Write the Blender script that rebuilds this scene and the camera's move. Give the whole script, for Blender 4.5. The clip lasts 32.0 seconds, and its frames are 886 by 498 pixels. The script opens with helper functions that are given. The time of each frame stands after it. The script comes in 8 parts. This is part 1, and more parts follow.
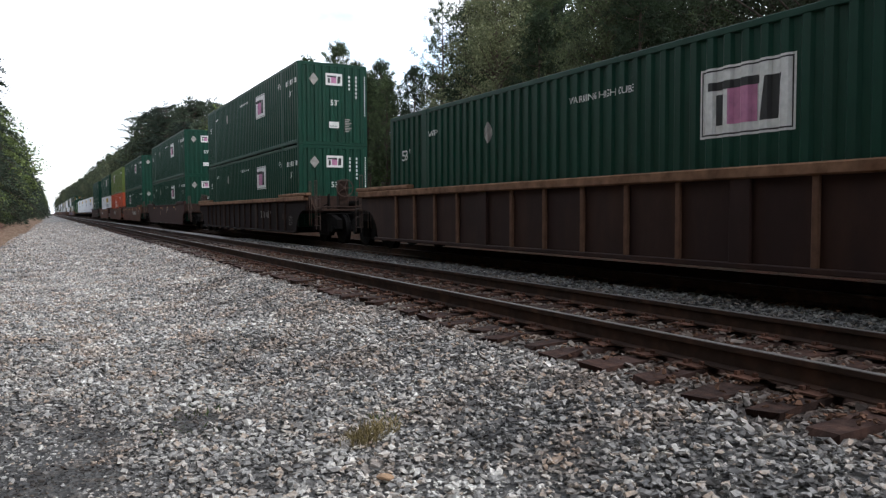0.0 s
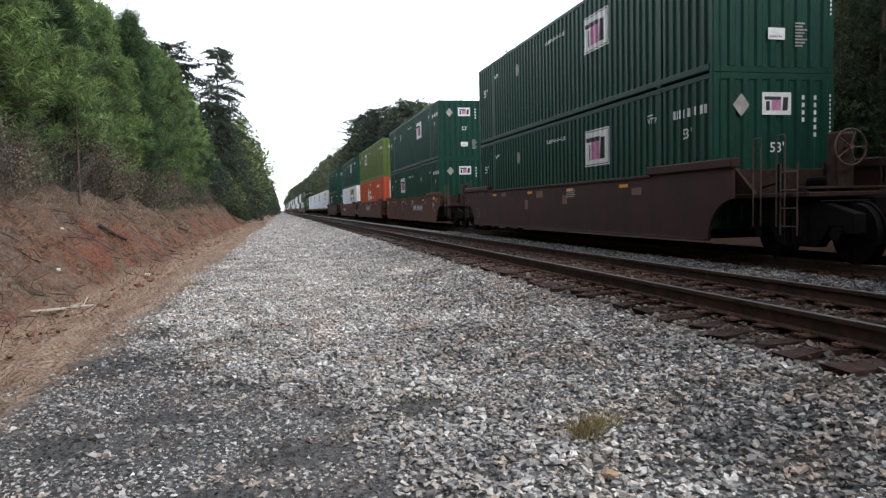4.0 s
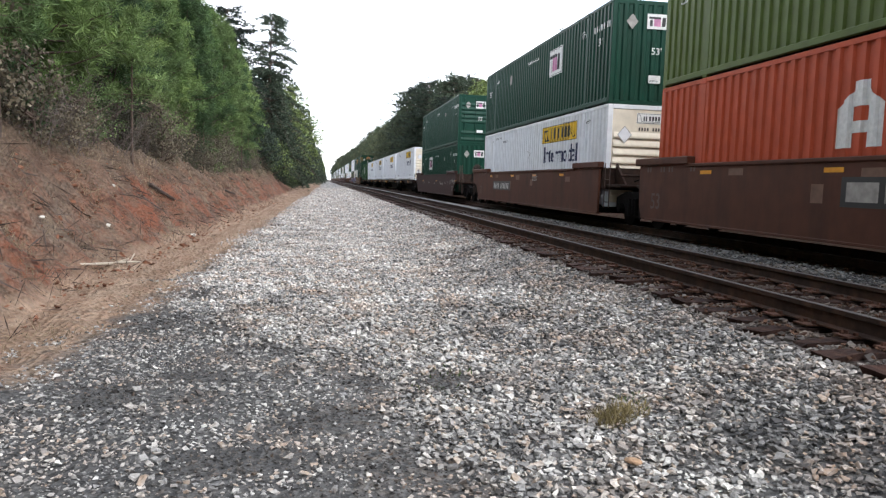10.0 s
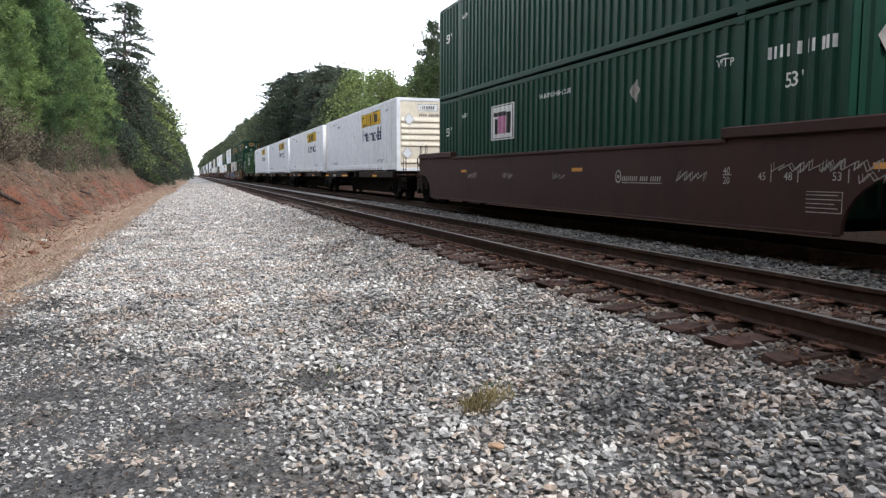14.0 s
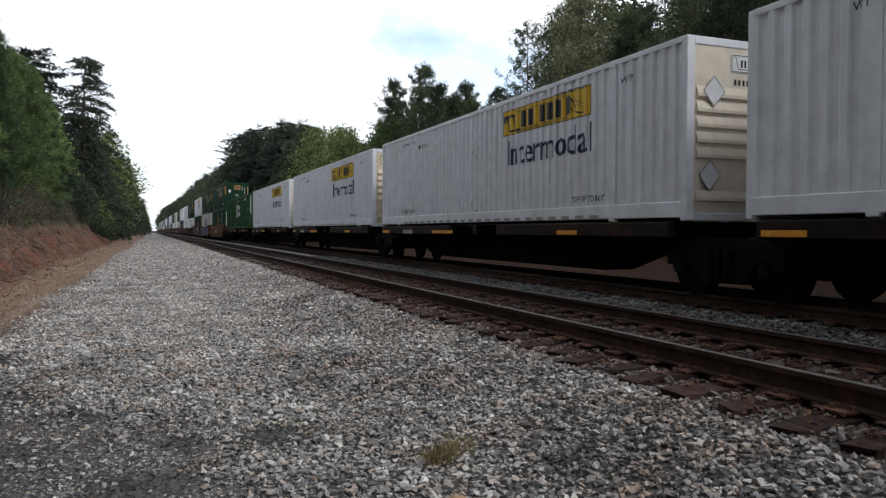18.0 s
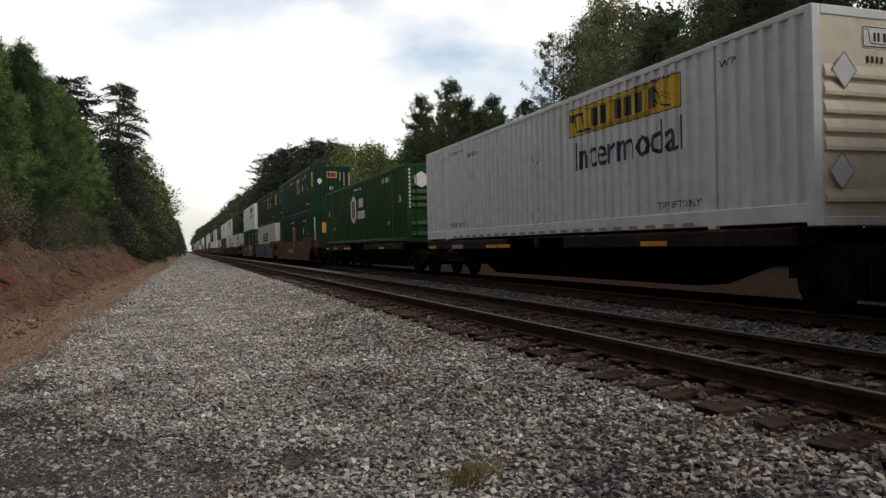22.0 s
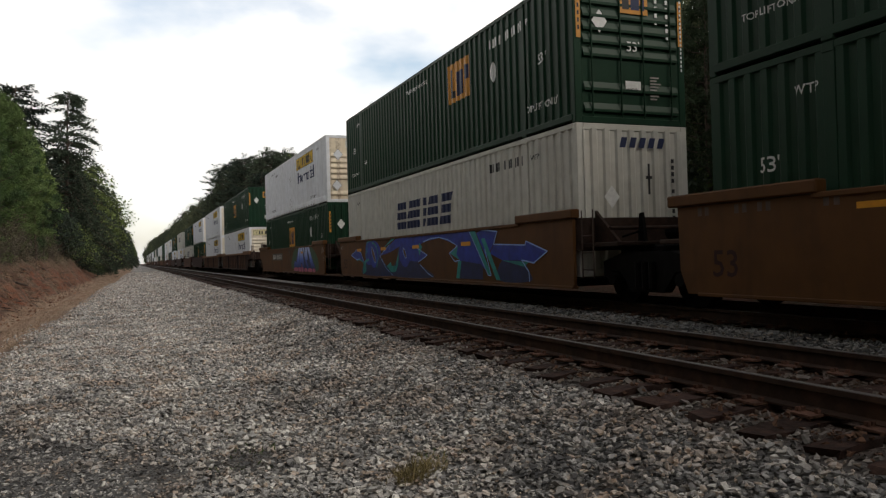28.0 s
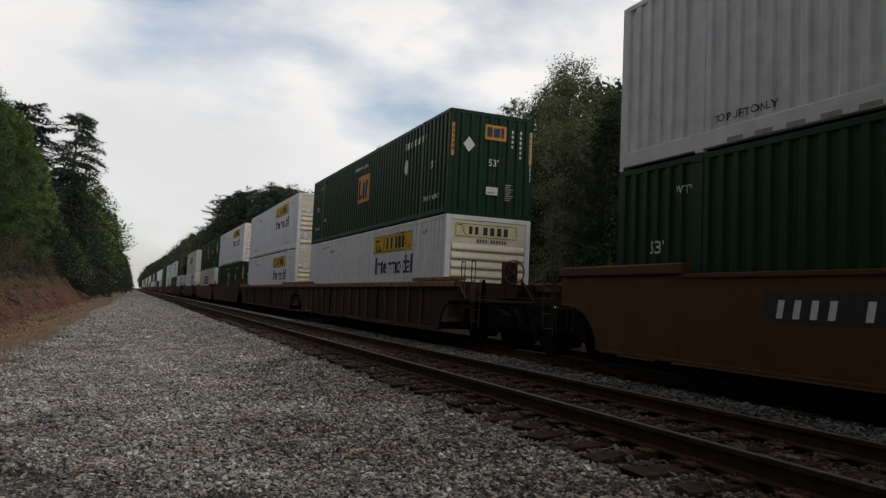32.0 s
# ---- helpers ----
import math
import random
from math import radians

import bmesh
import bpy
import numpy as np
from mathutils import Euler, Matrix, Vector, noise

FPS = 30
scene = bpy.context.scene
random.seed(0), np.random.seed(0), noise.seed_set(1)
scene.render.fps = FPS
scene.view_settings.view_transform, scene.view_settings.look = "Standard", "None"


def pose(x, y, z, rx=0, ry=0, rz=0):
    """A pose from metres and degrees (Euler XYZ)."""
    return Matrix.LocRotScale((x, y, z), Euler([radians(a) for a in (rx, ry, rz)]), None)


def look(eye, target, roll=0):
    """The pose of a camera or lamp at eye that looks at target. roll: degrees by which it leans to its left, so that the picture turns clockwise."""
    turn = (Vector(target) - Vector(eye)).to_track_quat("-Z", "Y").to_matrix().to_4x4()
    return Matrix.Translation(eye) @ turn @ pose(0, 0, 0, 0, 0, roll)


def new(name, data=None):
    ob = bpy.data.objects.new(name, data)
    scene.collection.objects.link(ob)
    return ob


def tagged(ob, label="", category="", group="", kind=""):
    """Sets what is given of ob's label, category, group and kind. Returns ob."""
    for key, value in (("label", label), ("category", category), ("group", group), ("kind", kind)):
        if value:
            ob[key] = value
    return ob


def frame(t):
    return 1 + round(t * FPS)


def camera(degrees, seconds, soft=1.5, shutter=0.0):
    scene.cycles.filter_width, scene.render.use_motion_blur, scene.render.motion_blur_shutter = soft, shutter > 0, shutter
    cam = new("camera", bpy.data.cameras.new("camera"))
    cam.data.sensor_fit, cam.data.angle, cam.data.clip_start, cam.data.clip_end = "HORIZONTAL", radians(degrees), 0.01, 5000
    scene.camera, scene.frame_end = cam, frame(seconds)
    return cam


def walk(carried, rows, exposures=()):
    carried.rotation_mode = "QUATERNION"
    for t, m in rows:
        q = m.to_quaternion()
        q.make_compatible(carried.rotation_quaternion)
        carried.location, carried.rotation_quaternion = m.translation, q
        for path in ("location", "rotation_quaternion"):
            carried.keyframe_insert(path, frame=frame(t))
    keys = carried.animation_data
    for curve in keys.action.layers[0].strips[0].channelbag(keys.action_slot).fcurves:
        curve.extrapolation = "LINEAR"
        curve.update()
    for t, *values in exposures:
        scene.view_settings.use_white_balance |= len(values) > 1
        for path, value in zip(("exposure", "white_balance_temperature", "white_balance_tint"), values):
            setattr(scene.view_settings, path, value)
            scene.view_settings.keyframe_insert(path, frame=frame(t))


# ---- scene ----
# The camera, held in the hand beside the track.
cam = camera(61.55, 32.0, soft=1.3)
PATH = [
    (0.0, pose(-0.034, 0.005, 1.489, 87.14, 0.23, -28.08)),
    (0.5, pose(-0.012, 0.026, 1.491, 86.50, -1.48, -30.77)),
    (1.0, pose(-0.061, 0.058, 1.478, 86.33, -0.36, -23.74)),
    (1.5, pose(-0.072, 0.054, 1.478, 86.80, 0.66, -19.71)),
    (2.0, pose(-0.091, 0.035, 1.487, 86.47, 1.27, -17.38)),
    (2.5, pose(-0.093, 0.032, 1.486, 86.45, 1.00, -16.74)),
    (3.0, pose(-0.123, 0.058, 1.484, 86.73, 0.43, -14.20)),
    (3.5, pose(-0.128, 0.068, 1.480, 86.78, 1.18, -12.56)),
    (5.5, pose(-0.108, 0.063, 1.487, 86.56, 2.14, -13.92)),
    (6.0, pose(-0.087, 0.063, 1.471, 85.99, 2.07, -15.95)),
    (6.5, pose(-0.087, 0.055, 1.472, 84.74, 2.15, -15.77)),
    (7.0, pose(-0.086, 0.032, 1.472, 84.59, 2.45, -14.13)),
    (7.5, pose(-0.096, 0.024, 1.475, 84.55, 0.82, -12.83)),
    (8.0, pose(-0.115, 0.030, 1.472, 84.40, 0.97, -12.32)),
    (8.5, pose(-0.099, 0.049, 1.469, 83.56, 2.04, -9.44)),
    (9.0, pose(-0.124, 0.022, 1.479, 84.32, 1.29, -10.92)),
    (9.5, pose(-0.095, 0.041, 1.479, 84.01, 0.45, -10.11)),
    (10.0, pose(-0.092, 0.059, 1.482, 84.94, -1.88, -9.13)),
    (10.5, pose(-0.074, 0.050, 1.483, 83.68, -1.61, -10.89)),
    (11.0, pose(-0.062, 0.047, 1.502, 84.66, -0.91, -12.08)),
    (11.5, pose(-0.069, 0.052, 1.505, 84.73, -0.45, -12.04)),
    (12.0, pose(-0.070, 0.027, 1.502, 84.67, -0.51, -12.09)),
    (12.5, pose(-0.059, 0.033, 1.507, 84.78, -0.12, -12.71)),
    (13.0, pose(-0.049, 0.033, 1.512, 84.62, -0.38, -14.15)),
    (13.5, pose(0.062, 0.027, 1.507, 84.52, -0.63, -12.62)),
    (14.0, pose(0.021, 0.031, 1.522, 84.32, -0.09, -18.65)),
    (14.5, pose(-0.042, 0.035, 1.526, 83.98, 2.67, -23.29)),
    (16.5, pose(0.037, -0.041, 1.492, 87.47, 0.10, -26.51)),
    (17.0, pose(0.018, 0.001, 1.494, 87.81, 0.25, -24.46)),
    (17.5, pose(0.006, 0.008, 1.493, 88.59, -0.80, -23.22)),
    (18.0, pose(0.001, -0.016, 1.492, 88.67, -0.27, -21.66)),
    (18.5, pose(-0.014, -0.009, 1.470, 87.61, -0.84, -20.79)),
    (19.0, pose(-0.037, 0.059, 1.431, 85.78, -6.95, -21.21)),
    (19.5, pose(0.062, 0.064, 1.470, 84.13, -6.66, -16.67)),
    (20.0, pose(0.062, 0.006, 1.497, 91.08, -2.54, -20.74)),
    (20.5, pose(0.069, 0.012, 1.518, 90.97, -0.49, -19.49)),
    (21.0, pose(0.080, 0.024, 1.527, 89.90, 2.06, -18.23)),
    (21.5, pose(0.082, 0.015, 1.512, 89.83, 1.46, -18.55)),
    (22.0, pose(0.075, 0.006, 1.527, 89.75, 1.18, -19.26)),
    (22.5, pose(0.043, -0.004, 1.526, 90.97, 1.00, -16.07)),
    (23.0, pose(0.030, 0.006, 1.531, 90.58, 0.96, -13.59)),
    (23.5, pose(0.045, 0.007, 1.526, 90.45, 1.34, -14.30)),
    (24.0, pose(0.068, 0.003, 1.528, 90.89, 1.38, -16.54)),
    (24.5, pose(0.089, 0.014, 1.526, 90.20, 2.31, -19.81)),
    (25.0, pose(0.076, 0.022, 1.524, 90.61, 1.77, -19.51)),
    (25.5, pose(0.092, 0.009, 1.517, 90.43, 1.89, -21.50)),
    (27.5, pose(0.115, -0.127, 1.468, 91.57, 1.44, -22.65)),
    (28.0, pose(0.125, -0.131, 1.457, 90.45, 1.66, -22.48)),
    (28.5, pose(0.111, -0.142, 1.462, 90.87, 1.00, -23.58)),
    (29.0, pose(0.106, -0.113, 1.467, 91.64, 1.60, -21.09)),
    (29.5, pose(0.139, -0.138, 1.470, 92.46, 0.67, -24.76)),
    (30.0, pose(0.127, -0.124, 1.465, 91.85, -1.29, -24.18)),
    (30.5, pose(0.100, -0.133, 1.489, 93.44, -0.56, -22.32)),
    (31.0, pose(0.100, -0.146, 1.474, 94.52, -2.98, -21.42)),
    (31.5, pose(0.094, -0.109, 1.481, 93.95, -3.23, -21.81)),
    (32.0, pose(0.116, -0.133, 1.495, 94.07, -2.61, -22.85)),
]
EXPOSURES = [(0.0, 0.1, 6150, 10), (1.0, 0.60, 6050, 10), (2.0, 0.40, 6080, 10), (3.0, 0.36, 6120, 10), (6.0, 0.45, 6140, 10), (7.0, 0.65, 6200, 10), (9.0, 0.75, 6170, 10), (14.5, 0.75, 6200, 10), (17.0, 0.1, 6100, 10), (18.0, -0.4, 6200, 10), (19.0, -0.3, 6600, 10), (20.0, 0.15, 6200, 10), (21.0, -0.78, 6650, 10), (22.0, -0.80, 6950, 10), (23.0, -1.0, 6950, 10), (25.0, -0.97, 6950, 10), (28.0, -0.70, 7050, 10), (30.0, -0.92, 7000, 10), (31.0, -1.10, 6800, 10), (32.0, -1.22, 6750, 10)]
walk(cam, PATH, EXPOSURES)

# ---- world and sun: high thin cloud, with some blue low down ----
world = bpy.data.worlds.new("sky")
scene.world = world
world.use_nodes = True
wn, wl = world.node_tree.nodes, world.node_tree.links
wn.clear()
SUN_UP, SUN_TURN = radians(42), radians(140)
w_out = wn.new("ShaderNodeOutputWorld")
w_bg = wn.new("ShaderNodeBackground")
w_sky = wn.new("ShaderNodeTexSky")
w_sky.sky_type, w_sky.sun_disc = "NISHITA", False
w_sky.sun_elevation, w_sky.sun_rotation = SUN_UP, SUN_TURN
w_sky.dust_density, w_sky.air_density = 2.0, 1.2
w_co = wn.new("ShaderNodeTexCoord")
w_map = wn.new("ShaderNodeMapping")
w_map.inputs["Rotation"].default_value = (0, 0, radians(-28))
w_map.inputs["Scale"].default_value, w_map.inputs["Location"].default_value = (1.0, 1.0, 2.2), (1.35, 0.7, 0.2)
w_n1 = wn.new("ShaderNodeTexNoise")
w_n1.inputs["Scale"].default_value, w_n1.inputs["Detail"].default_value = 2.6, 7
w_n2 = wn.new("ShaderNodeTexNoise")
w_n2.inputs["Scale"].default_value, w_n2.inputs["Detail"].default_value = 1.5, 6
w_r1 = wn.new("ShaderNodeMapRange")   # cover of the cloud
w_r1.inputs[1].default_value, w_r1.inputs[2].default_value = 0.30, 0.50
w_r2 = wn.new("ShaderNodeValToRGB")   # its grey bellies
w_r2.color_ramp.elements[0].position, w_r2.color_ramp.elements[1].position = 0.38, 0.58
w_r2.color_ramp.elements[0].color = (0.90, 0.925, 0.965, 1)
w_r2.color_ramp.elements[1].color = (1.10, 1.10, 1.12, 1)
w_dim = wn.new("ShaderNodeVectorMath")
w_dim.operation = "SCALE"
w_dim.inputs["Scale"].default_value = 0.32
w_gain = wn.new("ShaderNodeVectorMath")
w_gain.operation = "SCALE"
w_gain.inputs["Scale"].default_value = 1.95
w_mix = wn.new("ShaderNodeMix")
w_mix.data_type = "RGBA"
wl.new(w_co.outputs["Generated"], w_map.inputs[0])
wl.new(w_map.outputs[0], w_n1.inputs["Vector"])
wl.new(w_map.outputs[0], w_n2.inputs["Vector"])
wl.new(w_n1.outputs["Fac"], w_r1.inputs[0])
wl.new(w_n2.outputs["Fac"], w_r2.inputs[0])
wl.new(w_sky.outputs[0], w_dim.inputs[0])
wl.new(w_r2.outputs[0], w_gain.inputs[0])
wl.new(w_r1.outputs[0], w_mix.inputs["Factor"])
wl.new(w_dim.outputs[0], w_mix.inputs["A"])
# the sky overhead, out of view, is dimmed so less light falls below
w_sep = wn.new("ShaderNodeSeparateXYZ")
w_up = wn.new("ShaderNodeMapRange")
w_up.inputs[1].default_value, w_up.inputs[2].default_value, w_up.inputs[3].default_value, w_up.inputs[4].default_value = 0.42, 0.90, 1.0, 0.30
w_top = wn.new("ShaderNodeVectorMath")
w_top.operation = "SCALE"
wl.new(w_co.outputs["Generated"], w_sep.inputs[0])
wl.new(w_sep.outputs["Z"], w_up.inputs[0])
wl.new(w_gain.outputs[0], w_top.inputs[0])
wl.new(w_up.outputs[0], w_top.inputs["Scale"])
wl.new(w_top.outputs[0], w_mix.inputs["B"])
wl.new(w_mix.outputs["Result"], w_bg.inputs["Color"])
w_bg.inputs["Strength"].default_value = 1.0
wl.new(w_bg.outputs[0], w_out.inputs[0])
sun = new("sun", bpy.data.lights.new("sun", "SUN"))
sun.data.energy, sun.data.angle, sun.data.color = 1.5, radians(14), (1, 0.97, 0.93)
# the sun stands behind thin cloud, beyond the train and behind the camera's right shoulder
sun_from = Vector((math.cos(SUN_UP) * math.sin(SUN_TURN), math.cos(SUN_UP) * math.cos(SUN_TURN), math.sin(SUN_UP)))
sun.matrix_world = look(sun_from * 60, (0, 0, 0))

# ---- materials ----
def material(name, base, rough=0.6, metal=0.0, grain=0.0, scale=8.0, stain=None, stain_amount=0.0, stain_scale=1.2,
             bump=0.0, bump_scale=60.0, streak=False, per_object=0.0, per_island=0.0, spec=0.5):
    """A surface: base colour with fine grain, larger stains of a second colour, fine relief, and shades from piece to piece."""
    m = bpy.data.materials.new(name)
    m.use_nodes = True
    n, l = m.node_tree.nodes, m.node_tree.links
    b = n["Principled BSDF"]
    b.inputs["Roughness"].default_value, b.inputs["Metallic"].default_value = rough, metal
    b.inputs["Specular IOR Level"].default_value = spec
    co = n.new("ShaderNodeTexCoord")
    col = n.new("ShaderNodeRGB")
    col.outputs[0].default_value = (*base, 1)
    out = col.outputs[0]
    if stain_amount:
        mp = n.new("ShaderNodeMapping")
        mp.inputs["Scale"].default_value = (1, 1, 0.22) if streak else (1, 1, 1)
        ns = n.new("ShaderNodeTexNoise")
        ns.inputs["Scale"].default_value, ns.inputs["Detail"].default_value, ns.inputs["Roughness"].default_value = stain_scale, 8, 0.65
        rg = n.new("ShaderNodeMapRange")
        rg.inputs[1].default_value, rg.inputs[2].default_value = 0.46, 0.72
        rg.inputs[4].default_value = stain_amount
        mx = n.new("ShaderNodeMix")
        mx.data_type = "RGBA"
        mx.inputs["B"].default_value = (*(stain or base), 1)
        l.new(co.outputs["Object"], mp.inputs[0])
        l.new(mp.outputs[0], ns.inputs["Vector"])
        l.new(ns.outputs["Fac"], rg.inputs[0])
        l.new(rg.outputs[0], mx.inputs["Factor"])
        l.new(out, mx.inputs["A"])
        out = mx.outputs["Result"]
    if grain or per_object or per_island:
        hs = n.new("ShaderNodeHueSaturation")
        add = n.new("ShaderNodeMath")
        add.operation = "ADD"
        add.inputs[0].default_value, add.inputs[1].default_value = 1.0, 0.0
        if grain:
            ng = n.new("ShaderNodeTexNoise")
            ng.inputs["Scale"].default_value, ng.inputs["Detail"].default_value = scale, 5
            r = n.new("ShaderNodeMapRange")
            r.inputs[1].default_value, r.inputs[2].default_value = 0.3, 0.7
            r.inputs[3].default_value, r.inputs[4].default_value = 1 - grain, 1 + grain
            l.new(co.outputs["Object"], ng.inputs["Vector"])
            l.new(ng.outputs["Fac"], r.inputs[0])
            l.new(r.outputs[0], add.inputs[0])
        if per_object or per_island:
            src = n.new("ShaderNodeNewGeometry").outputs["Random Per Island"] if per_island else n.new("ShaderNodeObjectInfo").outputs["Random"]
            amount = per_island or per_object
            r2 = n.new("ShaderNodeMapRange")
            r2.inputs[3].default_value, r2.inputs[4].default_value = -amount, amount
            l.new(src, r2.inputs[0])
            l.new(r2.outputs[0], add.inputs[1])
        l.new(add.outputs[0], hs.inputs["Value"])
        l.new(out, hs.inputs["Color"])
        out = hs.outputs[0]
    l.new(out, b.inputs["Base Color"])
    if bump:
        nb = n.new("ShaderNodeTexNoise")
        nb.inputs["Scale"].default_value, nb.inputs["Detail"].default_value = bump_scale, 6
        bp = n.new("ShaderNodeBump")
        bp.inputs["Strength"].default_value, bp.inputs["Distance"].default_value = bump, 0.02
        l.new(co.outputs["Object"], nb.inputs["Vector"])
        l.new(nb.outputs["Fac"], bp.inputs["Height"])
        l.new(bp.outputs[0], b.inputs["Normal"])
    return m


def paint(name, base, stain, amount=0.5, rough=0.5, spec=0.22):
    return material(name, base, rough, grain=0.10, scale=3, stain=stain, stain_amount=amount, stain_scale=1.6, bump=0.05, bump_scale=9, streak=True, spec=spec)


M = {
    "tgreen": paint("container_green", (0.0045, 0.043, 0.026), (0.010, 0.027, 0.017), 0.5),
    "egreen": paint("dark_container_green", (0.005, 0.034, 0.016), (0.010, 0.025, 0.014), 0.5),
    "hgreen": paint("leaf_container_green", (0.011, 0.058, 0.014), (0.015, 0.038, 0.012), 0.45),
    "olive": paint("olive_container_paint", (0.090, 0.130, 0.030), (0.08, 0.10, 0.03), 0.5),
    "orange": paint("orange_container_paint", (0.46, 0.080, 0.034), (0.30, 0.06, 0.03), 0.5),
    "doors": paint("cream_end_paint", (0.72, 0.65, 0.53), (0.45, 0.28, 0.15), 0.35),
    "rustdoors": paint("rust_stained_end_paint", (0.74, 0.65, 0.50), (0.26, 0.12, 0.05), 0.75),
    "slot": material("grey_marking", (0.30, 0.29, 0.28), 0.7, grain=0.3, scale=8),
    "paleyellow": material("faded_yellow_marking", (0.66, 0.60, 0.34), 0.6, grain=0.15, scale=5),
    "dimmark": material("grimy_marking", (0.085, 0.055, 0.043), 0.7, grain=0.3, scale=6),
    "spraydark": material("flat_black_spray_paint", (0.008, 0.0075, 0.008), 0.85, grain=0.2, scale=6, spec=0.1),
    "dirt": material("rusty_dirt", (0.110, 0.062, 0.042), 0.95, grain=0.3, scale=14, per_island=0.45, spec=0.1),
    "fitting": material("dull_brown_fittings", (0.075, 0.052, 0.044), 0.7, grain=0.3, scale=9, stain=(0.12, 0.06, 0.035), stain_amount=0.5, spec=0.2),
    "post": material("rusty_side_post", (0.130, 0.070, 0.045), 0.8, grain=0.3, scale=5, stain=(0.05, 0.024, 0.016), stain_amount=0.7, stain_scale=2, spec=0.15),
    "patch": material("faded_tan_patch", (0.16, 0.085, 0.055), 0.7, grain=0.25, scale=6),
    "white": paint("white_container_paint", (0.72, 0.735, 0.765), (0.50, 0.46, 0.41), 0.25),
    "cream": paint("cream_container_paint", (0.56, 0.55, 0.50), (0.40, 0.34, 0.26), 0.25),
    "brown": paint("brown_car_paint", (0.085, 0.031, 0.018), (0.040, 0.018, 0.013), 0.7, 0.65, 0.2),
    "maroon": paint("maroon_car_paint", (0.042, 0.016, 0.015), (0.022, 0.012, 0.010), 0.7, 0.65, 0.2),
    "rustred": paint("rusty_car_paint", (0.028, 0.014, 0.012), (0.070, 0.031, 0.017), 0.5, 0.75, 0.2),
    "sootred": paint("sooty_car_paint", (0.0105, 0.0065, 0.0068), (0.022, 0.012, 0.010), 0.45, 0.8, 0.12),
    "sootpost": material("sooty_side_post", (0.036, 0.022, 0.018), 0.8, grain=0.3, scale=5, stain=(0.016, 0.010, 0.009), stain_amount=0.7, stain_scale=2, spec=0.12),
    "ochre": paint("ochre_car_paint", (0.105, 0.043, 0.012), (0.05, 0.022, 0.010), 0.6, 0.6, 0.2),
    "rustedge": material("rusty_chord", (0.215, 0.120, 0.072), 0.8, grain=0.3, scale=5, stain=(0.09, 0.04, 0.02), stain_amount=0.8, stain_scale=2, bump=0.2, bump_scale=20, spec=0.15),
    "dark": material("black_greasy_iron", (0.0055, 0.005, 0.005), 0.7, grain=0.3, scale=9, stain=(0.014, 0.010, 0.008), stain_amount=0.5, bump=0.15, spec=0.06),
    "iron": material("brown_iron", (0.030, 0.018, 0.014), 0.7, grain=0.3, scale=9, stain=(0.075, 0.032, 0.018), stain_amount=0.6, bump=0.15, spec=0.15),
    "spineiron": material("grimy_spine_iron", (0.015, 0.010, 0.0085), 0.75, grain=0.35, scale=6, stain=(0.065, 0.026, 0.013), stain_amount=0.6, stain_scale=1.1, bump=0.15, spec=0.12),
    "w": material("white_marking", (0.72, 0.72, 0.70), 0.5, grain=0.12, scale=12),
    "dimwhite": material("sooty_white_marking", (0.15, 0.135, 0.125), 0.7, grain=0.4, scale=7),
    "faded": material("faded_white_marking", (0.30, 0.28, 0.26), 0.6, grain=0.3, scale=6),
    "k": material("black_marking", (0.02, 0.02, 0.022), 0.5, grain=0.15, scale=8),
    "navy": material("navy_marking", (0.012, 0.022, 0.075), 0.5, grain=0.15, scale=8),
    "pink": material("faded_pink_marking", (0.50, 0.20, 0.34), 0.5, grain=0.25, scale=5),
    "plum": material("plum_marking", (0.10, 0.012, 0.035), 0.5, grain=0.15, scale=8),
    "yellow": material("yellow_marking", (0.72, 0.45, 0.02), 0.5, grain=0.12, scale=6),
    "amber": material("amber_marking", (0.62, 0.27, 0.04), 0.5, grain=0.15, scale=6),
    "reflect": material("amber_reflector", (0.70, 0.30, 0.02), 0.4, grain=0.15, scale=8),
    "blue": material("blue_spray_paint", (0.010, 0.034, 0.30), 0.5, grain=0.35, scale=4),
    "deep": material("dark_blue_spray_paint", (0.006, 0.015, 0.075), 0.5, grain=0.35, scale=4),
    "teal": material("teal_spray_paint", (0.01, 0.26, 0.24), 0.5, grain=0.3, scale=4),
    "sky": material("pale_blue_spray_paint", (0.26, 0.42, 0.78), 0.5, grain=0.25, scale=3),
    "spraypink": material("pink_spray_paint", (0.45, 0.09, 0.16), 0.5, grain=0.3, scale=4),
    "spraygreen": material("dark_green_spray_paint", (0.02, 0.07, 0.03), 0.6, grain=0.3, scale=4),
    "rail": material("rusty_rail", (0.042, 0.026, 0.020), 0.75, grain=0.25, scale=8, stain=(0.120, 0.058, 0.034), stain_amount=0.6, stain_scale=3, bump=0.1, spec=0.15),
    "railtop": material("dull_rail_head", (0.13, 0.12, 0.115), 0.6, metal=0.3, grain=0.2, scale=10),
    "tie": material("weathered_timber", (0.040, 0.023, 0.019), 0.85, grain=0.35, scale=14, stain=(0.088, 0.046, 0.033), stain_amount=0.85, stain_scale=3, bump=0.5, bump_scale=25, per_object=0.35, spec=0.15),
    "plate": material("rusty_tie_plate", (0.105, 0.052, 0.036), 0.85, grain=0.35, scale=20, bump=0.2, per_object=0.25, spec=0.15),
    "stone": None,
}


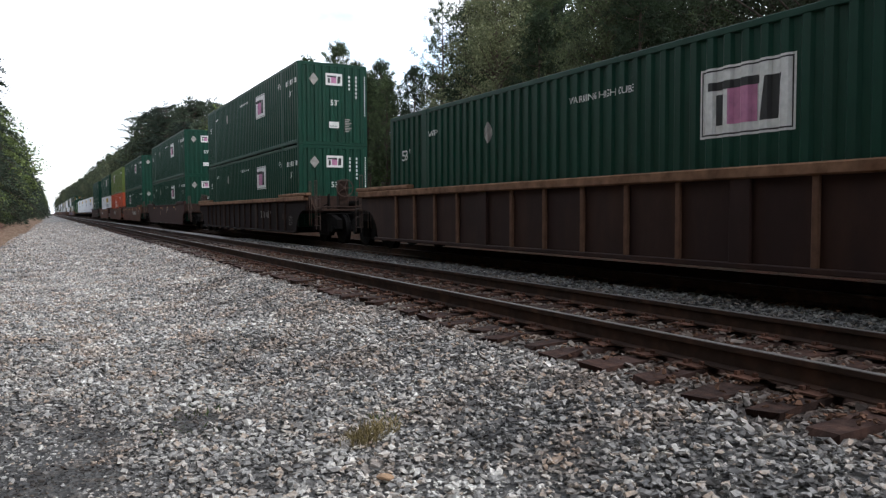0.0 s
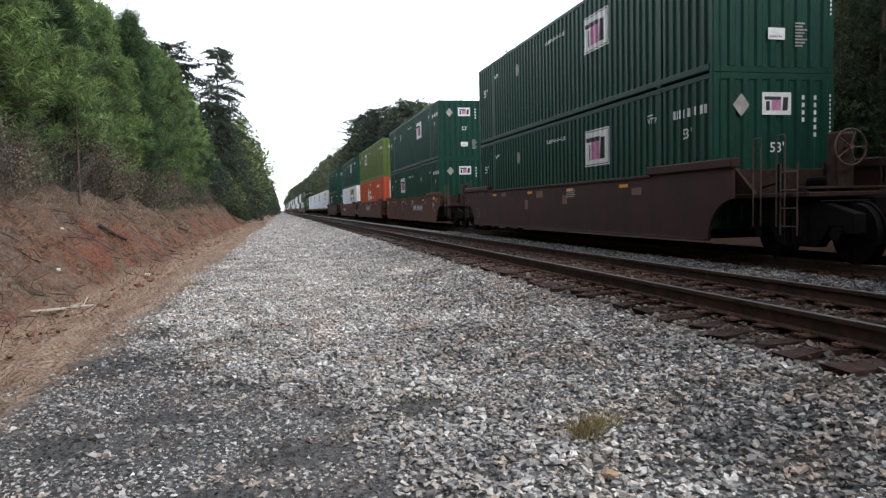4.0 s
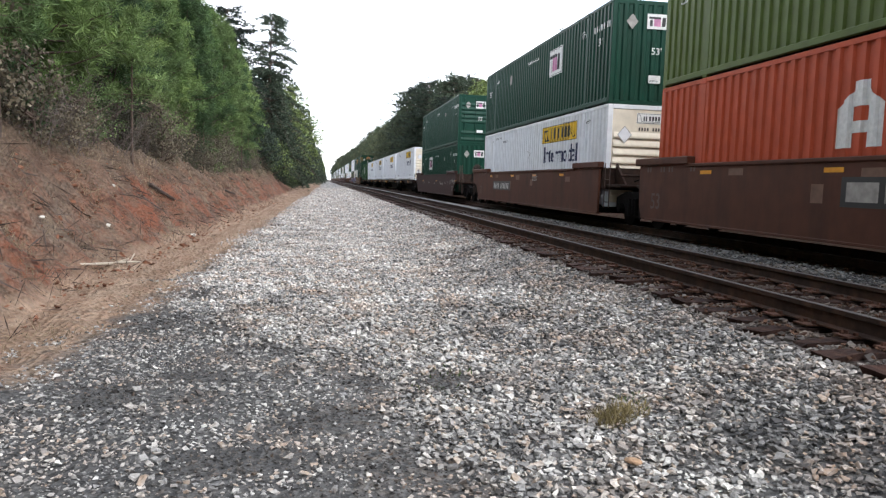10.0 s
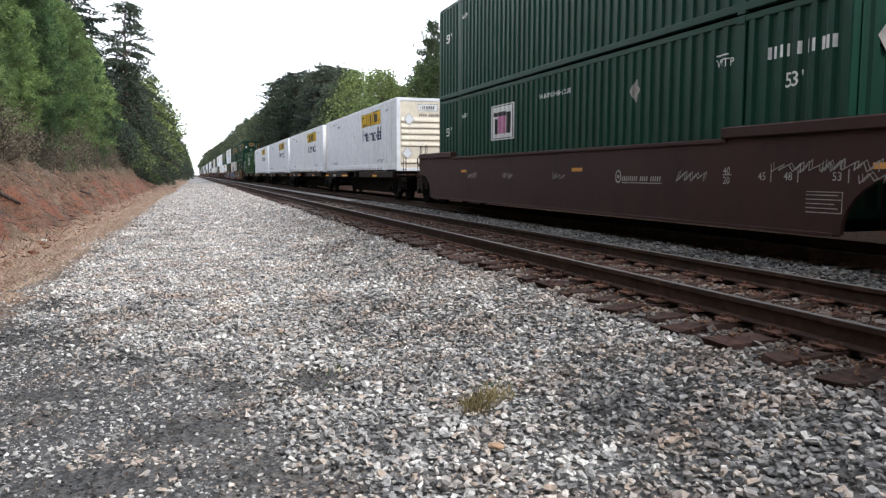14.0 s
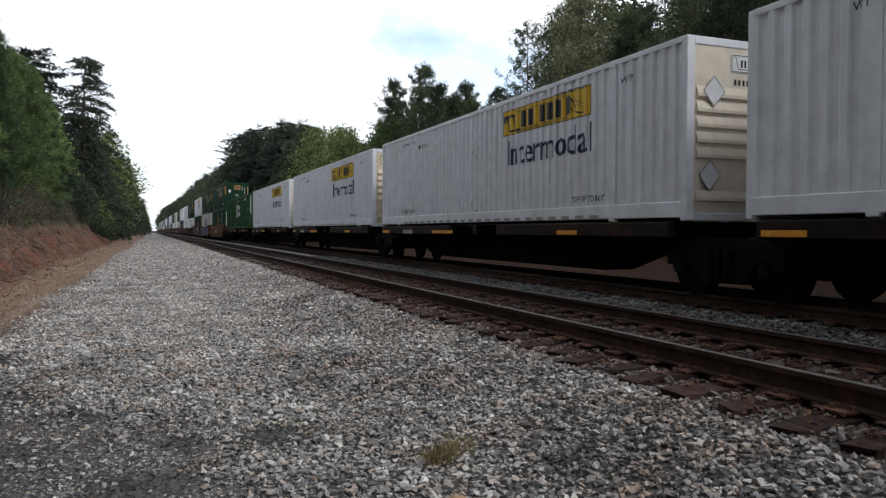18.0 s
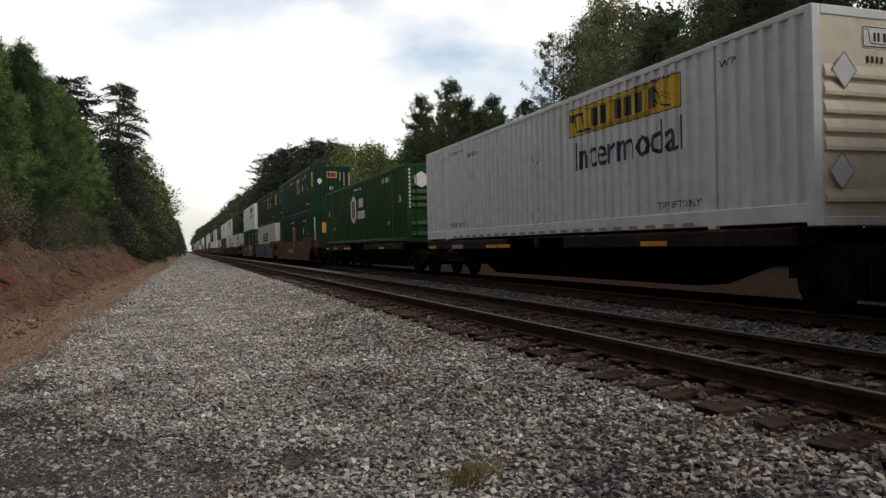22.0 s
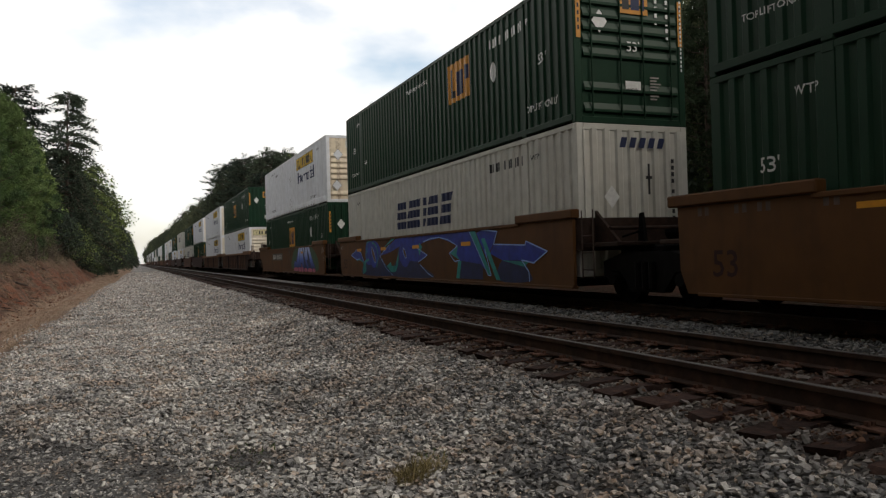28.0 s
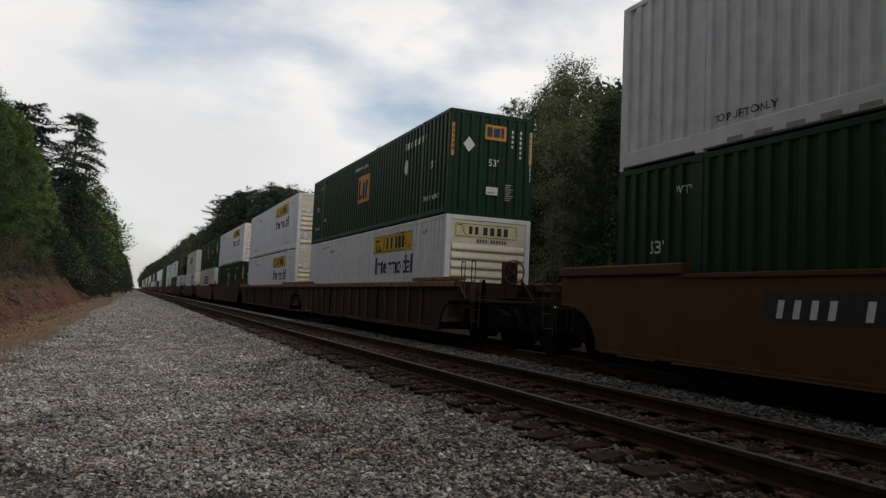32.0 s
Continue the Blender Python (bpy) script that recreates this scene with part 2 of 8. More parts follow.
def stone_material(name="granite_ballast", shade=1.0, tint=(1.0, 0.985, 0.955), lean=0.0, contrast=0.85):
    """Crushed stone: every stone its own grey, dark and pale ones gathered in drifts. lean: more pale (+) or dark (-) stones; contrast: from stone to stone."""
    m = bpy.data.materials.new(name)
    m.use_nodes = True
    n, l = m.node_tree.nodes, m.node_tree.links
    b = n["Principled BSDF"]
    b.inputs["Roughness"].default_value = 0.85
    b.inputs["Specular IOR Level"].default_value = 0.3
    geo = n.new("ShaderNodeNewGeometry")
    co = n.new("ShaderNodeTexCoord")

    def noise_(scale, detail):
        q = n.new("ShaderNodeTexNoise")
        q.inputs["Scale"].default_value, q.inputs["Detail"].default_value = scale, detail
        l.new(co.outputs["Object"], q.inputs["Vector"])
        return q.outputs["Fac"]

    def range_(v, a, c, lo, hi):
        q = n.new("ShaderNodeMapRange")
        l.new(v, q.inputs[0])
        for i, w in enumerate((a, c, lo, hi)):
            q.inputs[i + 1].default_value = w
        return q.outputs[0]

    def math_(op, a, c):
        q = n.new("ShaderNodeMath")
        q.operation = op
        for i, v in enumerate((a, c)):
            if isinstance(v, (int, float)):
                q.inputs[i].default_value = v
            else:
                l.new(v, q.inputs[i])
        return q.outputs[0]

    ramp = n.new("ShaderNodeValToRGB")
    e = ramp.color_ramp.elements
    e[0].position, e[0].color = 0.0, (0.075, 0.075, 0.078, 1)
    e[1].position, e[1].color = 1.0, (0.78, 0.77, 0.75, 1)
    for p, c in ((0.16, (0.165, 0.164, 0.166)), (0.36, (0.30, 0.298, 0.298)), (0.54, (0.41, 0.405, 0.40)), (0.62, (0.43, 0.35, 0.285)), (0.70, (0.46, 0.445, 0.43)), (0.86, (0.60, 0.59, 0.575))):
        x = e.new(p)
        x.color = (*c, 1)
    drift = math_("ADD", range_(noise_(0.9, 4), 0.30, 0.70, -0.20, 0.20), range_(noise_(5.0, 3), 0.30, 0.70, -0.15, 0.15))
    pick = math_("ADD", math_("ADD", math_("MULTIPLY", geo.outputs["Random Per Island"], contrast), drift), 0.5 - 0.5 * contrast + lean)
    l.new(pick, ramp.inputs[0])
    grain = noise_(55, 5)
    hs = n.new("ShaderNodeHueSaturation")
    l.new(range_(grain, 0.3, 0.7, 0.70 * shade, 1.28 * shade), hs.inputs["Value"])
    l.new(ramp.outputs[0], hs.inputs["Color"])
    tn = n.new("ShaderNodeMix")
    tn.data_type, tn.blend_type = "RGBA", "MULTIPLY"
    tn.inputs["Factor"].default_value, tn.inputs["B"].default_value = 1.0, (*tint, 1)
    l.new(hs.outputs[0], tn.inputs["A"])
    wm = n.new("ShaderNodeMix")
    wm.data_type, wm.blend_type = "RGBA", "MULTIPLY"
    wm.inputs["B"].default_value = (0.88, 0.71, 0.60, 1)   # iron stain
    l.new(range_(noise_(1.6, 5), 0.50, 0.66, 0.0, 0.62), wm.inputs["Factor"])
    l.new(tn.outputs["Result"], wm.inputs["A"])
    # brake dust and rust off the rails
    sx = n.new("ShaderNodeSeparateXYZ")
    l.new(co.outputs["Object"], sx.inputs[0])
    near_by = lambda cx, a, c, amount: range_(math_("ABSOLUTE", math_("SUBTRACT", sx.outputs["X"], cx), 0.0), a, c, amount, 0.0)
    gm = n.new("ShaderNodeMix")
    gm.data_type = "RGBA"
    gm.inputs["B"].default_value = (0.105, 0.071, 0.054, 1)
    l.new(math_("MULTIPLY", math_("MAXIMUM", near_by(5.12, 0.8, 1.6, 0.86), 0.0), range_(noise_(3.0, 4), 0.3, 0.65, 0.55, 1.0)), gm.inputs["Factor"])
    l.new(wm.outputs["Result"], gm.inputs["A"])
    train_shade = n.new("ShaderNodeMix")
    train_shade.data_type = "RGBA"
    train_shade.inputs["B"].default_value = (0.045, 0.034, 0.028, 1)   # the train's shade on its bed, painted into the stones
    l.new(near_by(9.10, 0.9, 1.5, 0.9), train_shade.inputs["Factor"])
    l.new(gm.outputs["Result"], train_shade.inputs["A"])
    l.new(train_shade.outputs["Result"], b.inputs["Base Color"])
    bp = n.new("ShaderNodeBump")
    bp.inputs["Strength"].default_value, bp.inputs["Distance"].default_value = 0.35, 0.01
    l.new(grain, bp.inputs["Height"])
    l.new(bp.outputs[0], b.inputs["Normal"])
    return m


M["stone"] = stone_material(shade=1.02, contrast=0.78)
M["finestone"] = stone_material("fine_crushed_stone", 0.92, lean=-0.08)
M["bluestone"] = stone_material("fresh_blue_grey_ballast", 0.98, (1.01, 0.985, 0.955), -0.05, 0.80)
M["dampstone"] = stone_material("oily_dark_grit", 0.30, (1.0, 0.93, 0.88), -0.1)
M["drystone"] = stone_material("dusty_pale_ballast", 1.18, (1.0, 0.985, 0.96), 0.03, 0.66)
# heap beside the train: its shade is put into a darker stone colour
M["heapstone"] = stone_material("shaded_heap_ballast", 0.40, (1.0, 0.99, 0.97), 0.0, 0.85)
M["bedstone"] = stone_material("dark_bed_ballast", 0.60, (1.02, 0.98, 0.94), -0.03, 0.9)
M["palestone"] = stone_material("pale_crusher_dust", 0.92, (1.0, 0.99, 0.97), 0.05)


def rust_columns():
    """Cream paint with two columns of rust and brown edges."""
    m = paint("rust_streaked_end_paint", (0.76, 0.66, 0.50), (0.42, 0.24, 0.11), 0.5)
    n, l = m.node_tree.nodes, m.node_tree.links
    b = n["Principled BSDF"]
    old = b.inputs["Base Color"].links[0].from_socket
    co, sp = n.new("ShaderNodeTexCoord"), n.new("ShaderNodeSeparateXYZ")
    ns = n.new("ShaderNodeTexNoise")
    ns.inputs["Scale"].default_value, ns.inputs["Detail"].default_value, ns.inputs["Roughness"].default_value = 7, 7, 0.7
    l.new(co.outputs["Object"], sp.inputs[0])
    l.new(co.outputs["Object"], ns.inputs["Vector"])
    ab = n.new("ShaderNodeMath")
    ab.operation = "ABSOLUTE"
    l.new(sp.outputs["X"], ab.inputs[0])
    ramp = n.new("ShaderNodeValToRGB")
    e = ramp.color_ramp.elements
    e[0].position, e[0].color = 0.52, (0, 0, 0, 1)
    e[1].position, e[1].color = 1.0, (1, 1, 1, 1)
    for p, c in ((0.62, 0.85), (0.70, 0.85), (0.78, 0.08), (0.90, 0.15), (0.96, 0.7)):
        x = e.new(p)
        x.color = (c, c, c, 1)
    sc = n.new("ShaderNodeMath")
    sc.operation = "MULTIPLY"
    sc.inputs[1].default_value = 0.86
    r = n.new("ShaderNodeMapRange")
    r.inputs[1].default_value, r.inputs[2].default_value, r.inputs[3].default_value, r.inputs[4].default_value = 0.40, 0.66, 0.0, 0.7
    mul = n.new("ShaderNodeMath")
    mul.operation = "MULTIPLY"
    mul.use_clamp = True
    mx = n.new("ShaderNodeMix")
    mx.data_type = "RGBA"
    mx.inputs["B"].default_value = (0.12, 0.045, 0.018, 1)
    l.new(ab.outputs[0], sc.inputs[0])
    l.new(sc.outputs[0], ramp.inputs[0])
    l.new(ns.outputs["Fac"], r.inputs[0])
    l.new(ramp.outputs[0], mul.inputs[0])
    l.new(r.outputs[0], mul.inputs[1])
    l.new(mul.outputs[0], mx.inputs["Factor"])
    l.new(old, mx.inputs["A"])
    l.new(mx.outputs["Result"], b.inputs["Base Color"])
    return m


M["rustdoors"] = rust_columns()


# ---- helpers for meshes ----
def part(name, bm, mat, parent=None, label=""):
    """Links a bmesh as one mesh object under a thing or a part."""
    me = bpy.data.meshes.new(name)
    bm.to_mesh(me)
    bm.free()
    me.materials.append(mat)
    ob = new(name, me)
    ob.parent = parent
    return tagged(ob, label)


def put(name, me, parent, place=None, label=""):
    """Links a mesh that several parts share."""
    ob = new(name, me)
    ob.parent = parent
    if place is not None:
        ob.matrix_basis = place
    return tagged(ob, label)


def box(bm, x0, y0, z0, x1, y1, z1):
    v = [bm.verts.new(p) for p in ((x0, y0, z0), (x1, y0, z0), (x1, y1, z0), (x0, y1, z0), (x0, y0, z1), (x1, y0, z1), (x1, y1, z1), (x0, y1, z1))]
    for f in ((3, 2, 1, 0), (4, 5, 6, 7), (0, 1, 5, 4), (1, 2, 6, 5), (2, 3, 7, 6), (3, 0, 4, 7)):
        bm.faces.new([v[i] for i in f])
    return v


def soft_box(x0, y0, z0, x1, y1, z1, r=0.01):
    bm = bmesh.new()
    box(bm, x0, y0, z0, x1, y1, z1)
    bmesh.ops.bevel(bm, geom=bm.edges[:], offset=r, segments=1, affect="EDGES")
    return bm


def rod(bm, a, b, r, n=8):
    """A round bar from a to b."""
    a, b = Vector(a), Vector(b)
    q = (b - a).to_track_quat("Z", "Y").to_matrix()
    ends = []
    for c in (a, b):
        ends.append([bm.verts.new(c + q @ Vector((r * math.cos(2 * math.pi * i / n), r * math.sin(2 * math.pi * i / n), 0))) for i in range(n)])
    for i in range(n):
        bm.faces.new((ends[0][i], ends[0][(i + 1) % n], ends[1][(i + 1) % n], ends[1][i]))
    bm.faces.new(ends[0][::-1])
    bm.faces.new(ends[1])


def disc(bm, axis_x0, axis_x1, y, z, r, n=20):
    rod(bm, (axis_x0, y, z), (axis_x1, y, z), r, n)


def plate(bm, pts, x0, x1):
    """A plate with an outline in (y, z), between x0 and x1."""
    a = [bm.verts.new((x0, y, z)) for y, z in pts]
    b = [bm.verts.new((x1, y, z)) for y, z in pts]
    bm.faces.new(a)
    bm.faces.new(b[::-1])
    for i in range(len(pts)):
        j = (i + 1) % len(pts)
        bm.faces.new((a[j], a[i], b[i], b[j]))


MESHES = {}


def shared(key, make, mat):
    """A mesh built once for each key."""
    if key not in MESHES:
        bm = make()
        bmesh.ops.recalc_face_normals(bm, faces=bm.faces[:])
        me = bpy.data.meshes.new(str(key[0]) if isinstance(key, tuple) else key)
        bm.to_mesh(me)
        bm.free()
        me.materials.append(mat)
        MESHES[key] = me
    return MESHES[key]


def mesh_of(name, verts, faces, mat, smooth=False):
    """A mesh from arrays; all faces have the same number of corners."""
    verts, faces = np.asarray(verts, np.float32), np.asarray(faces, np.int32)
    me = bpy.data.meshes.new(name)
    k = faces.shape[1]
    me.vertices.add(len(verts))
    me.vertices.foreach_set("co", verts.ravel())
    me.loops.add(faces.size)
    me.loops.foreach_set("vertex_index", faces.ravel())
    me.polygons.add(len(faces))
    me.polygons.foreach_set("loop_start", np.arange(0, faces.size, k, dtype=np.int32))
    me.polygons.foreach_set("loop_total", np.full(len(faces), k, np.int32))
    me.update(calc_edges=True)
    me.polygons.foreach_set("use_smooth", np.full(len(faces), smooth))
    me.materials.append(mat)
    return me

# ---- ground: gravel yard, clay bank, track bed ----
TRACK, FAR_TRACK, RAIL_TOP = 5.12, 9.10, 0.50


def sm(a, b, x):
    t = np.clip((x - a) / (b - a), 0, 1)
    return t * t * (3 - 2 * t)


def gravel_edge(y):
    return -1.78 - 1.42 * np.exp(-np.maximum(y, 3) / 5.0) + np.minimum(1.1, 0.011 * np.maximum(y - 25, 0))


def ground_z(x, y):
    """Height of the bare ground."""
    x, y = np.asarray(x, float), np.asarray(y, float)
    bed = 0.225 * sm(1.9, 3.6, x) + 0.040 * (sm(3.68, 4.0, x) - sm(6.2, 6.6, x) + sm(7.6, 8.0, x) - sm(10.2, 10.6, x)) + 0.085 * (sm(6.45, 6.95, x) - sm(7.70, 8.02, x)) - 0.34 * sm(10.9, 12.4, x) + 0.75 * sm(13.0, 17.0, x) + 0.8 * sm(17, 40, x)
    fade = 1 - sm(68, 112, y)
    wob = 0.30 * np.sin(y * 0.31) + 0.24 * np.sin(y * 0.83 + 1) + 0.14 * np.sin(y * 2.1)
    high = 1.95 + 0.25 * np.sin(y * 0.11 + 0.5) + 0.16 * np.sin(y * 0.9 + 2) + 0.10 * np.sin(y * 2.3)
    t = np.clip((-3.35 - x + wob * 0.6) / 2.15, 0, 1)
    bank = fade * (high * (0.35 * t + 0.65 * t * t * (3 - 2 * t)) + 0.8 * sm(-5.5, -12, x) + 1.2 * sm(-12, -40, x)) + (1 - fade) * (0.5 * sm(-4, -9, x) + 1.0 * sm(-9, -40, x))
    rills = 0.19 * np.sin(y * 3.1 + 3 * np.sin(y * 0.7)) * sm(0.05, 0.3, t) * (1 - sm(0.75, 1.0, t)) * fade
    low = -0.05 * (1 - sm(-3.2, -1.0, x))
    return bed + bank + rills + low


def ground_material():
    m = bpy.data.materials.new("gravel_and_clay")
    m.use_nodes = True
    n, l = m.node_tree.nodes, m.node_tree.links
    b = n["Principled BSDF"]
    b.inputs["Roughness"].default_value = 0.95
    b.inputs["Specular IOR Level"].default_value = 0.2
    co = n.new("ShaderNodeTexCoord")
    sep = n.new("ShaderNodeSeparateXYZ")
    l.new(co.outputs["Object"], sep.inputs[0])

    def math_(op, a, c=None):
        q = n.new("ShaderNodeMath")
        q.operation = op
        for i, v in enumerate((a, c)):
            if v is None:
                continue
            if isinstance(v, (int, float)):
                q.inputs[i].default_value = v
            else:
                l.new(v, q.inputs[i])
        return q.outputs[0]

    def noise_(scale, detail=6, rough=0.6):
        q = n.new("ShaderNodeTexNoise")
        q.inputs["Scale"].default_value, q.inputs["Detail"].default_value, q.inputs["Roughness"].default_value = scale, detail, rough
        l.new(co.outputs["Object"], q.inputs["Vector"])
        return q.outputs["Fac"]

    def range_(v, a, c, lo=0.0, hi=1.0):
        q = n.new("ShaderNodeMapRange")
        l.new(v, q.inputs[0])
        for i, w in enumerate((a, c, lo, hi)):
            q.inputs[i + 1].default_value = w
        return q.outputs[0]

    def mix_(f, a, c):
        q = n.new("ShaderNodeMix")
        q.data_type = "RGBA"
        l.new(f, q.inputs["Factor"])
        for key, v in (("A", a), ("B", c)):
            if isinstance(v, tuple):
                q.inputs[key].default_value = (*v, 1)
            else:
                l.new(v, q.inputs[key])
        return q.outputs["Result"]

    def slope_(scale, detail, rough):
        """Noise drawn out down the slope."""
        mp = n.new("ShaderNodeMapping")
        mp.vector_type = "TEXTURE"
        mp.inputs["Rotation"].default_value = (0, 0, radians(38))
        mp.inputs["Scale"].default_value = (3.4, 1.0, 2.0)
        l.new(co.outputs["Object"], mp.inputs[0])
        q = n.new("ShaderNodeTexNoise")
        q.inputs["Scale"].default_value, q.inputs["Detail"].default_value, q.inputs["Roughness"].default_value = scale, detail, rough
        l.new(mp.outputs[0], q.inputs["Vector"])
        return q.outputs["Fac"]

    # gravel: small stones of many greys
    vo = n.new("ShaderNodeTexVoronoi")
    vo.inputs["Scale"].default_value = 17
    l.new(co.outputs["Object"], vo.inputs["Vector"])
    vs = n.new("ShaderNodeSeparateColor")
    l.new(vo.outputs["Color"], vs.inputs[0])
    ramp = n.new("ShaderNodeValToRGB")
    e = ramp.color_ramp.elements
    e[0].color, e[1].color = (0.07, 0.07, 0.072, 1), (0.50, 0.49, 0.48, 1)
    for p, c in ((0.35, (0.26, 0.255, 0.25)), (0.7, (0.37, 0.36, 0.35)), (0.8, (0.36, 0.30, 0.25))):
        x = e.new(p)
        x.color = (*c, 1)
    l.new(vs.outputs["Red"], ramp.inputs[0])
    joints = range_(vo.outputs["Distance"], 0.25, 0.75, 1.25, 0.8)
    jm = n.new("ShaderNodeHueSaturation")
    l.new(joints, jm.inputs["Value"])
    l.new(ramp.outputs[0], jm.inputs["Color"])
    fine = mix_(range_(noise_(120), 0.35, 0.65), (0.065, 0.065, 0.07), (0.20, 0.20, 0.20))
    fine = mix_(range_(noise_(1.1), 0.45, 0.7), fine, (0.28, 0.27, 0.26))
    # the driven, fine-grained strip nearest the clay
    strip = range_(math_("ADD", math_("SUBTRACT", sep.outputs["X"], math_("MULTIPLY", range_(sep.outputs["Y"], 3, 16), -2.2)), math_("MULTIPLY", noise_(0.9), 1.6)), 0.7, 1.3)
    gravel = mix_(strip, fine, jm.outputs[0])
    # dirt close by, its colour darkened for the shade in gaps between stones
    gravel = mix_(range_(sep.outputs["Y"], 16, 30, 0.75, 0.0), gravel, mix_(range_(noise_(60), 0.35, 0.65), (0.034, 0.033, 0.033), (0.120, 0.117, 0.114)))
    # clay with straw-coloured litter
    clay = mix_(range_(noise_(1.3, 8), 0.35, 0.66), (0.205, 0.064, 0.034), (0.225, 0.108, 0.070))
    clay = mix_(range_(noise_(0.5, 8, 0.7), 0.46, 0.62), clay, (0.190, 0.140, 0.098))
    clay = mix_(range_(slope_(5.0, 9, 0.7), 0.50, 0.66), clay, (0.120, 0.092, 0.074))
    clay = mix_(range_(slope_(3.2, 9, 0.72), 0.52, 0.60), clay, (0.085, 0.040, 0.028))
    clay = mix_(range_(slope_(9, 10, 0.75), 0.52, 0.62), clay, (0.062, 0.036, 0.027))
    clay = mix_(range_(noise_(34, 8, 0.7), 0.57, 0.70), clay, (0.240, 0.170, 0.120))
    # grey-brown straw and leaf litter, thickest on the nearer slope
    cover = math_("MULTIPLY", range_(noise_(0.9, 7, 0.7), 0.42, 0.60), range_(sep.outputs["Y"], 12, 27, 0.85, 0.25))
    clay = mix_(cover, clay, mix_(range_(slope_(16, 8, 0.7), 0.38, 0.62), (0.105, 0.076, 0.058), (0.235, 0.178, 0.130)))
    flat = range_(math_("ADD", sep.outputs["Z"], math_("MULTIPLY", noise_(1.1), 0.25)), 0.08, 0.30, 1.0, 0.0)
    ruts = n.new("ShaderNodeMapping")
    ruts.inputs["Scale"].default_value = (2.4, 0.22, 1.0)
    l.new(co.outputs["Object"], ruts.inputs[0])
    rn = n.new("ShaderNodeTexNoise")
    rn.inputs["Scale"].default_value, rn.inputs["Detail"].default_value, rn.inputs["Roughness"].default_value = 1.6, 8, 0.7
    l.new(ruts.outputs[0], rn.inputs["Vector"])
    dust = mix_(range_(rn.outputs["Fac"], 0.40, 0.60), (0.255, 0.165, 0.112), (0.410, 0.300, 0.215))
    clay = mix_(math_("MULTIPLY", math_("MULTIPLY", flat, 0.85), range_(sep.outputs["X"], 5.0, 6.0, 1.0, 0.0)), clay, dust)
    high = range_(math_("ADD", sep.outputs["Z"], math_("MULTIPLY", noise_(0.8), 1.5)), 1.7, 2.6)
    litter = mix_(range_(noise_(9, 8), 0.35, 0.65), (0.085, 0.058, 0.042), (0.175, 0.125, 0.088))
    clay = mix_(high, clay, litter)
    # where gravel ends on either side
    edge = math_("SUBTRACT", -1.78, math_("MULTIPLY", math_("EXPONENT", math_("MULTIPLY", math_("MAXIMUM", sep.outputs["Y"], 3.0), -1 / 5.0)), 1.42))
    edge = math_("ADD", edge, math_("MINIMUM", 1.1, math_("MULTIPLY", math_("MAXIMUM", math_("SUBTRACT", sep.outputs["Y"], 25.0), 0.0), 0.011)))
    wob = math_("MULTIPLY", math_("SUBTRACT", noise_(1.4, 8, 0.75), 0.5), 2.0)
    left = range_(math_("ADD", math_("SUBTRACT", sep.outputs["X"], edge), wob), -0.22, 0.22)
    right = range_(math_("ADD", sep.outputs["X"], wob), 11.9, 12.2, 1.0, 0.0)
    clay = mix_(range_(sep.outputs["X"], 11.0, 12.0, 0.0, 0.8), clay, mix_(range_(noise_(2.2, 7), 0.4, 0.6), (0.110, 0.048, 0.032), (0.075, 0.055, 0.038)))
    base = mix_(math_("MULTIPLY", left, right), clay, gravel)
    # rust dust and oil between the rails
    for cx in (5.12, 9.10):
        base = mix_(range_(math_("ABSOLUTE", math_("SUBTRACT", sep.outputs["X"], cx)), 0.9, 1.7, 0.85, 0.0), base, (0.090, 0.056, 0.042))
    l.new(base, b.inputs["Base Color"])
    bp = n.new("ShaderNodeBump")
    bp.inputs["Strength"].default_value, bp.inputs["Distance"].default_value = 0.9, 0.07
    l.new(math_("ADD", vo.outputs["Distance"], noise_(6, 8)), bp.inputs["Height"])
    l.new(bp.outputs[0], b.inputs["Normal"])
    return m


GROUND = ground_material()
xs = np.unique(np.concatenate([np.linspace(-400, -45, 10), np.linspace(-40, -12, 12), np.arange(-11, -6, 0.5), np.arange(-6, -2, 0.14), np.arange(-2, 20, 0.3), np.linspace(20, 45, 12), np.linspace(50, 400, 10)]))
ys = np.unique(np.concatenate([np.linspace(-300, -20, 8), np.arange(-15, 2, 0.5), np.arange(2, 48, 0.15), np.arange(48, 60, 0.3), np.arange(60, 130, 1.0), np.linspace(131, 400, 60), np.linspace(410, 2500, 20)]))
gx, gy = np.meshgrid(xs, ys)
gz = ground_z(gx, gy)
near = (np.abs(gx + 4.3) < 2.2) & (gy < 110)
gz = gz + np.where(near, 0.05 * np.sin(gx * 7.3 + 2 * np.sin(gy * 1.9)) * np.sin(gy * 5.1 + gx * 2.7) + (np.random.default_rng(2).normal(size=gx.shape) * 0.026 + 0.05 * np.sin(gy * 9.1 + gx * 3.3 + 2 * np.sin(gx * 5)) * np.sin(gy * 2.3 + 1)) * sm(-2.9, -3.6, gx), 0.0)
for i, j in zip(*np.nonzero((gx > -6.2) & (gx < -2.9) & (gy > 2) & (gy < 60))):
    q = Vector(((gy[i, j] - 0.75 * gx[i, j]) * 1.5, gx[i, j] * 0.55, 0.0))
    gz[i, j] += (0.30 * (0.32 - abs(noise.noise(q))) + 0.11 * noise.noise(q * 2.9)) * float(sm(-3.1, -3.8, gx[i, j]))
idx = np.arange(gx.size).reshape(gx.shape)
quads = np.stack([idx[:-1, :-1], idx[:-1, 1:], idx[1:, 1:], idx[1:, :-1]], -1).reshape(-1, 4)
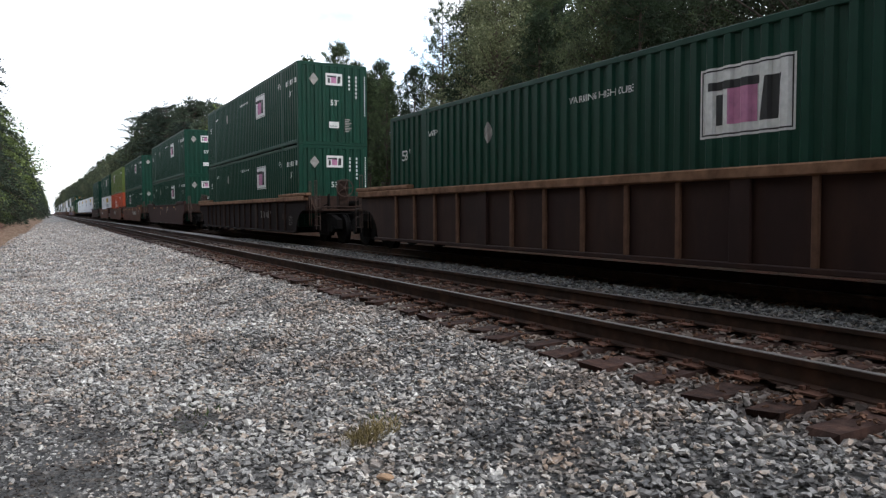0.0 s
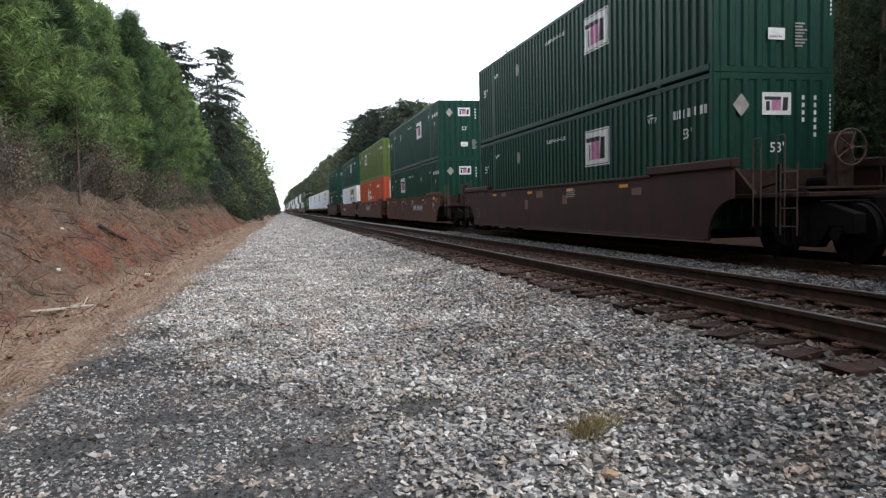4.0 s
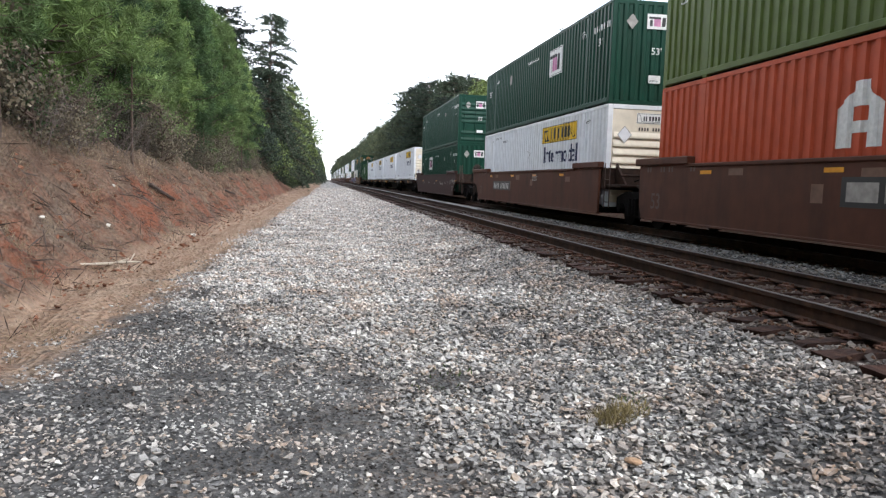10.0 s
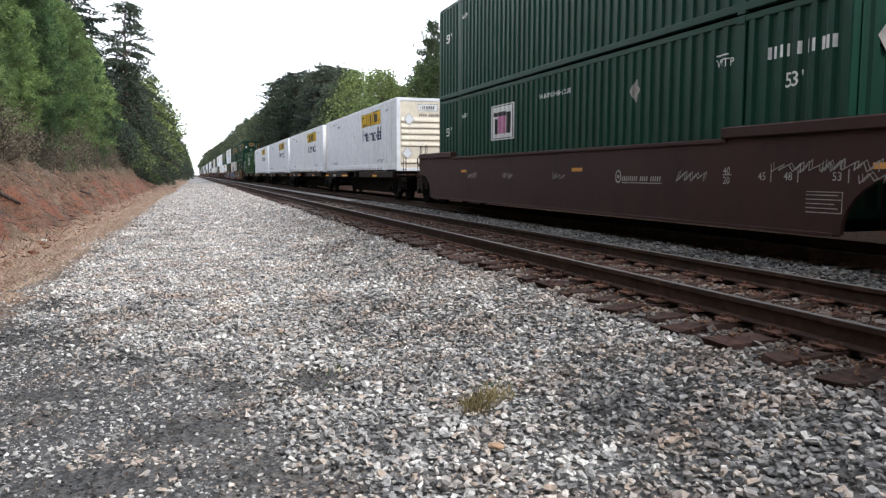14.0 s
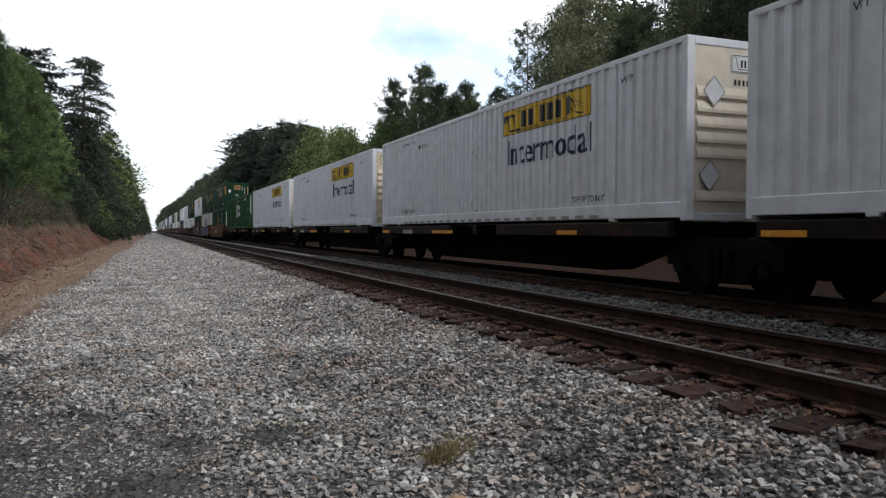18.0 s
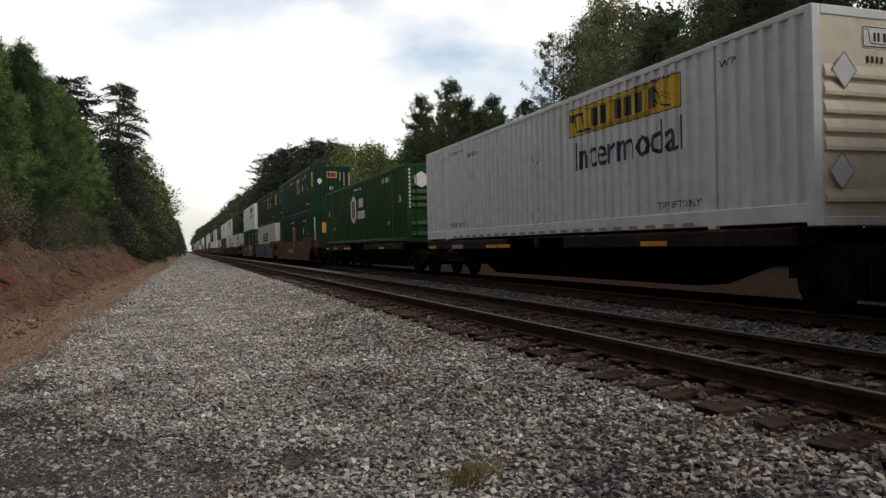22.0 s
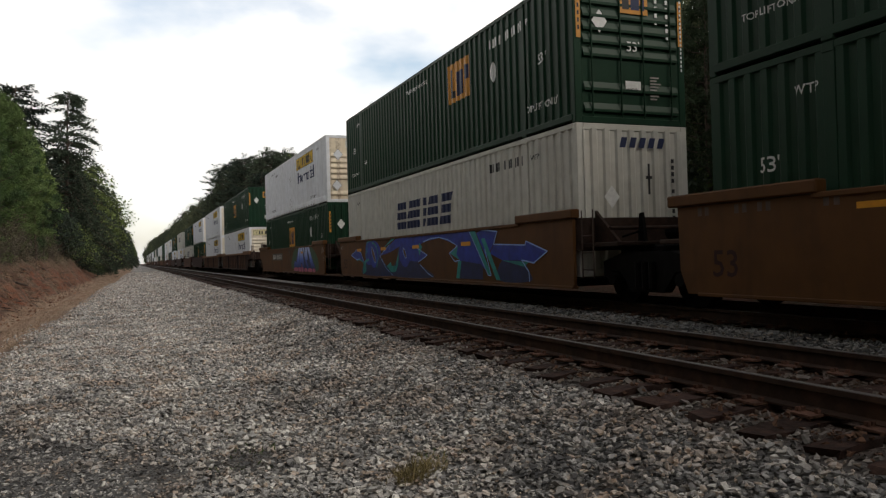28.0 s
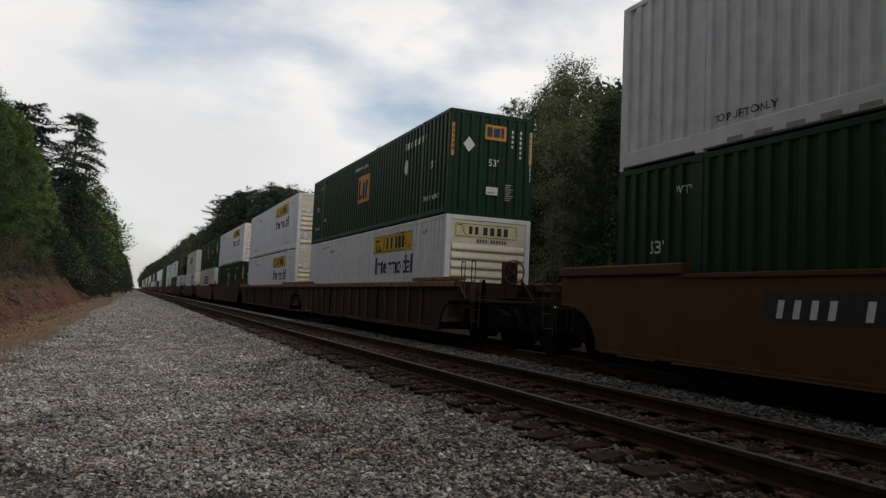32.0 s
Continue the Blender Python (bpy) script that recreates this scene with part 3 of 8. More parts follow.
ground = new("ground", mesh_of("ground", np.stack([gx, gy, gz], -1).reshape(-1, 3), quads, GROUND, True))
tagged(ground, "grey gravel yard, red clay bank and track bed", "ground", kind="structure")


# ---- track: rails, ties, plates ----
def rail_mesh(length):
    """One rail along y, its head at z = 0."""
    half = [(0.036, 0.0), (0.0365, -0.035), (0.009, -0.046), (0.009, -0.145), (0.07, -0.160), (0.07, -0.172)]
    prof = half + [(-x, z) for x, z in half[::-1]]
    bm = bmesh.new()
    cuts = [-60, 0, 60, 200, length]
    rings = [[bm.verts.new((x, y, z)) for x, z in prof] for y in cuts]
    for a, b in zip(rings, rings[1:]):
        for i in range(len(prof)):
            j = (i + 1) % len(prof)
            bm.faces.new((a[i], a[j], b[j], b[i]))
    bmesh.ops.recalc_face_normals(bm, faces=bm.faces[:])
    return bm


def make_track(name, cx, label):
    tr = tagged(new(name), label, "railway track", kind="structure")
    tr.location = (cx, 0, 0)
    for side in (-0.7535, 0.7535):
        r = part("rail", rail_mesh(900), M["rail"], tr, "rusty steel rail with a dull worn head")
        r.location = (side, 0, RAIL_TOP)
        bm = bmesh.new()
        box(bm, -0.027, -60, 0.0005, 0.027, 900, 0.004)
        h = part("rail_head", bm, M["railtop"], r, "dull polished running surface")
    return tr


near_track = make_track("track_near", TRACK, "empty track of rusty rails on weathered timber ties")
far_track = make_track("track_far", FAR_TRACK, "track of rusty rails under the passing train")

# ---- the train: containers, well cars, spine cars ----
SPEED = 9.22
LENGTH, HALF, TALL = 16.15, 1.295, 2.90
PITCH = 0.285
TRAIN, WHEELS = [], []


def wave(y):
    """Depth of the corrugated wall behind its outer face, along the wall."""
    u = (y / PITCH) % 1.0
    if u < 0.36:
        return 0.0
    if u < 0.5:
        return 0.036 * (u - 0.36) / 0.14
    if u < 0.86:
        return 0.036
    return 0.036 * (1 - (u - 0.86) / 0.14)


def breaks(a, b):
    out = [a]
    k = math.floor(a / PITCH) - 1
    while k * PITCH < b:
        for u in (0.0, 0.36, 0.5, 0.86):
            y = (k + u) * PITCH
            if a + 0.004 < y < b - 0.004:
                out.append(y)
        k += 1
    return out + [b]


def corrugated(a, b, z0, z1):
    """A wall in the plane x = 0, outer face towards -x, along y."""
    bm = bmesh.new()
    prev = None
    for y in breaks(a, b):
        col = [bm.verts.new((wave(y), y, z)) for z in (z0, z1)]
        if prev:
            bm.faces.new((prev[0], prev[1], col[1], col[0]))
        prev = col
    return bm


def ribbed_doors(w, z0, z1, panels=((0.42, 0.86, 5), (0.02, 0.30, 2))):
    """An end wall in the plane y = 0, towards -y, with horizontal pressed ribs."""
    bm = bmesh.new()
    box(bm, -w, 0.02, z0, w, 0.06, z1)
    h = z1 - z0
    for lo, hi, n in panels:
        step = (hi - lo) * h / n
        for i in range(n):
            z = z0 + lo * h + i * step
            rows = ((0.0, 0.02), (0.18 * step, -0.018), (0.52 * step, -0.018), (0.70 * step, 0.02))
            vs = [[bm.verts.new((x, y, z + dz)) for dz, y in rows] for x in (-w + 0.08, w - 0.08)]
            for k in range(3):
                bm.faces.new((vs[0][k], vs[1][k], vs[1][k + 1], vs[0][k + 1]))
            bm.faces.new(vs[0])
            bm.faces.new(vs[1][::-1])
    return bm


GLYPHS = {}


def glyphs(text, size):
    """The outline of a word in (u, v), as a flat bmesh, from the built-in font."""
    if (text, size) not in GLYPHS:
        cu = bpy.data.curves.new("letters", "FONT")
        cu.body, cu.size, cu.resolution_u = text, size, 2
        cu.offset = size * 0.008
        ob = new("letters", cu)
        me = bpy.data.meshes.new_from_object(ob.evaluated_get(bpy.context.evaluated_depsgraph_get()))
        GLYPHS[text, size] = ([v.co[:2] for v in me.vertices], [tuple(p.vertices) for p in me.polygons])
        bpy.data.objects.remove(ob)
        bpy.data.curves.remove(cu)
        bpy.data.meshes.remove(me)
    vs, fs = GLYPHS[text, size]
    bm = bmesh.new()
    made = [bm.verts.new((u, v, 0)) for u, v in vs]
    for f in fs:
        try:
            bm.faces.new([made[i] for i in f])
        except ValueError:
            pass
    return bm


def polygons(shapes):
    bm = bmesh.new()
    for s in shapes:
        bm.faces.new([bm.verts.new((u, v, 0)) for u, v in s])
    return bm


def rect(u0, v0, u1, v1, lean=0.0):
    return [(u0, v0), (u1, v0), (u1 + lean, v1), (u0 + lean, v1)]


def bars(n, w, h, gap=0.35, u=0.0, v=0.0, lean=0.0, down=False):
    """A row (or a column) of plain bars that stand for writing that is not spelt out."""
    if down:
        return [rect(u + 0.15 * w, v - (i + 1) * h, u + 0.85 * w, v - i * h - h * (gap + 0.12)) for i in range(n)]
    return [rect(u + i * w, v, u + (i + 0.86 - gap) * w, v + h, lean) for i in range(n)]


def on_side(name, key, make, mat, parent, y, z, lift=0.004, flat=False, label=""):
    """A marking painted on the near wall: u runs towards the front end, v up; it follows the corrugation."""
    full = ("side", key, mat.name, round(y % PITCH, 3), lift, flat)

    def build():
        bm = make()
        if not flat:
            us = [v.co.x for v in bm.verts]
            for yb in breaks(y - max(us), y - min(us))[1:-1]:
                bmesh.ops.bisect_plane(bm, geom=bm.verts[:] + bm.edges[:] + bm.faces[:], plane_co=(y - yb, 0, 0), plane_no=(1, 0, 0))
        for v in bm.verts:
            u, w = v.co.x, v.co.y
            v.co = ((0 if flat else wave(y - u)) - lift, -u, w)
        return bm
    ob = put(name, shared(full, build, mat), parent, pose(-HALF, y, z), label)
    return ob


def on_end(name, key, make, mat, parent, x, z, y=-0.022, label=""):
    """A marking on the end that leads."""
    def build():
        bm = make()
        for v in bm.verts:
            v.co = (v.co.x, 0, v.co.y)
        return bm
    return put(name, shared(("end", key, mat.name), build, mat), parent, pose(x, y, z), label)


def diamond(r):
    return [[(0, -r), (r * 0.8, 0), (0, r), (-r * 0.8, 0)]]


# each livery: paint, side markings and end markings
def mark_green(c, turned=False, panel=True, end=True, frame="w"):
    a = (lambda y: LENGTH - y) if turned else (lambda y: y)
    if panel:
        y = a(5.2) + 0.73
        p = on_side("logo_panel", "tpanel", lambda: polygons([rect(0, 0, 1.46, 0.92)]), M["w"], c, y, 1.48, 0.004, label="white logo panel")
        on_side("logo_border", "tborder", lambda: polygons([rect(0.03, 0.03, 1.43, 0.05), rect(0.03, 0.87, 1.43, 0.89), rect(0.03, 0.05, 0.05, 0.87), rect(1.41, 0.05, 1.43, 0.87)]), M["k"], c, y, 1.48, 0.007)
        on_side("logo_bar", "tbars", lambda: polygons([rect(0.16, 0.62, 0.94, 0.73), rect(0.27, 0.16, 0.40, 0.56), rect(0.98, 0.16, 1.22, 0.70, 0.06)]), M["k"], c, y, 1.48, 0.007)
        on_side("logo_block", "tblock", lambda: polygons([rect(0.48, 0.16, 0.92, 0.62)]), M["pink"], c, y, 1.48, 0.009, label="faded pink block of the logo")
    on_side("size_number", "53s", lambda: glyphs("53'", 0.36), M["w"], c, 15.45, 1.78)
    on_side("size_number", "53t", lambda: glyphs("53'", 0.29), M["w"], c, 1.11, 1.76)
    on_side("sign_letters", "wts", lambda: glyphs("WTP", 0.18), M["w"], c, 14.0, 2.25)
    on_side("sign_letters", "wts", lambda: glyphs("WTP", 0.18), M["w"], c, 2.54, 2.21)
    on_side("overline", "wtl", lambda: polygons([rect(0, 0, 0.28, 0.022)]), M["w"], c, 2.54, 2.38)
    on_side("warning", "whc", lambda: glyphs("WARNING HIGH CUBE", 0.155), M["w"], c, 8.8, 2.32)
    on_side("diamond", "dia", lambda: polygons(diamond(0.22)), M["faded"], c, a(11.4), 2.1)
    on_side("serial", "sert", lambda: polygons(bars(2, 0.09, 0.17) + bars(2, 0.09, 0.17, u=0.24) + bars(1, 0.1, 0.17, u=0.55) + bars(2, 0.1, 0.17, u=0.70) + bars(3, 0.1, 0.17, u=0.93)), M["w"], c, 1.42, 2.18)
    if end:
        end_marks(c, "t")


def end_marks(c, style):
    if style == "t":
        on_end("logo_panel", "etp", lambda: polygons([rect(0, 0, 0.62, 0.42)]), M["w"], c, -0.28, 2.12)
        on_end("logo_bar", "etb", lambda: polygons([rect(0.05, 0.28, 0.40, 0.34), rect(0.08, 0.08, 0.16, 0.25), rect(0.43, 0.08, 0.54, 0.33, 0.02)]), M["k"], c, -0.28, 2.12, -0.025)
        on_end("logo_block", "etk", lambda: polygons([rect(0.20, 0.08, 0.40, 0.28)]), M["pink"], c, -0.28, 2.12, -0.026)
        on_end("diamond", "ed", lambda: polygons(diamond(0.22)), M["faded"], c, -0.72, 2.3)
    if style == "e":
        on_end("logo_panel", "eep", lambda: polygons([rect(0, 0, 0.66, 0.42)]), M["amber"], c, -0.25, 2.15, label="amber logo panel")
        on_end("logo_bar", "eeb", lambda: polygons([rect(0.06, 0.08, 0.22, 0.36)]), M["k"], c, -0.25, 2.15, -0.025)
        on_end("logo_block", "eek", lambda: polygons([rect(0.26, 0.08, 0.46, 0.34), rect(0.49, 0.08, 0.58, 0.36)]), M["navy"], c, -0.25, 2.15, -0.025)
        on_end("diamond", "ed", lambda: polygons(diamond(0.22)), M["w"], c, -0.72, 1.95)
        for x in (-1.24, 1.14):
            on_end("stripe", "ees", lambda: polygons([rect(0, 0, 0.10, 0.9)]), M["amber"], c, x, 1.6, -0.012, "amber warning stripe")
            on_end("stripe_mark", "eesm", lambda: polygons(bars(5, 0.06, 0.14, 0.3, 0.02, 0.85, down=True)), M["k"], c, x, 1.6, -0.015)
    on_end("size_number", "53e", lambda: glyphs("53'", 0.27), M["w"], c, -0.12, 1.42)
    on_end("serial", "esr4", lambda: polygons(bars(4, 0.085, 0.14, 0.3, down=True)), M["w"], c, 0.56, 2.55)
    on_end("serial", "esr6", lambda: polygons(bars(6, 0.085, 0.14, 0.3, down=True)), M["w"], c, 0.82, 2.55)
    on_end("warning_column", "ewc", lambda: polygons(bars(17, 0.05, 0.085, 0.3, down=True)), M["w"], c, 1.17, 2.55)
    on_end("weight_plate", "ewp", lambda: polygons([rect(0, 0, 0.36, 0.22)]), M["w"], c, -0.16, 0.62, label="white weight plate")
    on_end("weight_text", "ewt", lambda: glyphs("34,000 lbs", 0.068), M["k"], c, -0.14, 0.66, -0.026)
    on_end("data_lines", "edl", lambda: polygons([rect(0, i * 0.06, 0.16 + 0.05 * (i % 3), i * 0.06 + 0.03) for i in range(8)]), M["faded"], c, 0.42, 0.5)


def mark_emp(c, end=True, big=False, panel_y=8.72):
    on_side("logo_panel", "epanel", lambda: polygons([rect(0, 0, 1.35, 1.0)]), M["amber"], c, panel_y, 1.5 if panel_y < 7 else 1.15, 0.004, label="amber logo panel")
    zz = 1.5 if panel_y < 7 else 1.15
    on_side("logo_bar", "ebar", lambda: polygons([rect(0.14, 0.12, 0.30, 0.86), rect(0.30, 0.12, 0.46, 0.30)]), M["k"], c, panel_y, zz, 0.007)
    on_side("logo_block", "eblk", lambda: polygons([rect(0.56, 0.12, 0.90, 0.74), rect(0.98, 0.12, 1.08, 0.80), rect(1.08, 0.44, 1.24, 0.80)]), M["navy"], c, panel_y, zz, 0.007)
    on_side("size_number", "53t", lambda: glyphs("53'", 0.29), M["w"], c, 1.4, 1.42)
    on_side("size_number", "53t", lambda: glyphs("53'", 0.29), M["w"], c, 15.3, 1.45)
    on_side("sign_letters", "wts", lambda: glyphs("WTP", 0.18), M["w"], c, 2.1, 2.35)
    on_side("sign_letters", "wts", lambda: glyphs("WTP", 0.18), M["w"], c, 14.7, 2.35)
    on_side("warning", "whc", lambda: glyphs("WARNING HIGH CUBE", 0.155), M["w"], c, 9.2, 2.42)
    on_side("diamond", "dia2", lambda: polygons(diamond(0.24)), M["w"], c, 3.4, 1.75)
    on_side("serial", "ser8", lambda: polygons(bars(4, 0.15, 0.2) + bars(6, 0.15, 0.2, u=0.75)), M["w"], c, 3.55, 2.3)
    on_side("top_lift", "tlo", lambda: glyphs("TOP LIFT ONLY", 0.2), M["w"], c, 2.0, 0.5)
    on_side("top_lift", "tls", lambda: glyphs("TOP LIFT ONLY", 0.14), M["w"], c, 15.5, 0.62)
    on_side("sign_letters", "sia", lambda: glyphs("IA", 0.24), M["w"], c, 13.75, 0.9)
    if big:
        on_end("logo_panel", "ebig", lambda: polygons([rect(0, 0, 1.3, 0.66)]), M["amber"], c, -0.62, 1.55, label="large amber logo panel")
        on_end("logo_bar", "ebigb", lambda: polygons([rect(0.34, 0.16, 0.56, 0.52), rect(0.64, 0.16, 0.80, 0.46), rect(0.86, 0.16, 0.96, 0.50)]), M["k"], c, -0.62, 1.55, -0.026)
        on_end("size_number", "53e", lambda: glyphs("53'", 0.27), M["w"], c, 0.2, 1.15)
        for x in (-1.13, 0.98):
            on_end("serial", "esr", lambda: polygons(bars(11, 0.10, 0.135, 0.25, down=True)), M["w"], c, x, 2.6)
    elif end:
        end_marks(c, "e")


def mark_white(c, panel_y=6.3, rust=False, wide_plate=False):
    """A white box with a yellow panel of black bars and the word below."""
    on_side("logo_panel", "jpanel", lambda: polygons([rect(0, 0, 3.74, 0.58)]), M["yellow"], c, panel_y, 2.05, 0.004, label="yellow logo panel")
    on_side("logo_bar", "jbars", lambda: polygons(bars(2, 0.34, 0.36, 0.3, 0.95, 0.11) + bars(4, 0.36, 0.36, 0.22, 1.75, 0.11)), M["k"], c, panel_y, 2.05, 0.007)
    on_side("logo_scroll", "jscroll", lambda: polygons([rect(0.08, 0.40, 0.62, 0.46), rect(0.10, 0.30, 0.22, 0.40), rect(0.30, 0.08, 0.36, 0.40, -0.08), rect(0.60, 0.10, 0.66, 0.42, -0.1), rect(0.30, 0.06, 0.88, 0.11)] + [rect(0.7 + 0.05 * i, 0.50 - 0.022 * i, 2.9, 0.507 - 0.022 * i) for i in range(2)] + [rect(0.7, 0.035 + 0.022 * i, 2.9 + 0.08 * i, 0.042 + 0.022 * i) for i in range(3)] + stroke([(3.0, 0.50), (3.25, 0.12), (3.45, 0.08), (3.5, 0.16)], 0.03) + stroke([(2.9, 0.50), (3.1, 0.16)], 0.02) + stroke([(3.1, 0.44), (3.5, 0.22)], 0.012) + stroke([(3.08, 0.38), (3.5, 0.16)], 0.012)), M["k"], c, panel_y, 2.05, 0.007)
    on_side("logo_frame", "jframe", lambda: polygons([rect(0, 0, 3.74, 0.018), rect(0, 0.562, 3.74, 0.58), rect(0, 0.018, 0.018, 0.562), rect(3.722, 0.018, 3.74, 0.562)]), M["k"], c, panel_y, 2.05, 0.007)
    on_side("logo_word", "jword", lambda: glyphs("Intermodal", 0.82), M["navy"], c, panel_y - 0.2, 1.36, 0.006, label="dark blue painted word")
    on_side("top_lift", "tlk", lambda: glyphs("TOP LIFT ONLY", 0.165), M["k"], c, 3.4, 0.40)
    on_side("top_lift", "tlk", lambda: glyphs("TOP LIFT ONLY", 0.165), M["k"], c, 13.9, 0.40)
    on_side("serial", "jser", lambda: polygons(bars(4, 0.09, 0.11) + bars(6, 0.09, 0.11, u=0.45)), M["k"], c, 12.45, 2.36)
    on_side("warning", "jwar", lambda: glyphs("STACK LIMIT 3 HIGH", 0.125), M["k"], c, 13.93, 2.57)
    on_side("warning", "jwar", lambda: glyphs("STACK LIMIT 3 HIGH", 0.125), M["k"], c, 4.0, 2.57)
    on_side("sign_letters", "jwtp", lambda: glyphs("WTP", 0.16), M["k"], c, 14.5, 2.46)
    on_side("sign_letters", "jwtp", lambda: glyphs("WTP", 0.16), M["k"], c, 1.75, 2.45)
    on_side("diamond", "jdia", lambda: polygons([[(0, -0.26), (0.2, 0), (0, 0.26), (-0.2, 0)]]), M["white"], c, 8.05, 0.5, 0.010, label="peeling diamond placard")
    on_side("diamond", "jdia", lambda: polygons([[(0, -0.26), (0.2, 0), (0, 0.26), (-0.2, 0)]]), M["white"], c, 8.05, 1.85, 0.010, label="peeling diamond placard")
    on_side("diamond_edge", "jdie", lambda: polygons([[(0, -0.28), (0.215, 0), (0.195, 0), (0, -0.255)], [(0, 0.28), (-0.215, 0), (-0.195, 0), (0, 0.255)], [(0.215, 0), (0, 0.28), (0, 0.255), (0.195, 0)], [(-0.215, 0), (0, -0.28), (0, -0.255), (-0.195, 0)]]), M["faded"], c, 8.05, 0.5, 0.012)
    on_side("diamond_edge", "jdif", lambda: polygons(stroke([(0.05, 0.28), (0.02, 0.2), (-0.2, 0), (0, -0.27), (0.2, 0.02), (0.14, 0.16)], 0.022) + stroke([(-0.15, 0.03), (0.0, 0.07), (0.13, 0.03)], 0.012) + stroke([(-0.12, -0.06), (0.0, -0.09), (0.1, -0.04)], 0.012)), M["slot"], c, 8.05, 1.85, 0.012)
    for i in range(22):
        on_side("rail_slot", "jdash", lambda: polygons([rect(0, 0, 0.3, 0.06)]), M["slot"], c, 13.6 - i * 0.52, 0.075, 0.020, True)
    if wide_plate:
        on_end("logo_panel", "jep", lambda: polygons([rect(0, 0, 1.9, 0.40)]), M["paleyellow"], c, -1.02, 2.30, 0.012, "pale yellow logo panel")
        on_end("logo_bar", "jeb", lambda: polygons(bars(2, 0.18, 0.22, 0.3, 0.42, 0.09) + bars(4, 0.21, 0.22, 0.25, 0.85, 0.09) + stroke([(0.03, 0.03), (1.87, 0.03), (1.87, 0.37), (0.03, 0.37), (0.03, 0.03)], 0.014) + stroke([(0.08, 0.33), (0.2, 0.33), (0.3, 0.08), (0.38, 0.06)], 0.02)), M["k"], c, -1.02, 2.30, 0.008)
    else:
        on_end("logo_panel", "jeq", lambda: polygons([rect(0, 0, 0.86, 0.30)]), M["w"], c, -0.42, 2.38, 0.012, "small white logo panel")
        on_end("logo_bar", "jer", lambda: polygons(bars(2, 0.07, 0.12, 0.3, 0.20, 0.09) + bars(4, 0.09, 0.12, 0.25, 0.37, 0.09) + stroke([(0.02, 0.02), (0.84, 0.02), (0.84, 0.28), (0.02, 0.28), (0.02, 0.02)], 0.012) + stroke([(0.05, 0.25), (0.1, 0.25), (0.15, 0.06), (0.7, 0.06)], 0.012)), M["k"], c, -0.42, 2.38, 0.008)
    on_end("serial", "jes", lambda: polygons(bars(4, 0.085, 0.09) + bars(6, 0.085, 0.09, u=0.42)), M["k"], c, -0.35, 2.18, 0.010)
    for x, z, m in ((-0.85, 0.72, "white"), (-0.78, 2.05, "white")) if not wide_plate else ((-0.2, 0.62, "patch"),):
        on_end("diamond", "jed", lambda: polygons([[(0, -0.24), (0.21, 0), (0, 0.24), (-0.21, 0)]]), M[m], c, x, z, -0.027, "peeling diamond placard")
        on_end("diamond_edge", "jee", lambda: polygons(stroke([(0, -0.24), (0.21, 0), (0, 0.24), (-0.21, 0), (0, -0.24)], 0.016)), M["slot"], c, x, z, -0.030)
    if rust:
        on_end("document_box", "jdoc", lambda: polygons([rect(0, 0, 0.17, 0.30)]), M["slot"], c, 0.72, 0.55, 0.011)
        on_end("yellow_label", "jyl", lambda: polygons([rect(0, 0, 0.12, 0.12)]), M["yellow"], c, -0.02, 0.72, 0.011)


def mark_swift(c):
    """Cream box with a leaning row of navy blocks."""
    blocks = [rect(u + 0.055 * k, 0.30 * k, u + w + 0.055 * k, 0.30 * k + 0.22, 0.04) for u, w in ((0.0, 0.78), (0.95, 1.06), (2.20, 0.24), (2.62, 0.74), (3.56, 0.76)) for k in range(3)]
    on_side("logo_block", "swift", lambda: polygons(blocks), M["navy"], c, 10.42, 1.32, 0.006, label="leaning navy blocks of the logo")
    on_side("serial", "swser", lambda: polygons(bars(4, 0.15, 0.2) + bars(6, 0.15, 0.2, u=0.75)), M["k"], c, 3.7, 2.35)
    on_side("sign_letters", "jwtp3", lambda: glyphs("WTP", 0.16), M["k"], c, 14.9, 2.4)
    on_side("sign_letters", "jwtp3", lambda: glyphs("WTP", 0.16), M["k"], c, 1.75, 2.4)
    on_end("logo_block", "swe", lambda: polygons(bars(5, 0.22, 0.2, 0.25, lean=0.06)), M["navy"], c, -0.35, 2.45, label="navy blocks of the logo")
    on_end("diamond", "ed", lambda: polygons(diamond(0.22)), M["w"], c, -0.55, 1.5)
    on_end("bar_mark", "swb", lambda: polygons([rect(0, 0, 0.05, 0.6), rect(-0.05, 0.3, 0.1, 0.36)]), M["k"], c, 0.3, 1.55)
    on_end("serial", "swv", lambda: polygons(bars(4, 0.1, 0.13, 0.25, down=True) + bars(6, 0.1, 0.13, 0.25, v=-0.6, down=True)), M["k"], c, 0.85, 2.3)


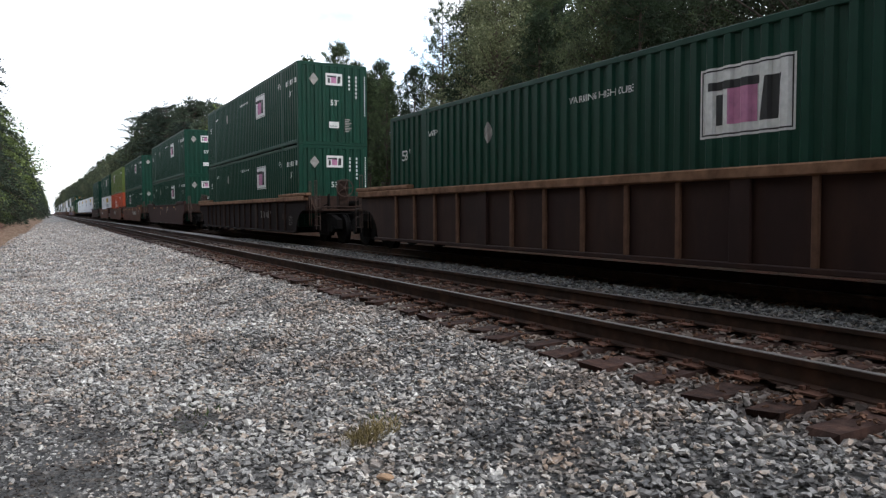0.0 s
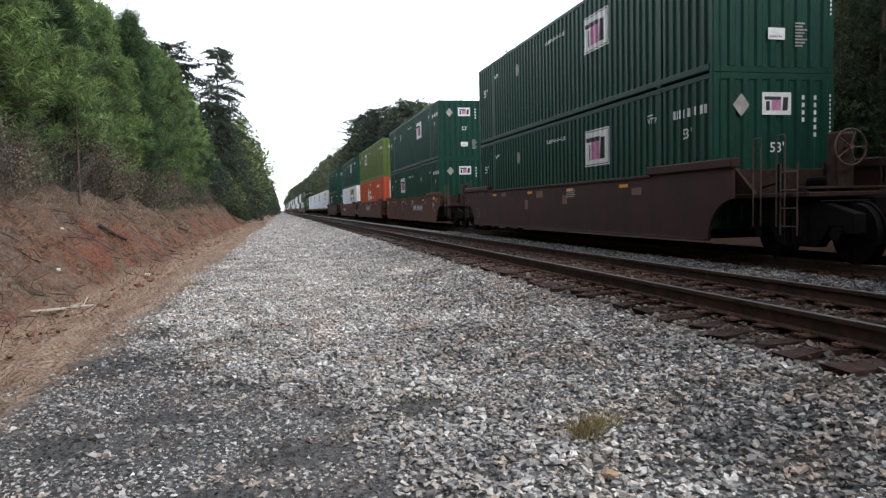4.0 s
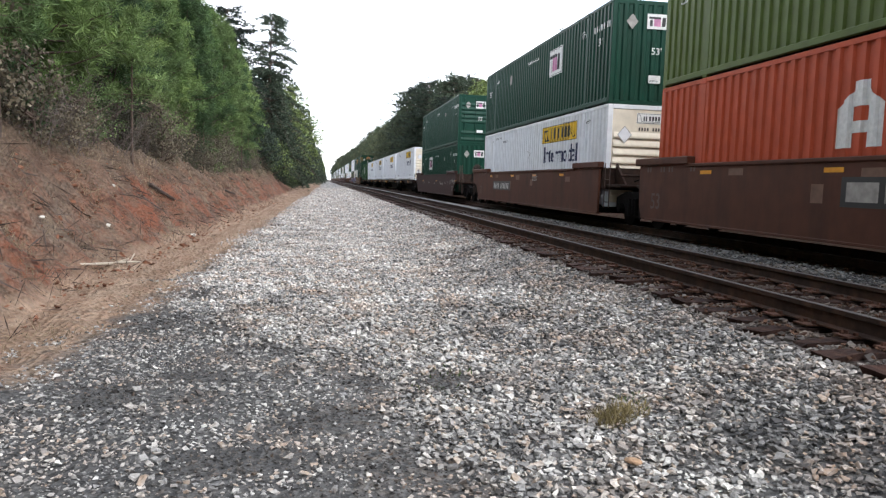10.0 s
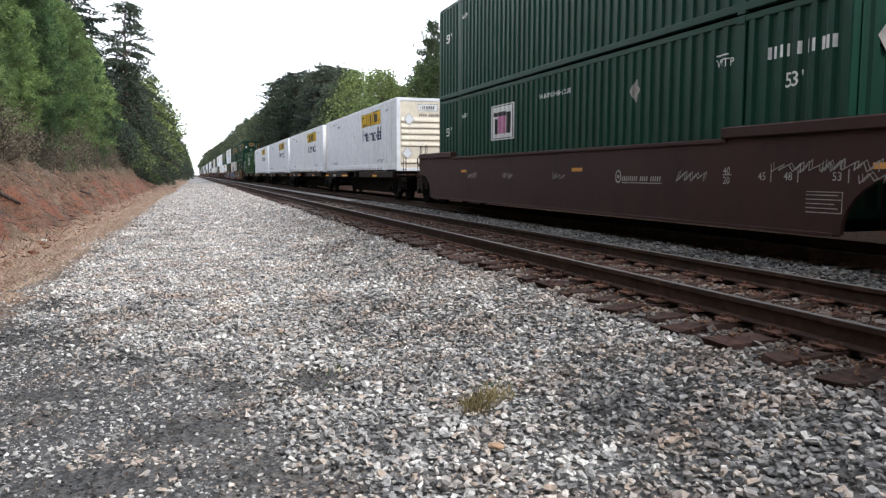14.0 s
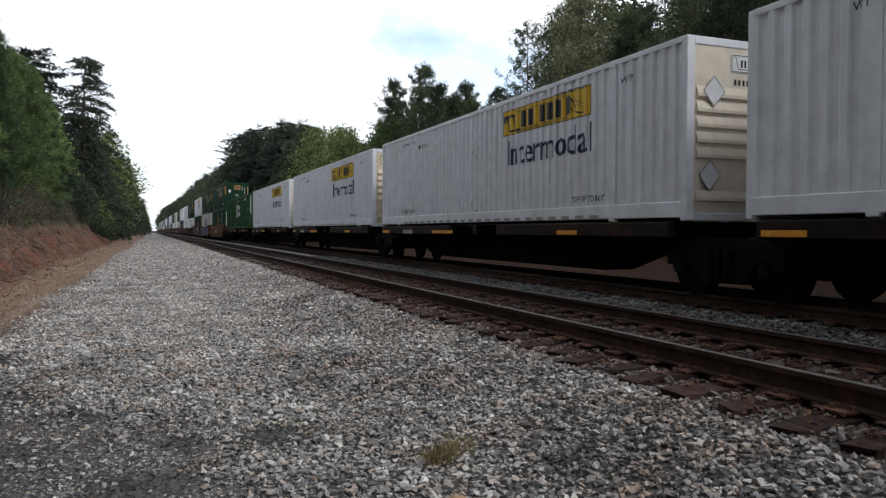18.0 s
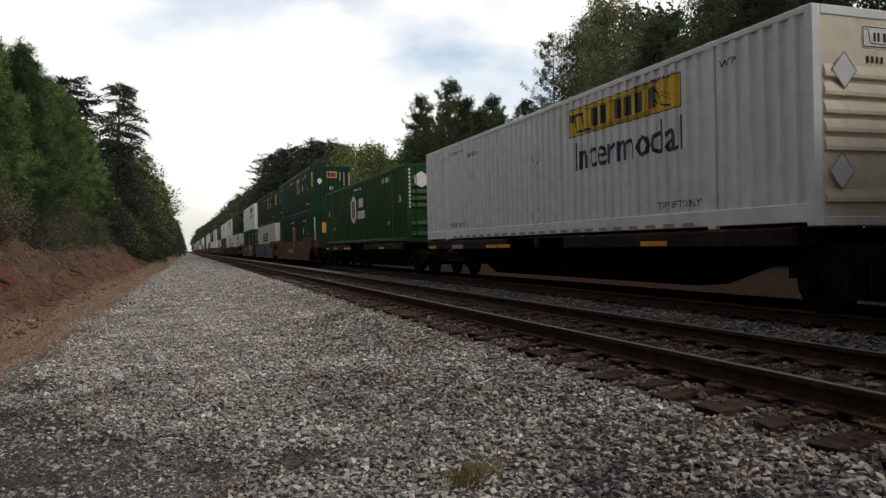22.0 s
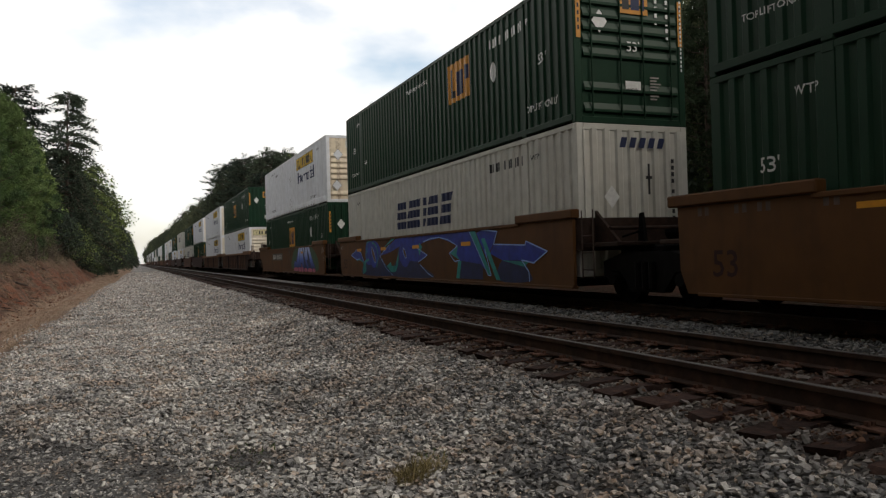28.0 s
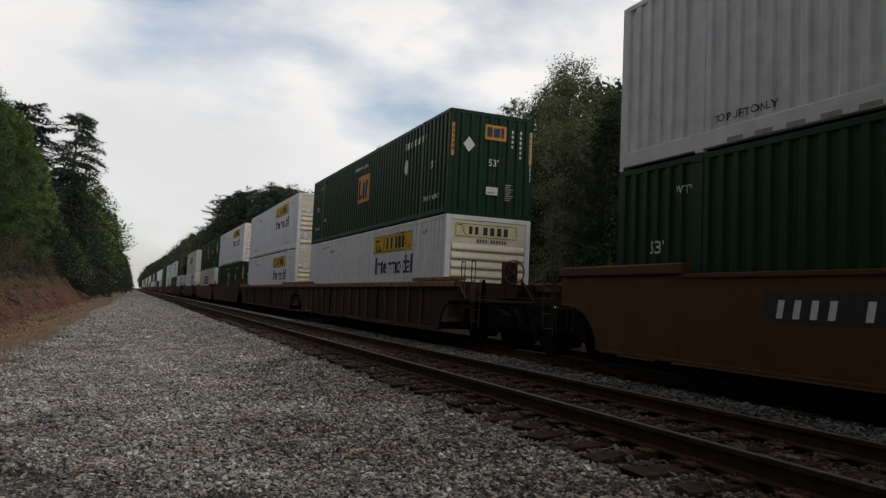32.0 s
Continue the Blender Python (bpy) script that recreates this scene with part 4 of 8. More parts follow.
def mark_hub(c, orange=False):
    """Green or orange box with a white badge and a word in bars."""
    if orange:
        on_side("logo_badge", "hbo", lambda: polygons([rect(0, 0, 0.34, 0.62), rect(0.66, 0, 1.0, 0.62), rect(0.34, 0.22, 0.66, 0.40), [(0, 0.62), (1.0, 0.62), (0.66, 0.86), (0.34, 0.86)], rect(0.34, 0.86, 0.66, 1.0)]), M["w"], c, 9.95, 1.25, label="white badge")
        on_side("logo_bar", "hboq", lambda: polygons(bars(3, 0.26, 0.28, 0.3, 0.0, 0.45) + bars(5, 0.26, 0.3, 0.3) + bars(3, 0.2, 0.26, 0.3, 1.9)), M["w"], c, 8.6, 1.32)
        on_side("warning", "whc", lambda: glyphs("WARNING HIGH CUBE", 0.155), M["w"], c, 8.8, 2.5)
        on_side("serial", "ser8", lambda: polygons(bars(4, 0.15, 0.2) + bars(6, 0.15, 0.2, u=0.75)), M["w"], c, 3.9, 2.2)
        on_end("logo_badge", "hbe", lambda: polygons([[(0.3 * math.cos(a * math.pi / 3 + 0.52), 0.3 * math.sin(a * math.pi / 3 + 0.52)) for a in range(6)]]), M["w"], c, -0.05, 1.95, label="white hexagon badge")
        on_end("logo_bar", "hbeb", lambda: polygons([rect(-0.14, -0.14, -0.06, 0.14), rect(0.06, -0.14, 0.14, 0.14)]), M["orange"], c, -0.05, 1.95, -0.026)
        on_end("logo_word", "hbw", lambda: polygons(bars(3, 0.12, 0.15, 0.25, 0, 0.2) + bars(5, 0.12, 0.15, 0.25)), M["w"], c, 0.35, 1.8)
        on_end("serial", "esr", lambda: polygons(bars(11, 0.10, 0.135, 0.25, down=True)), M["w"], c, -0.85, 2.65)
        return
    on_side("logo_badge", "hb", lambda: polygons([[(-0.62, -0.36), (0, -0.7), (0.62, -0.36), (0.62, 0.36), (0, 0.7), (-0.62, 0.36)]]), M["w"], c, 8.95, 1.65, label="white hexagon badge")
    on_side("logo_bar", "hbb", lambda: polygons([rect(-0.32, -0.40, -0.10, 0.40), rect(0.10, -0.40, 0.32, 0.40)]), M["plum"], c, 8.95, 1.65, 0.007)
    on_side("logo_word", "hbq", lambda: polygons(bars(3, 0.30, 0.40, 0.22, 0.2, 0.52) + bars(5, 0.28, 0.36, 0.22)), M["w"], c, 8.02, 1.17)
    on_side("warning", "whc", lambda: glyphs("WARNING HIGH CUBE", 0.155), M["w"], c, 8.9, 2.5)
    on_side("size_number", "53s", lambda: glyphs("53'", 0.36), M["w"], c, 15.4, 1.6)
    on_side("size_number", "53s", lambda: glyphs("53'", 0.36), M["w"], c, 1.14, 1.52)
    on_side("sign_letters", "sia", lambda: glyphs("IA", 0.24), M["w"], c, 13.8, 0.75)
    on_side("sign_letters", "sia", lambda: glyphs("IA", 0.24), M["w"], c, 2.7, 0.7)
    on_side("serial", "ser9", lambda: polygons(bars(3, 0.13, 0.19) + bars(6, 0.125, 0.19, u=0.48)), M["w"], c, 3.47, 2.42)
    on_end("logo_badge", "hbe", lambda: polygons([[(0.3 * math.cos(a * math.pi / 3 + 0.52), 0.3 * math.sin(a * math.pi / 3 + 0.52)) for a in range(6)]]), M["w"], c, -0.72, 2.3, -0.03, label="white hexagon badge")
    on_end("logo_word", "hbw", lambda: polygons(bars(3, 0.12, 0.15, 0.25, 0, 0.2) + bars(5, 0.12, 0.15, 0.25)), M["w"], c, -0.3, 2.15, -0.03)
    on_end("serial", "esr", lambda: polygons(bars(11, 0.10, 0.135, 0.25, down=True)), M["w"], c, -1.22, 2.75, -0.012)


LABELS = {
    "tgreen": "green corrugated steel container with a white logo panel",
    "egreen": "dark green corrugated container with an amber logo panel",
    "hgreen": "leaf-green container with a white hexagon badge",
    "olive": "olive green corrugated container with a white logo panel",
    "orange": "orange corrugated container with white lettering",
    "white": "white corrugated container with a yellow logo panel",
    "cream": "cream corrugated container with leaning navy logo",
}


def container(colour, s, z, marks=None, doors=False, far=False, note=""):
    """A 53-foot container whose leading end is at s along the train."""
    c = tagged(new("shipping_container"), LABELS[colour] + note, "container", "containers of the train")
    TRAIN.append((c, s, FAR_TRACK, z))
    m = M[colour]
    low = 0.30 if colour == "white" else 0.17
    for side in (-1, 1):
        p = put("side_panel", shared(("side_panel", colour), lambda: corrugated(0.12, LENGTH - 0.12, low, TALL - 0.08), m), c, pose(-HALF, 0, 0) if side < 0 else pose(HALF, LENGTH, 0, 0, 0, 180))
        put("top_rail", shared(("top_rail", colour), lambda: soft_box(-0.05, 0.10, TALL - 0.10, 0.05, LENGTH - 0.10, TALL, 0.012), m), c, pose(side * (HALF - 0.045), 0, 0))
        put("bottom_rail", shared(("bottom_rail", colour), lambda: soft_box(-0.05, 0.10, 0.055, 0.05, LENGTH - 0.10, low + 0.01, 0.012), m), c, pose(side * (HALF - 0.035), 0, 0))
        for y in (0.07, LENGTH - 0.07):
            put("corner_post", shared(("corner_post", colour), lambda: soft_box(-0.08, -0.07, 0.0, 0.08, 0.07, TALL, 0.015), m), c, pose(side * (HALF - 0.08), y, 0))
        if far:
            continue
        for y in (1.98, LENGTH - 1.98):
            put("lifting_post", shared(("lifting_post", colour), lambda: soft_box(-0.04, -0.09, 0.0, 0.04, 0.09, TALL, 0.01), m), c, pose(side * (HALF - 0.036), y, 0))
            for zz in (0.0, TALL - 0.14):
                put("corner_casting", shared(("casting", colour), lambda: soft_box(-0.05, -0.10, 0, 0.05, 0.10, 0.145, 0.02), m if zz == 0 else M["iron"]), c, pose(side * (HALF - 0.036), y, zz))
    if doors:
        dm = M["rustdoors"] if "rust" in note else M["doors"] if colour == "white" else m
        if far:
            put("door_end", shared(("door_end", colour), lambda: ribbed_doors(HALF - 0.12, 0.12, TALL - 0.1), dm), c)
        else:
            put("door_end", shared(("flat_end", dm.name), lambda: soft_box(-HALF + 0.12, 0.02, 0.12, HALF - 0.12, 0.06, TALL - 0.1, 0.004), dm), c)
            for zz in (0.30, 0.98, 1.22, 1.46, 1.70, 1.94) if colour == "white" else (0.2, 0.6, 1.25, 1.5, 1.75, 2.0, 2.25):
                put("rib", shared(("end_rib", dm.name), end_rib, dm), c, pose(0, 0.02, zz))
        if not far and colour != "white":
            for x in (-0.42, -0.12, 0.12, 0.42):
                put("lock_rod", shared(("lock_rod", colour), lambda: lock_rod(), m), c, pose(x * 2.2, -0.035, 0))
    else:
        put("end_panel", shared(("end_panel", colour), lambda: corrugated(-HALF + 0.14, HALF - 0.14, 0.12, TALL - 0.1), m), c, pose(0, -0.018, 0, 0, 0, 90))
    put("rear_panel", shared(("end_panel", colour), lambda: corrugated(-HALF + 0.14, HALF - 0.14, 0.12, TALL - 0.1), m), c, pose(0, LENGTH + 0.018, 0, 0, 0, -90))
    for y, zz in ((0.05, 0.0), (0.05, TALL - 0.13), (LENGTH - 0.05, 0.0), (LENGTH - 0.05, TALL - 0.13)):
        put("end_sill", shared(("end_sill", colour), lambda: soft_box(-HALF + 0.15, -0.05, 0, HALF - 0.15, 0.05, 0.13, 0.012), m), c, pose(0, y, zz))
    put("roof", shared(("roof", colour), lambda: soft_box(-HALF + 0.04, 0.06, TALL - 0.045, HALF - 0.04, LENGTH - 0.06, TALL - 0.012, 0.004), m), c)
    put("floor_pan", shared(("floor_pan", "dark"), lambda: soft_box(-HALF + 0.10, 0.12, 0.06, HALF - 0.10, LENGTH - 0.12, 0.12, 0.004), M["dark"]), c)
    if marks:
        marks(c)
    return c


def end_rib():
    """A pressed rib across an end wall, sloping above and stepped below."""
    w = HALF - 0.20
    bm = bmesh.new()
    rows = ((0.0, 0.0), (-0.045, 0.02), (-0.045, 0.07), (0.0, 0.19))
    a = [bm.verts.new((-w, y, z)) for y, z in rows]
    b = [bm.verts.new((w, y, z)) for y, z in rows]
    for k in range(3):
        bm.faces.new((a[k], b[k], b[k + 1], a[k + 1]))
    bm.faces.new(a[::-1])
    bm.faces.new(b)
    return bm


def lock_rod():
    bm = bmesh.new()
    rod(bm, (0, 0, 0.12), (0, 0, TALL - 0.12), 0.017, 6)
    return bm


# ---- cars ----
def wheelset():
    bm = bmesh.new()
    rod(bm, (-0.95, 0, 0), (0.95, 0, 0), 0.08, 10)
    for s in (-1, 1):
        disc(bm, s * 0.68, s * 0.71, 0, 0, 0.495, 24)
        disc(bm, s * 0.71, s * 0.82, 0, 0, 0.457, 24)
        for k in range(4):
            a = k * math.pi / 2
            box(bm, s * 0.82 - 0.012, 0.25 * math.cos(a) - 0.04, 0.25 * math.sin(a) - 0.04, s * 0.82 + 0.012, 0.25 * math.cos(a) + 0.04, 0.25 * math.sin(a) + 0.04)
    return bm


def side_frame():
    bm = bmesh.new()
    plate(bm, [(-1.22, 0.30), (-1.22, 0.02), (-1.0, 0.02), (-0.98, 0.12), (-0.72, 0.12), (-0.42, -0.22), (0.42, -0.22), (0.72, 0.12), (0.98, 0.12), (1.0, 0.02), (1.22, 0.02), (1.22, 0.30), (0.6, 0.46), (-0.6, 0.46)], -0.09, 0.09)
    for y in (-0.18, 0.0, 0.18):
        rod(bm, (-0.11, y, -0.16), (-0.11, y, 0.28), 0.065, 8)
    for y in (-0.89, 0.89):
        disc(bm, -0.16, 0.0, y, 0.0, 0.11, 10)
    return bm


def truck(car, y, roll=True):
    z = 0.457
    for side in (-1, 1):
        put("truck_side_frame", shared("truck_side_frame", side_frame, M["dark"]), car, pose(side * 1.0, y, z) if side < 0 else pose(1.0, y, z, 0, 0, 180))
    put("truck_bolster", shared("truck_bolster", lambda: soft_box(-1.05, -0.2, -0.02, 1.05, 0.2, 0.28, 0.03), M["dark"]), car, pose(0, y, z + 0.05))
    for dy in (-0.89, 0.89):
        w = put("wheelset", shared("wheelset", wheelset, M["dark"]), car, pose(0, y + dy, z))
        if roll:
            WHEELS.append((w, y + dy, z))


def ladder(h, w=0.4, n=4):
    bm = bmesh.new()
    for y in (0, w):
        rod(bm, (0, y, 0), (0, y, h), 0.014, 6)
    for i in range(n):
        z = h * (i + 0.5) / n
        rod(bm, (0, 0, z), (0, w, z), 0.012, 6)
    return bm


def brake_wheel():
    bm = bmesh.new()
    n, r = 20, 0.28
    ring = [(r * math.cos(2 * math.pi * i / n), 0, r * math.sin(2 * math.pi * i / n)) for i in range(n)]
    for i in range(n):
        rod(bm, ring[i], ring[(i + 1) % n], 0.016, 6)
    for i in range(0, n, 4):
        rod(bm, (0, 0, 0), ring[i], 0.012, 6)
    rod(bm, (0, -0.03, 0), (0, 0.12, 0), 0.04, 8)
    return bm


def coupler():
    bm = bmesh.new()
    box(bm, -0.09, -0.75, -0.09, 0.09, 0.5, 0.09)
    box(bm, -0.16, -1.02, -0.16, 0.16, -0.72, 0.16)
    bmesh.ops.bevel(bm, geom=bm.edges[:], offset=0.025, segments=1, affect="EDGES")
    return bm


def platform_end(car, kind, mat, y0, lead, brake):
    """The deck, steps, rails and coupler over one end's truck. y0: the end of the well, lead: -1 for the leading end."""
    d = lead

    def p(name, key, make, m, yy, z, x=0, label=""):
        return put(name, shared((key, m.name), make, m), car, pose(x, y0 + d * yy, z, 0, 0, 0 if lead < 0 else 180), label)
    reach = 2.55 if kind == "single" else 1.2
    p("end_deck", "deck%s" % kind, lambda: soft_box(-1.30, -reach, 0, 1.30, 0.0, 0.08, 0.015), M["iron"], 0.0, 1.02)
    p("draft_sill", "sill%s" % kind, lambda: soft_box(-0.38, -reach - 0.3, 0, 0.38, 0.2, 0.34, 0.02), M["dark"], 0.0, 0.68)
    p("end_bulkhead", "bulk", lambda: soft_box(-1.44, -0.06, 0, 1.44, 0.06, 0.62, 0.015), M["iron"], 0.08, 0.95)
    for x in (-1.0, 1.0):
        p("gusset", "gusset", gusset, M["iron"], 0.14, 1.08, x)
    p("hose", "hose%s" % kind, hose, M["dark"], reach + 0.1, 0.75, 0.5)
    p("brake_cylinder", "bcyl", lambda: cylinder_y(0.14, 0.7), M["dark"], 0.75, 1.26, 0.5)
    p("brake_lever", "blev", lambda: brake_lever(), M["dark"], 0.85, 1.1, -0.5)
    if kind == "single":
        p("coupler", "coupler", coupler, M["dark"], reach + 0.05, 0.80)
        for x in (-1.33, 1.33):
            p("ladder", "ladder", lambda: ladder(1.15), M["fitting"], 2.35, 0.42, x)
            for yy in (1.45, 2.05):
                p("grab_rail", "grab", grab, M["fitting"], yy, 0.80, x)
        p("crosswalk", "walkw", lambda: soft_box(-1.3, -0.25, 0, 1.3, 0.0, 0.04, 0.008), M["iron"], 2.3, 1.14)
        p("uncoupling_lever", "ulev", lambda: cylinder_x(0.016, 2.5), M["dark"], reach + 0.2, 0.95)
        if brake:
            p("brake_wheel", "brakewheel", brake_wheel, M["fitting"], 2.55, 1.78, -0.55, "black spoked hand-brake wheel")
            p("brake_stand", "brakestand", lambda: soft_box(-0.17, 0.05, 0, 0.17, 0.28, 0.95, 0.03), M["iron"], 2.5, 1.08, -0.55)
    else:
        p("air_pipe", "pipe", lambda: cylinder_x(0.035, 2.2), M["iron"], 0.7, 1.35)
        p("ladder", "ladder2", lambda: ladder(1.25, 0.36, 4), M["fitting"], 0.55, 0.45, -1.36)
        p("bearing_arm", "barm", lambda: soft_box(-0.55, -0.9, 0, 0.55, 0.0, 0.22, 0.04), M["dark"], 0.6, 0.82)


def brake_lever():
    bm = bmesh.new()
    plate(bm, [(-0.1, 0), (0.1, 0), (0.06, 0.5), (-0.02, 0.52)], -0.03, 0.03)
    rod(bm, (0, 0, 0.2), (0, 0.6, 0.1), 0.02, 6)
    return bm


def gusset():
    bm = bmesh.new()
    plate(bm, [(0, 0), (-0.75, 0), (0, 0.62)], -0.03, 0.03)
    return bm


def hose():
    bm = bmesh.new()
    pts = [(0, 0.25, 0), (0, 0.0, -0.1), (0, -0.15, -0.3), (0, -0.3, -0.36), (0, -0.45, -0.3)]
    for a, b in zip(pts, pts[1:]):
        rod(bm, a, b, 0.024, 6)
    return bm


def grab():
    bm = bmesh.new()
    for y in (0, 0.2):
        rod(bm, (0, y, -0.25), (0, y, 1.22), 0.014, 6)
    rod(bm, (0, 0, 1.22), (0, 0.2, 1.22), 0.014, 6)
    return bm


def cylinder_y(r, h):
    bm = bmesh.new()
    rod(bm, (0, -h / 2, 0), (0, h / 2, 0), r, 12)
    return bm


def cylinder_x(r, h):
    bm = bmesh.new()
    rod(bm, (-h / 2, 0, 0), (h / 2, 0, 0), r, 8)
    return bm


SIDE = 1.50


def arch(y, z, ry, rz, n=7):
    """The cut over a wheel: a quarter of an oval, from its top down to its foot."""
    return [(y + ry * math.sin(t), z + rz * math.cos(t)) for t in (math.pi / 2 * i / n for i in range(n + 1))]


def smooth_side(lead, rear):
    L = LENGTH
    a = [(-0.15, 1.55), (-0.15, 0.34), (-0.10, 0.29)] if lead == "joint" else [(-0.95, 1.55), (-0.95, 1.03)] + arch(-1.05, 0.29, 0.85, 0.74)
    b = [(L + 0.30, 0.29), (L + 0.45, 0.62), (L + 0.48, 1.55)] if rear == "joint" else [(y, z) for y, z in arch(L + 1.15, 0.29, -0.95, 0.74)[::-1]] + [(L + 1.35, 1.03), (L + 1.35, 1.55)]
    bm = bmesh.new()
    plate(bm, a + b, -0.03, 0.03)
    return bm


def ribbed_side():
    L = LENGTH
    bm = bmesh.new()
    plate(bm, [(-1.45, 1.42), (-1.45, 1.06)] + arch(-1.30, 0.32, 0.95, 0.74) + arch(L + 1.30, 0.32, -0.95, 0.74)[::-1] + [(L + 1.45, 1.06), (L + 1.45, 1.42)], -0.02, 0.02)
    return bm


def car_number(c, y, z, dark_panel=True):
    on = lambda name, key, make, m, dz, lift, lab="": car_mark(c, name, key, make, m, y, z + dz, lift, lab)
    if dark_panel:
        on("number_panel", "npanel", lambda: polygons([rect(-0.2, -0.06, 2.95, 0.32)]), M["k"], 0, 0.004, "black number panel")
    for i in range(10):
        car_mark(c, "number_bar", "nbar", lambda: polygons([rect(0.02, 0, 0.12, 0.23, 0.04)]), M["w"], y - (i * 0.25 if i < 4 else 0.25 + i * 0.245), z, 0.008)


def car_mark(c, name, key, make, mat, y, z, lift=0.004, label=""):
    def build():
        bm = make()
        for v in bm.verts:
            v.co = (-lift, -v.co.x, v.co.y)
        return bm
    return put(name, shared(("car", key, mat.name, lift), build, mat), c, pose(-SIDE - 0.03, y, z), label)


def well_car(s, colour, style="smooth", lead="single", rear="single", brake=True, label="", extra=None, far=False, rear_truck=True, roll=True):
    """One well: its container's leading end is at s. lead and rear: a coupler end or an articulated joint."""
    c = tagged(new("well_car"), label, "rail car", "cars of the train")
    TRAIN.append((c, s, FAR_TRACK, RAIL_TOP))
    m = M[colour]
    L = LENGTH
    for side in (-1, 1):
        turn = pose(side * SIDE, 0, 0) if side < 0 else pose(side * SIDE, L, 0, 0, 0, 180)
        if style == "smooth":
            put("side_sheet", shared(("side_sheet", colour, lead, rear), lambda: smooth_side(lead, rear), m), c, pose(side * SIDE, 0, 0))
            put("top_chord", shared(("top_chord", colour), lambda: soft_box(-0.06, 1.9, 1.50, 0.08, L - 1.9, 1.57, 0.01), m), c, turn)
            for y, ln in ((-0.2 if lead == "joint" else -1.0, 2.2 if lead == "joint" else 3.0), (L - 2.0, 2.65 if rear == "joint" else 3.35)):
                put("end_chord", shared(("end_chord", colour, ln), lambda: soft_box(-0.09, 0, 0, 0.10, ln, 0.17, 0.02), m), c, pose(side * SIDE, y, 1.56))
            put("bottom_chord", shared(("bottom_chord", colour), lambda: soft_box(-0.04, -0.1, 0.26, 0.10, L + 0.1, 0.31, 0.008), m), c, turn)
        else:
            put("side_sheet", shared(("rib_sheet", colour), ribbed_side, m), c, turn)
            put("top_chord", shared(("rib_top", colour), lambda: soft_box(-0.12, -1.5, 1.38, 0.06, L + 1.5, 1.53, 0.02), M["rustedge"]), c, turn, "rusty tan top chord")
            for y in (-1.7, L - 1.6):
                put("end_chord", shared(("rib_endchord", colour), lambda: soft_box(-0.09, 0, 0, 0.10, 3.3, 0.10, 0.02), M["rustedge"]), c, pose(side * SIDE, y, 1.54))
            put("bottom_chord", shared(("rib_bottom", colour), lambda: soft_box(-0.10, -0.4, 0.27, 0.06, L + 0.4, 0.34, 0.012), m), c, turn)
            if not far:
                for i in range(15):
                    y = 0.9 + i * (L - 1.8) / 14
                    wide = i in (4, 10)
                    put("side_post", shared(("side_post", colour, wide), lambda: soft_box(-0.06, -0.16 if wide else -0.045, 0.33, 0.0, 0.16 if wide else 0.045, 1.40, 0.012), M["sootpost"] if colour == "sootred" else m if wide else M["post"]), c, pose(-SIDE - 0.02, y, 0) if side < 0 else pose(SIDE + 0.02, y, 0, 0, 0, 180))
    for y in (0.6, 4.2, L / 2, L - 4.2, L - 0.6):
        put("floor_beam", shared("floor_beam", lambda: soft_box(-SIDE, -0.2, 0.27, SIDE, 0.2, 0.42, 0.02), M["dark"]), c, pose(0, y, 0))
    for d, kind, y in ((-1, lead, 0.0), (1, rear, L)):
        if far:
            continue
        platform_end(c, kind, m, y, d, brake and (d < 0))
    if lead == "single":
        truck(c, -2.05, roll)
    else:
        truck(c, -1.68, roll)
    if rear_truck and rear == "single":
        truck(c, L + 2.05, roll)
    if lead == "joint" and rear == "single" and not far:
        put("brake_wheel", shared(("brakewheel", M["dark"].name), brake_wheel, M["iron"]), c, pose(-0.6, L + 0.75, 2.12, 0, 0, 180), "spoked hand-brake wheel")
        put("brake_stand", shared("high_stand", lambda: soft_box(-0.17, -0.28, 0, 0.17, -0.02, 0.55, 0.04), M["iron"]), c, pose(-0.6, L + 0.75, 1.75))
    if extra:
        extra(c)
    return c


def side_marks(c, tint="dimmark"):
    """Tie-down figures and amber reflectors along a smooth side."""
    for y in (13.67, 9.82, 6.6, 3.41):
        car_mark(c, "reflector", "refs", lambda: polygons([rect(0, 0, 0.45, 0.075)]), M["reflect"], y, 1.34, label="amber reflector strip")
    for y, z, w, h in ((9.0, 1.21, 0.55, 0.19), (12.58, 1.31, 0.5, 0.13), (2.79, 1.16, 0.46, 0.16), (10.1, 0.86, 0.3, 0.3), (6.9, 1.0, 0.35, 0.24)):
        car_mark(c, "paint_patch", ("ptch", w), lambda: polygons([rect(0, 0, w, h)]), M["patch"], y, z, 0.003, "faded tan paint patch")
    car_mark(c, "size_number", "c53", lambda: glyphs("53", 0.52), M[tint], 15.95, 0.55)
    car_mark(c, "height_marks", "chm", lambda: polygons(bars(2, 0.14, 0.12, 0.3) + bars(2, 0.14, 0.12, 0.3, 0.7) + bars(2, 0.14, 0.12, 0.3, 1.1) + bars(2, 0.14, 0.12, 0.3, 2.1)), M["dimmark"], 16.2, 1.40)
    car_mark(c, "stencil_block", "cst", lambda: polygons([rect(0, i * 0.05, 0.55 + 0.07 * (i % 2), i * 0.05 + 0.022) for i in range(5)]), M["faded"], 6.6, 1.18)


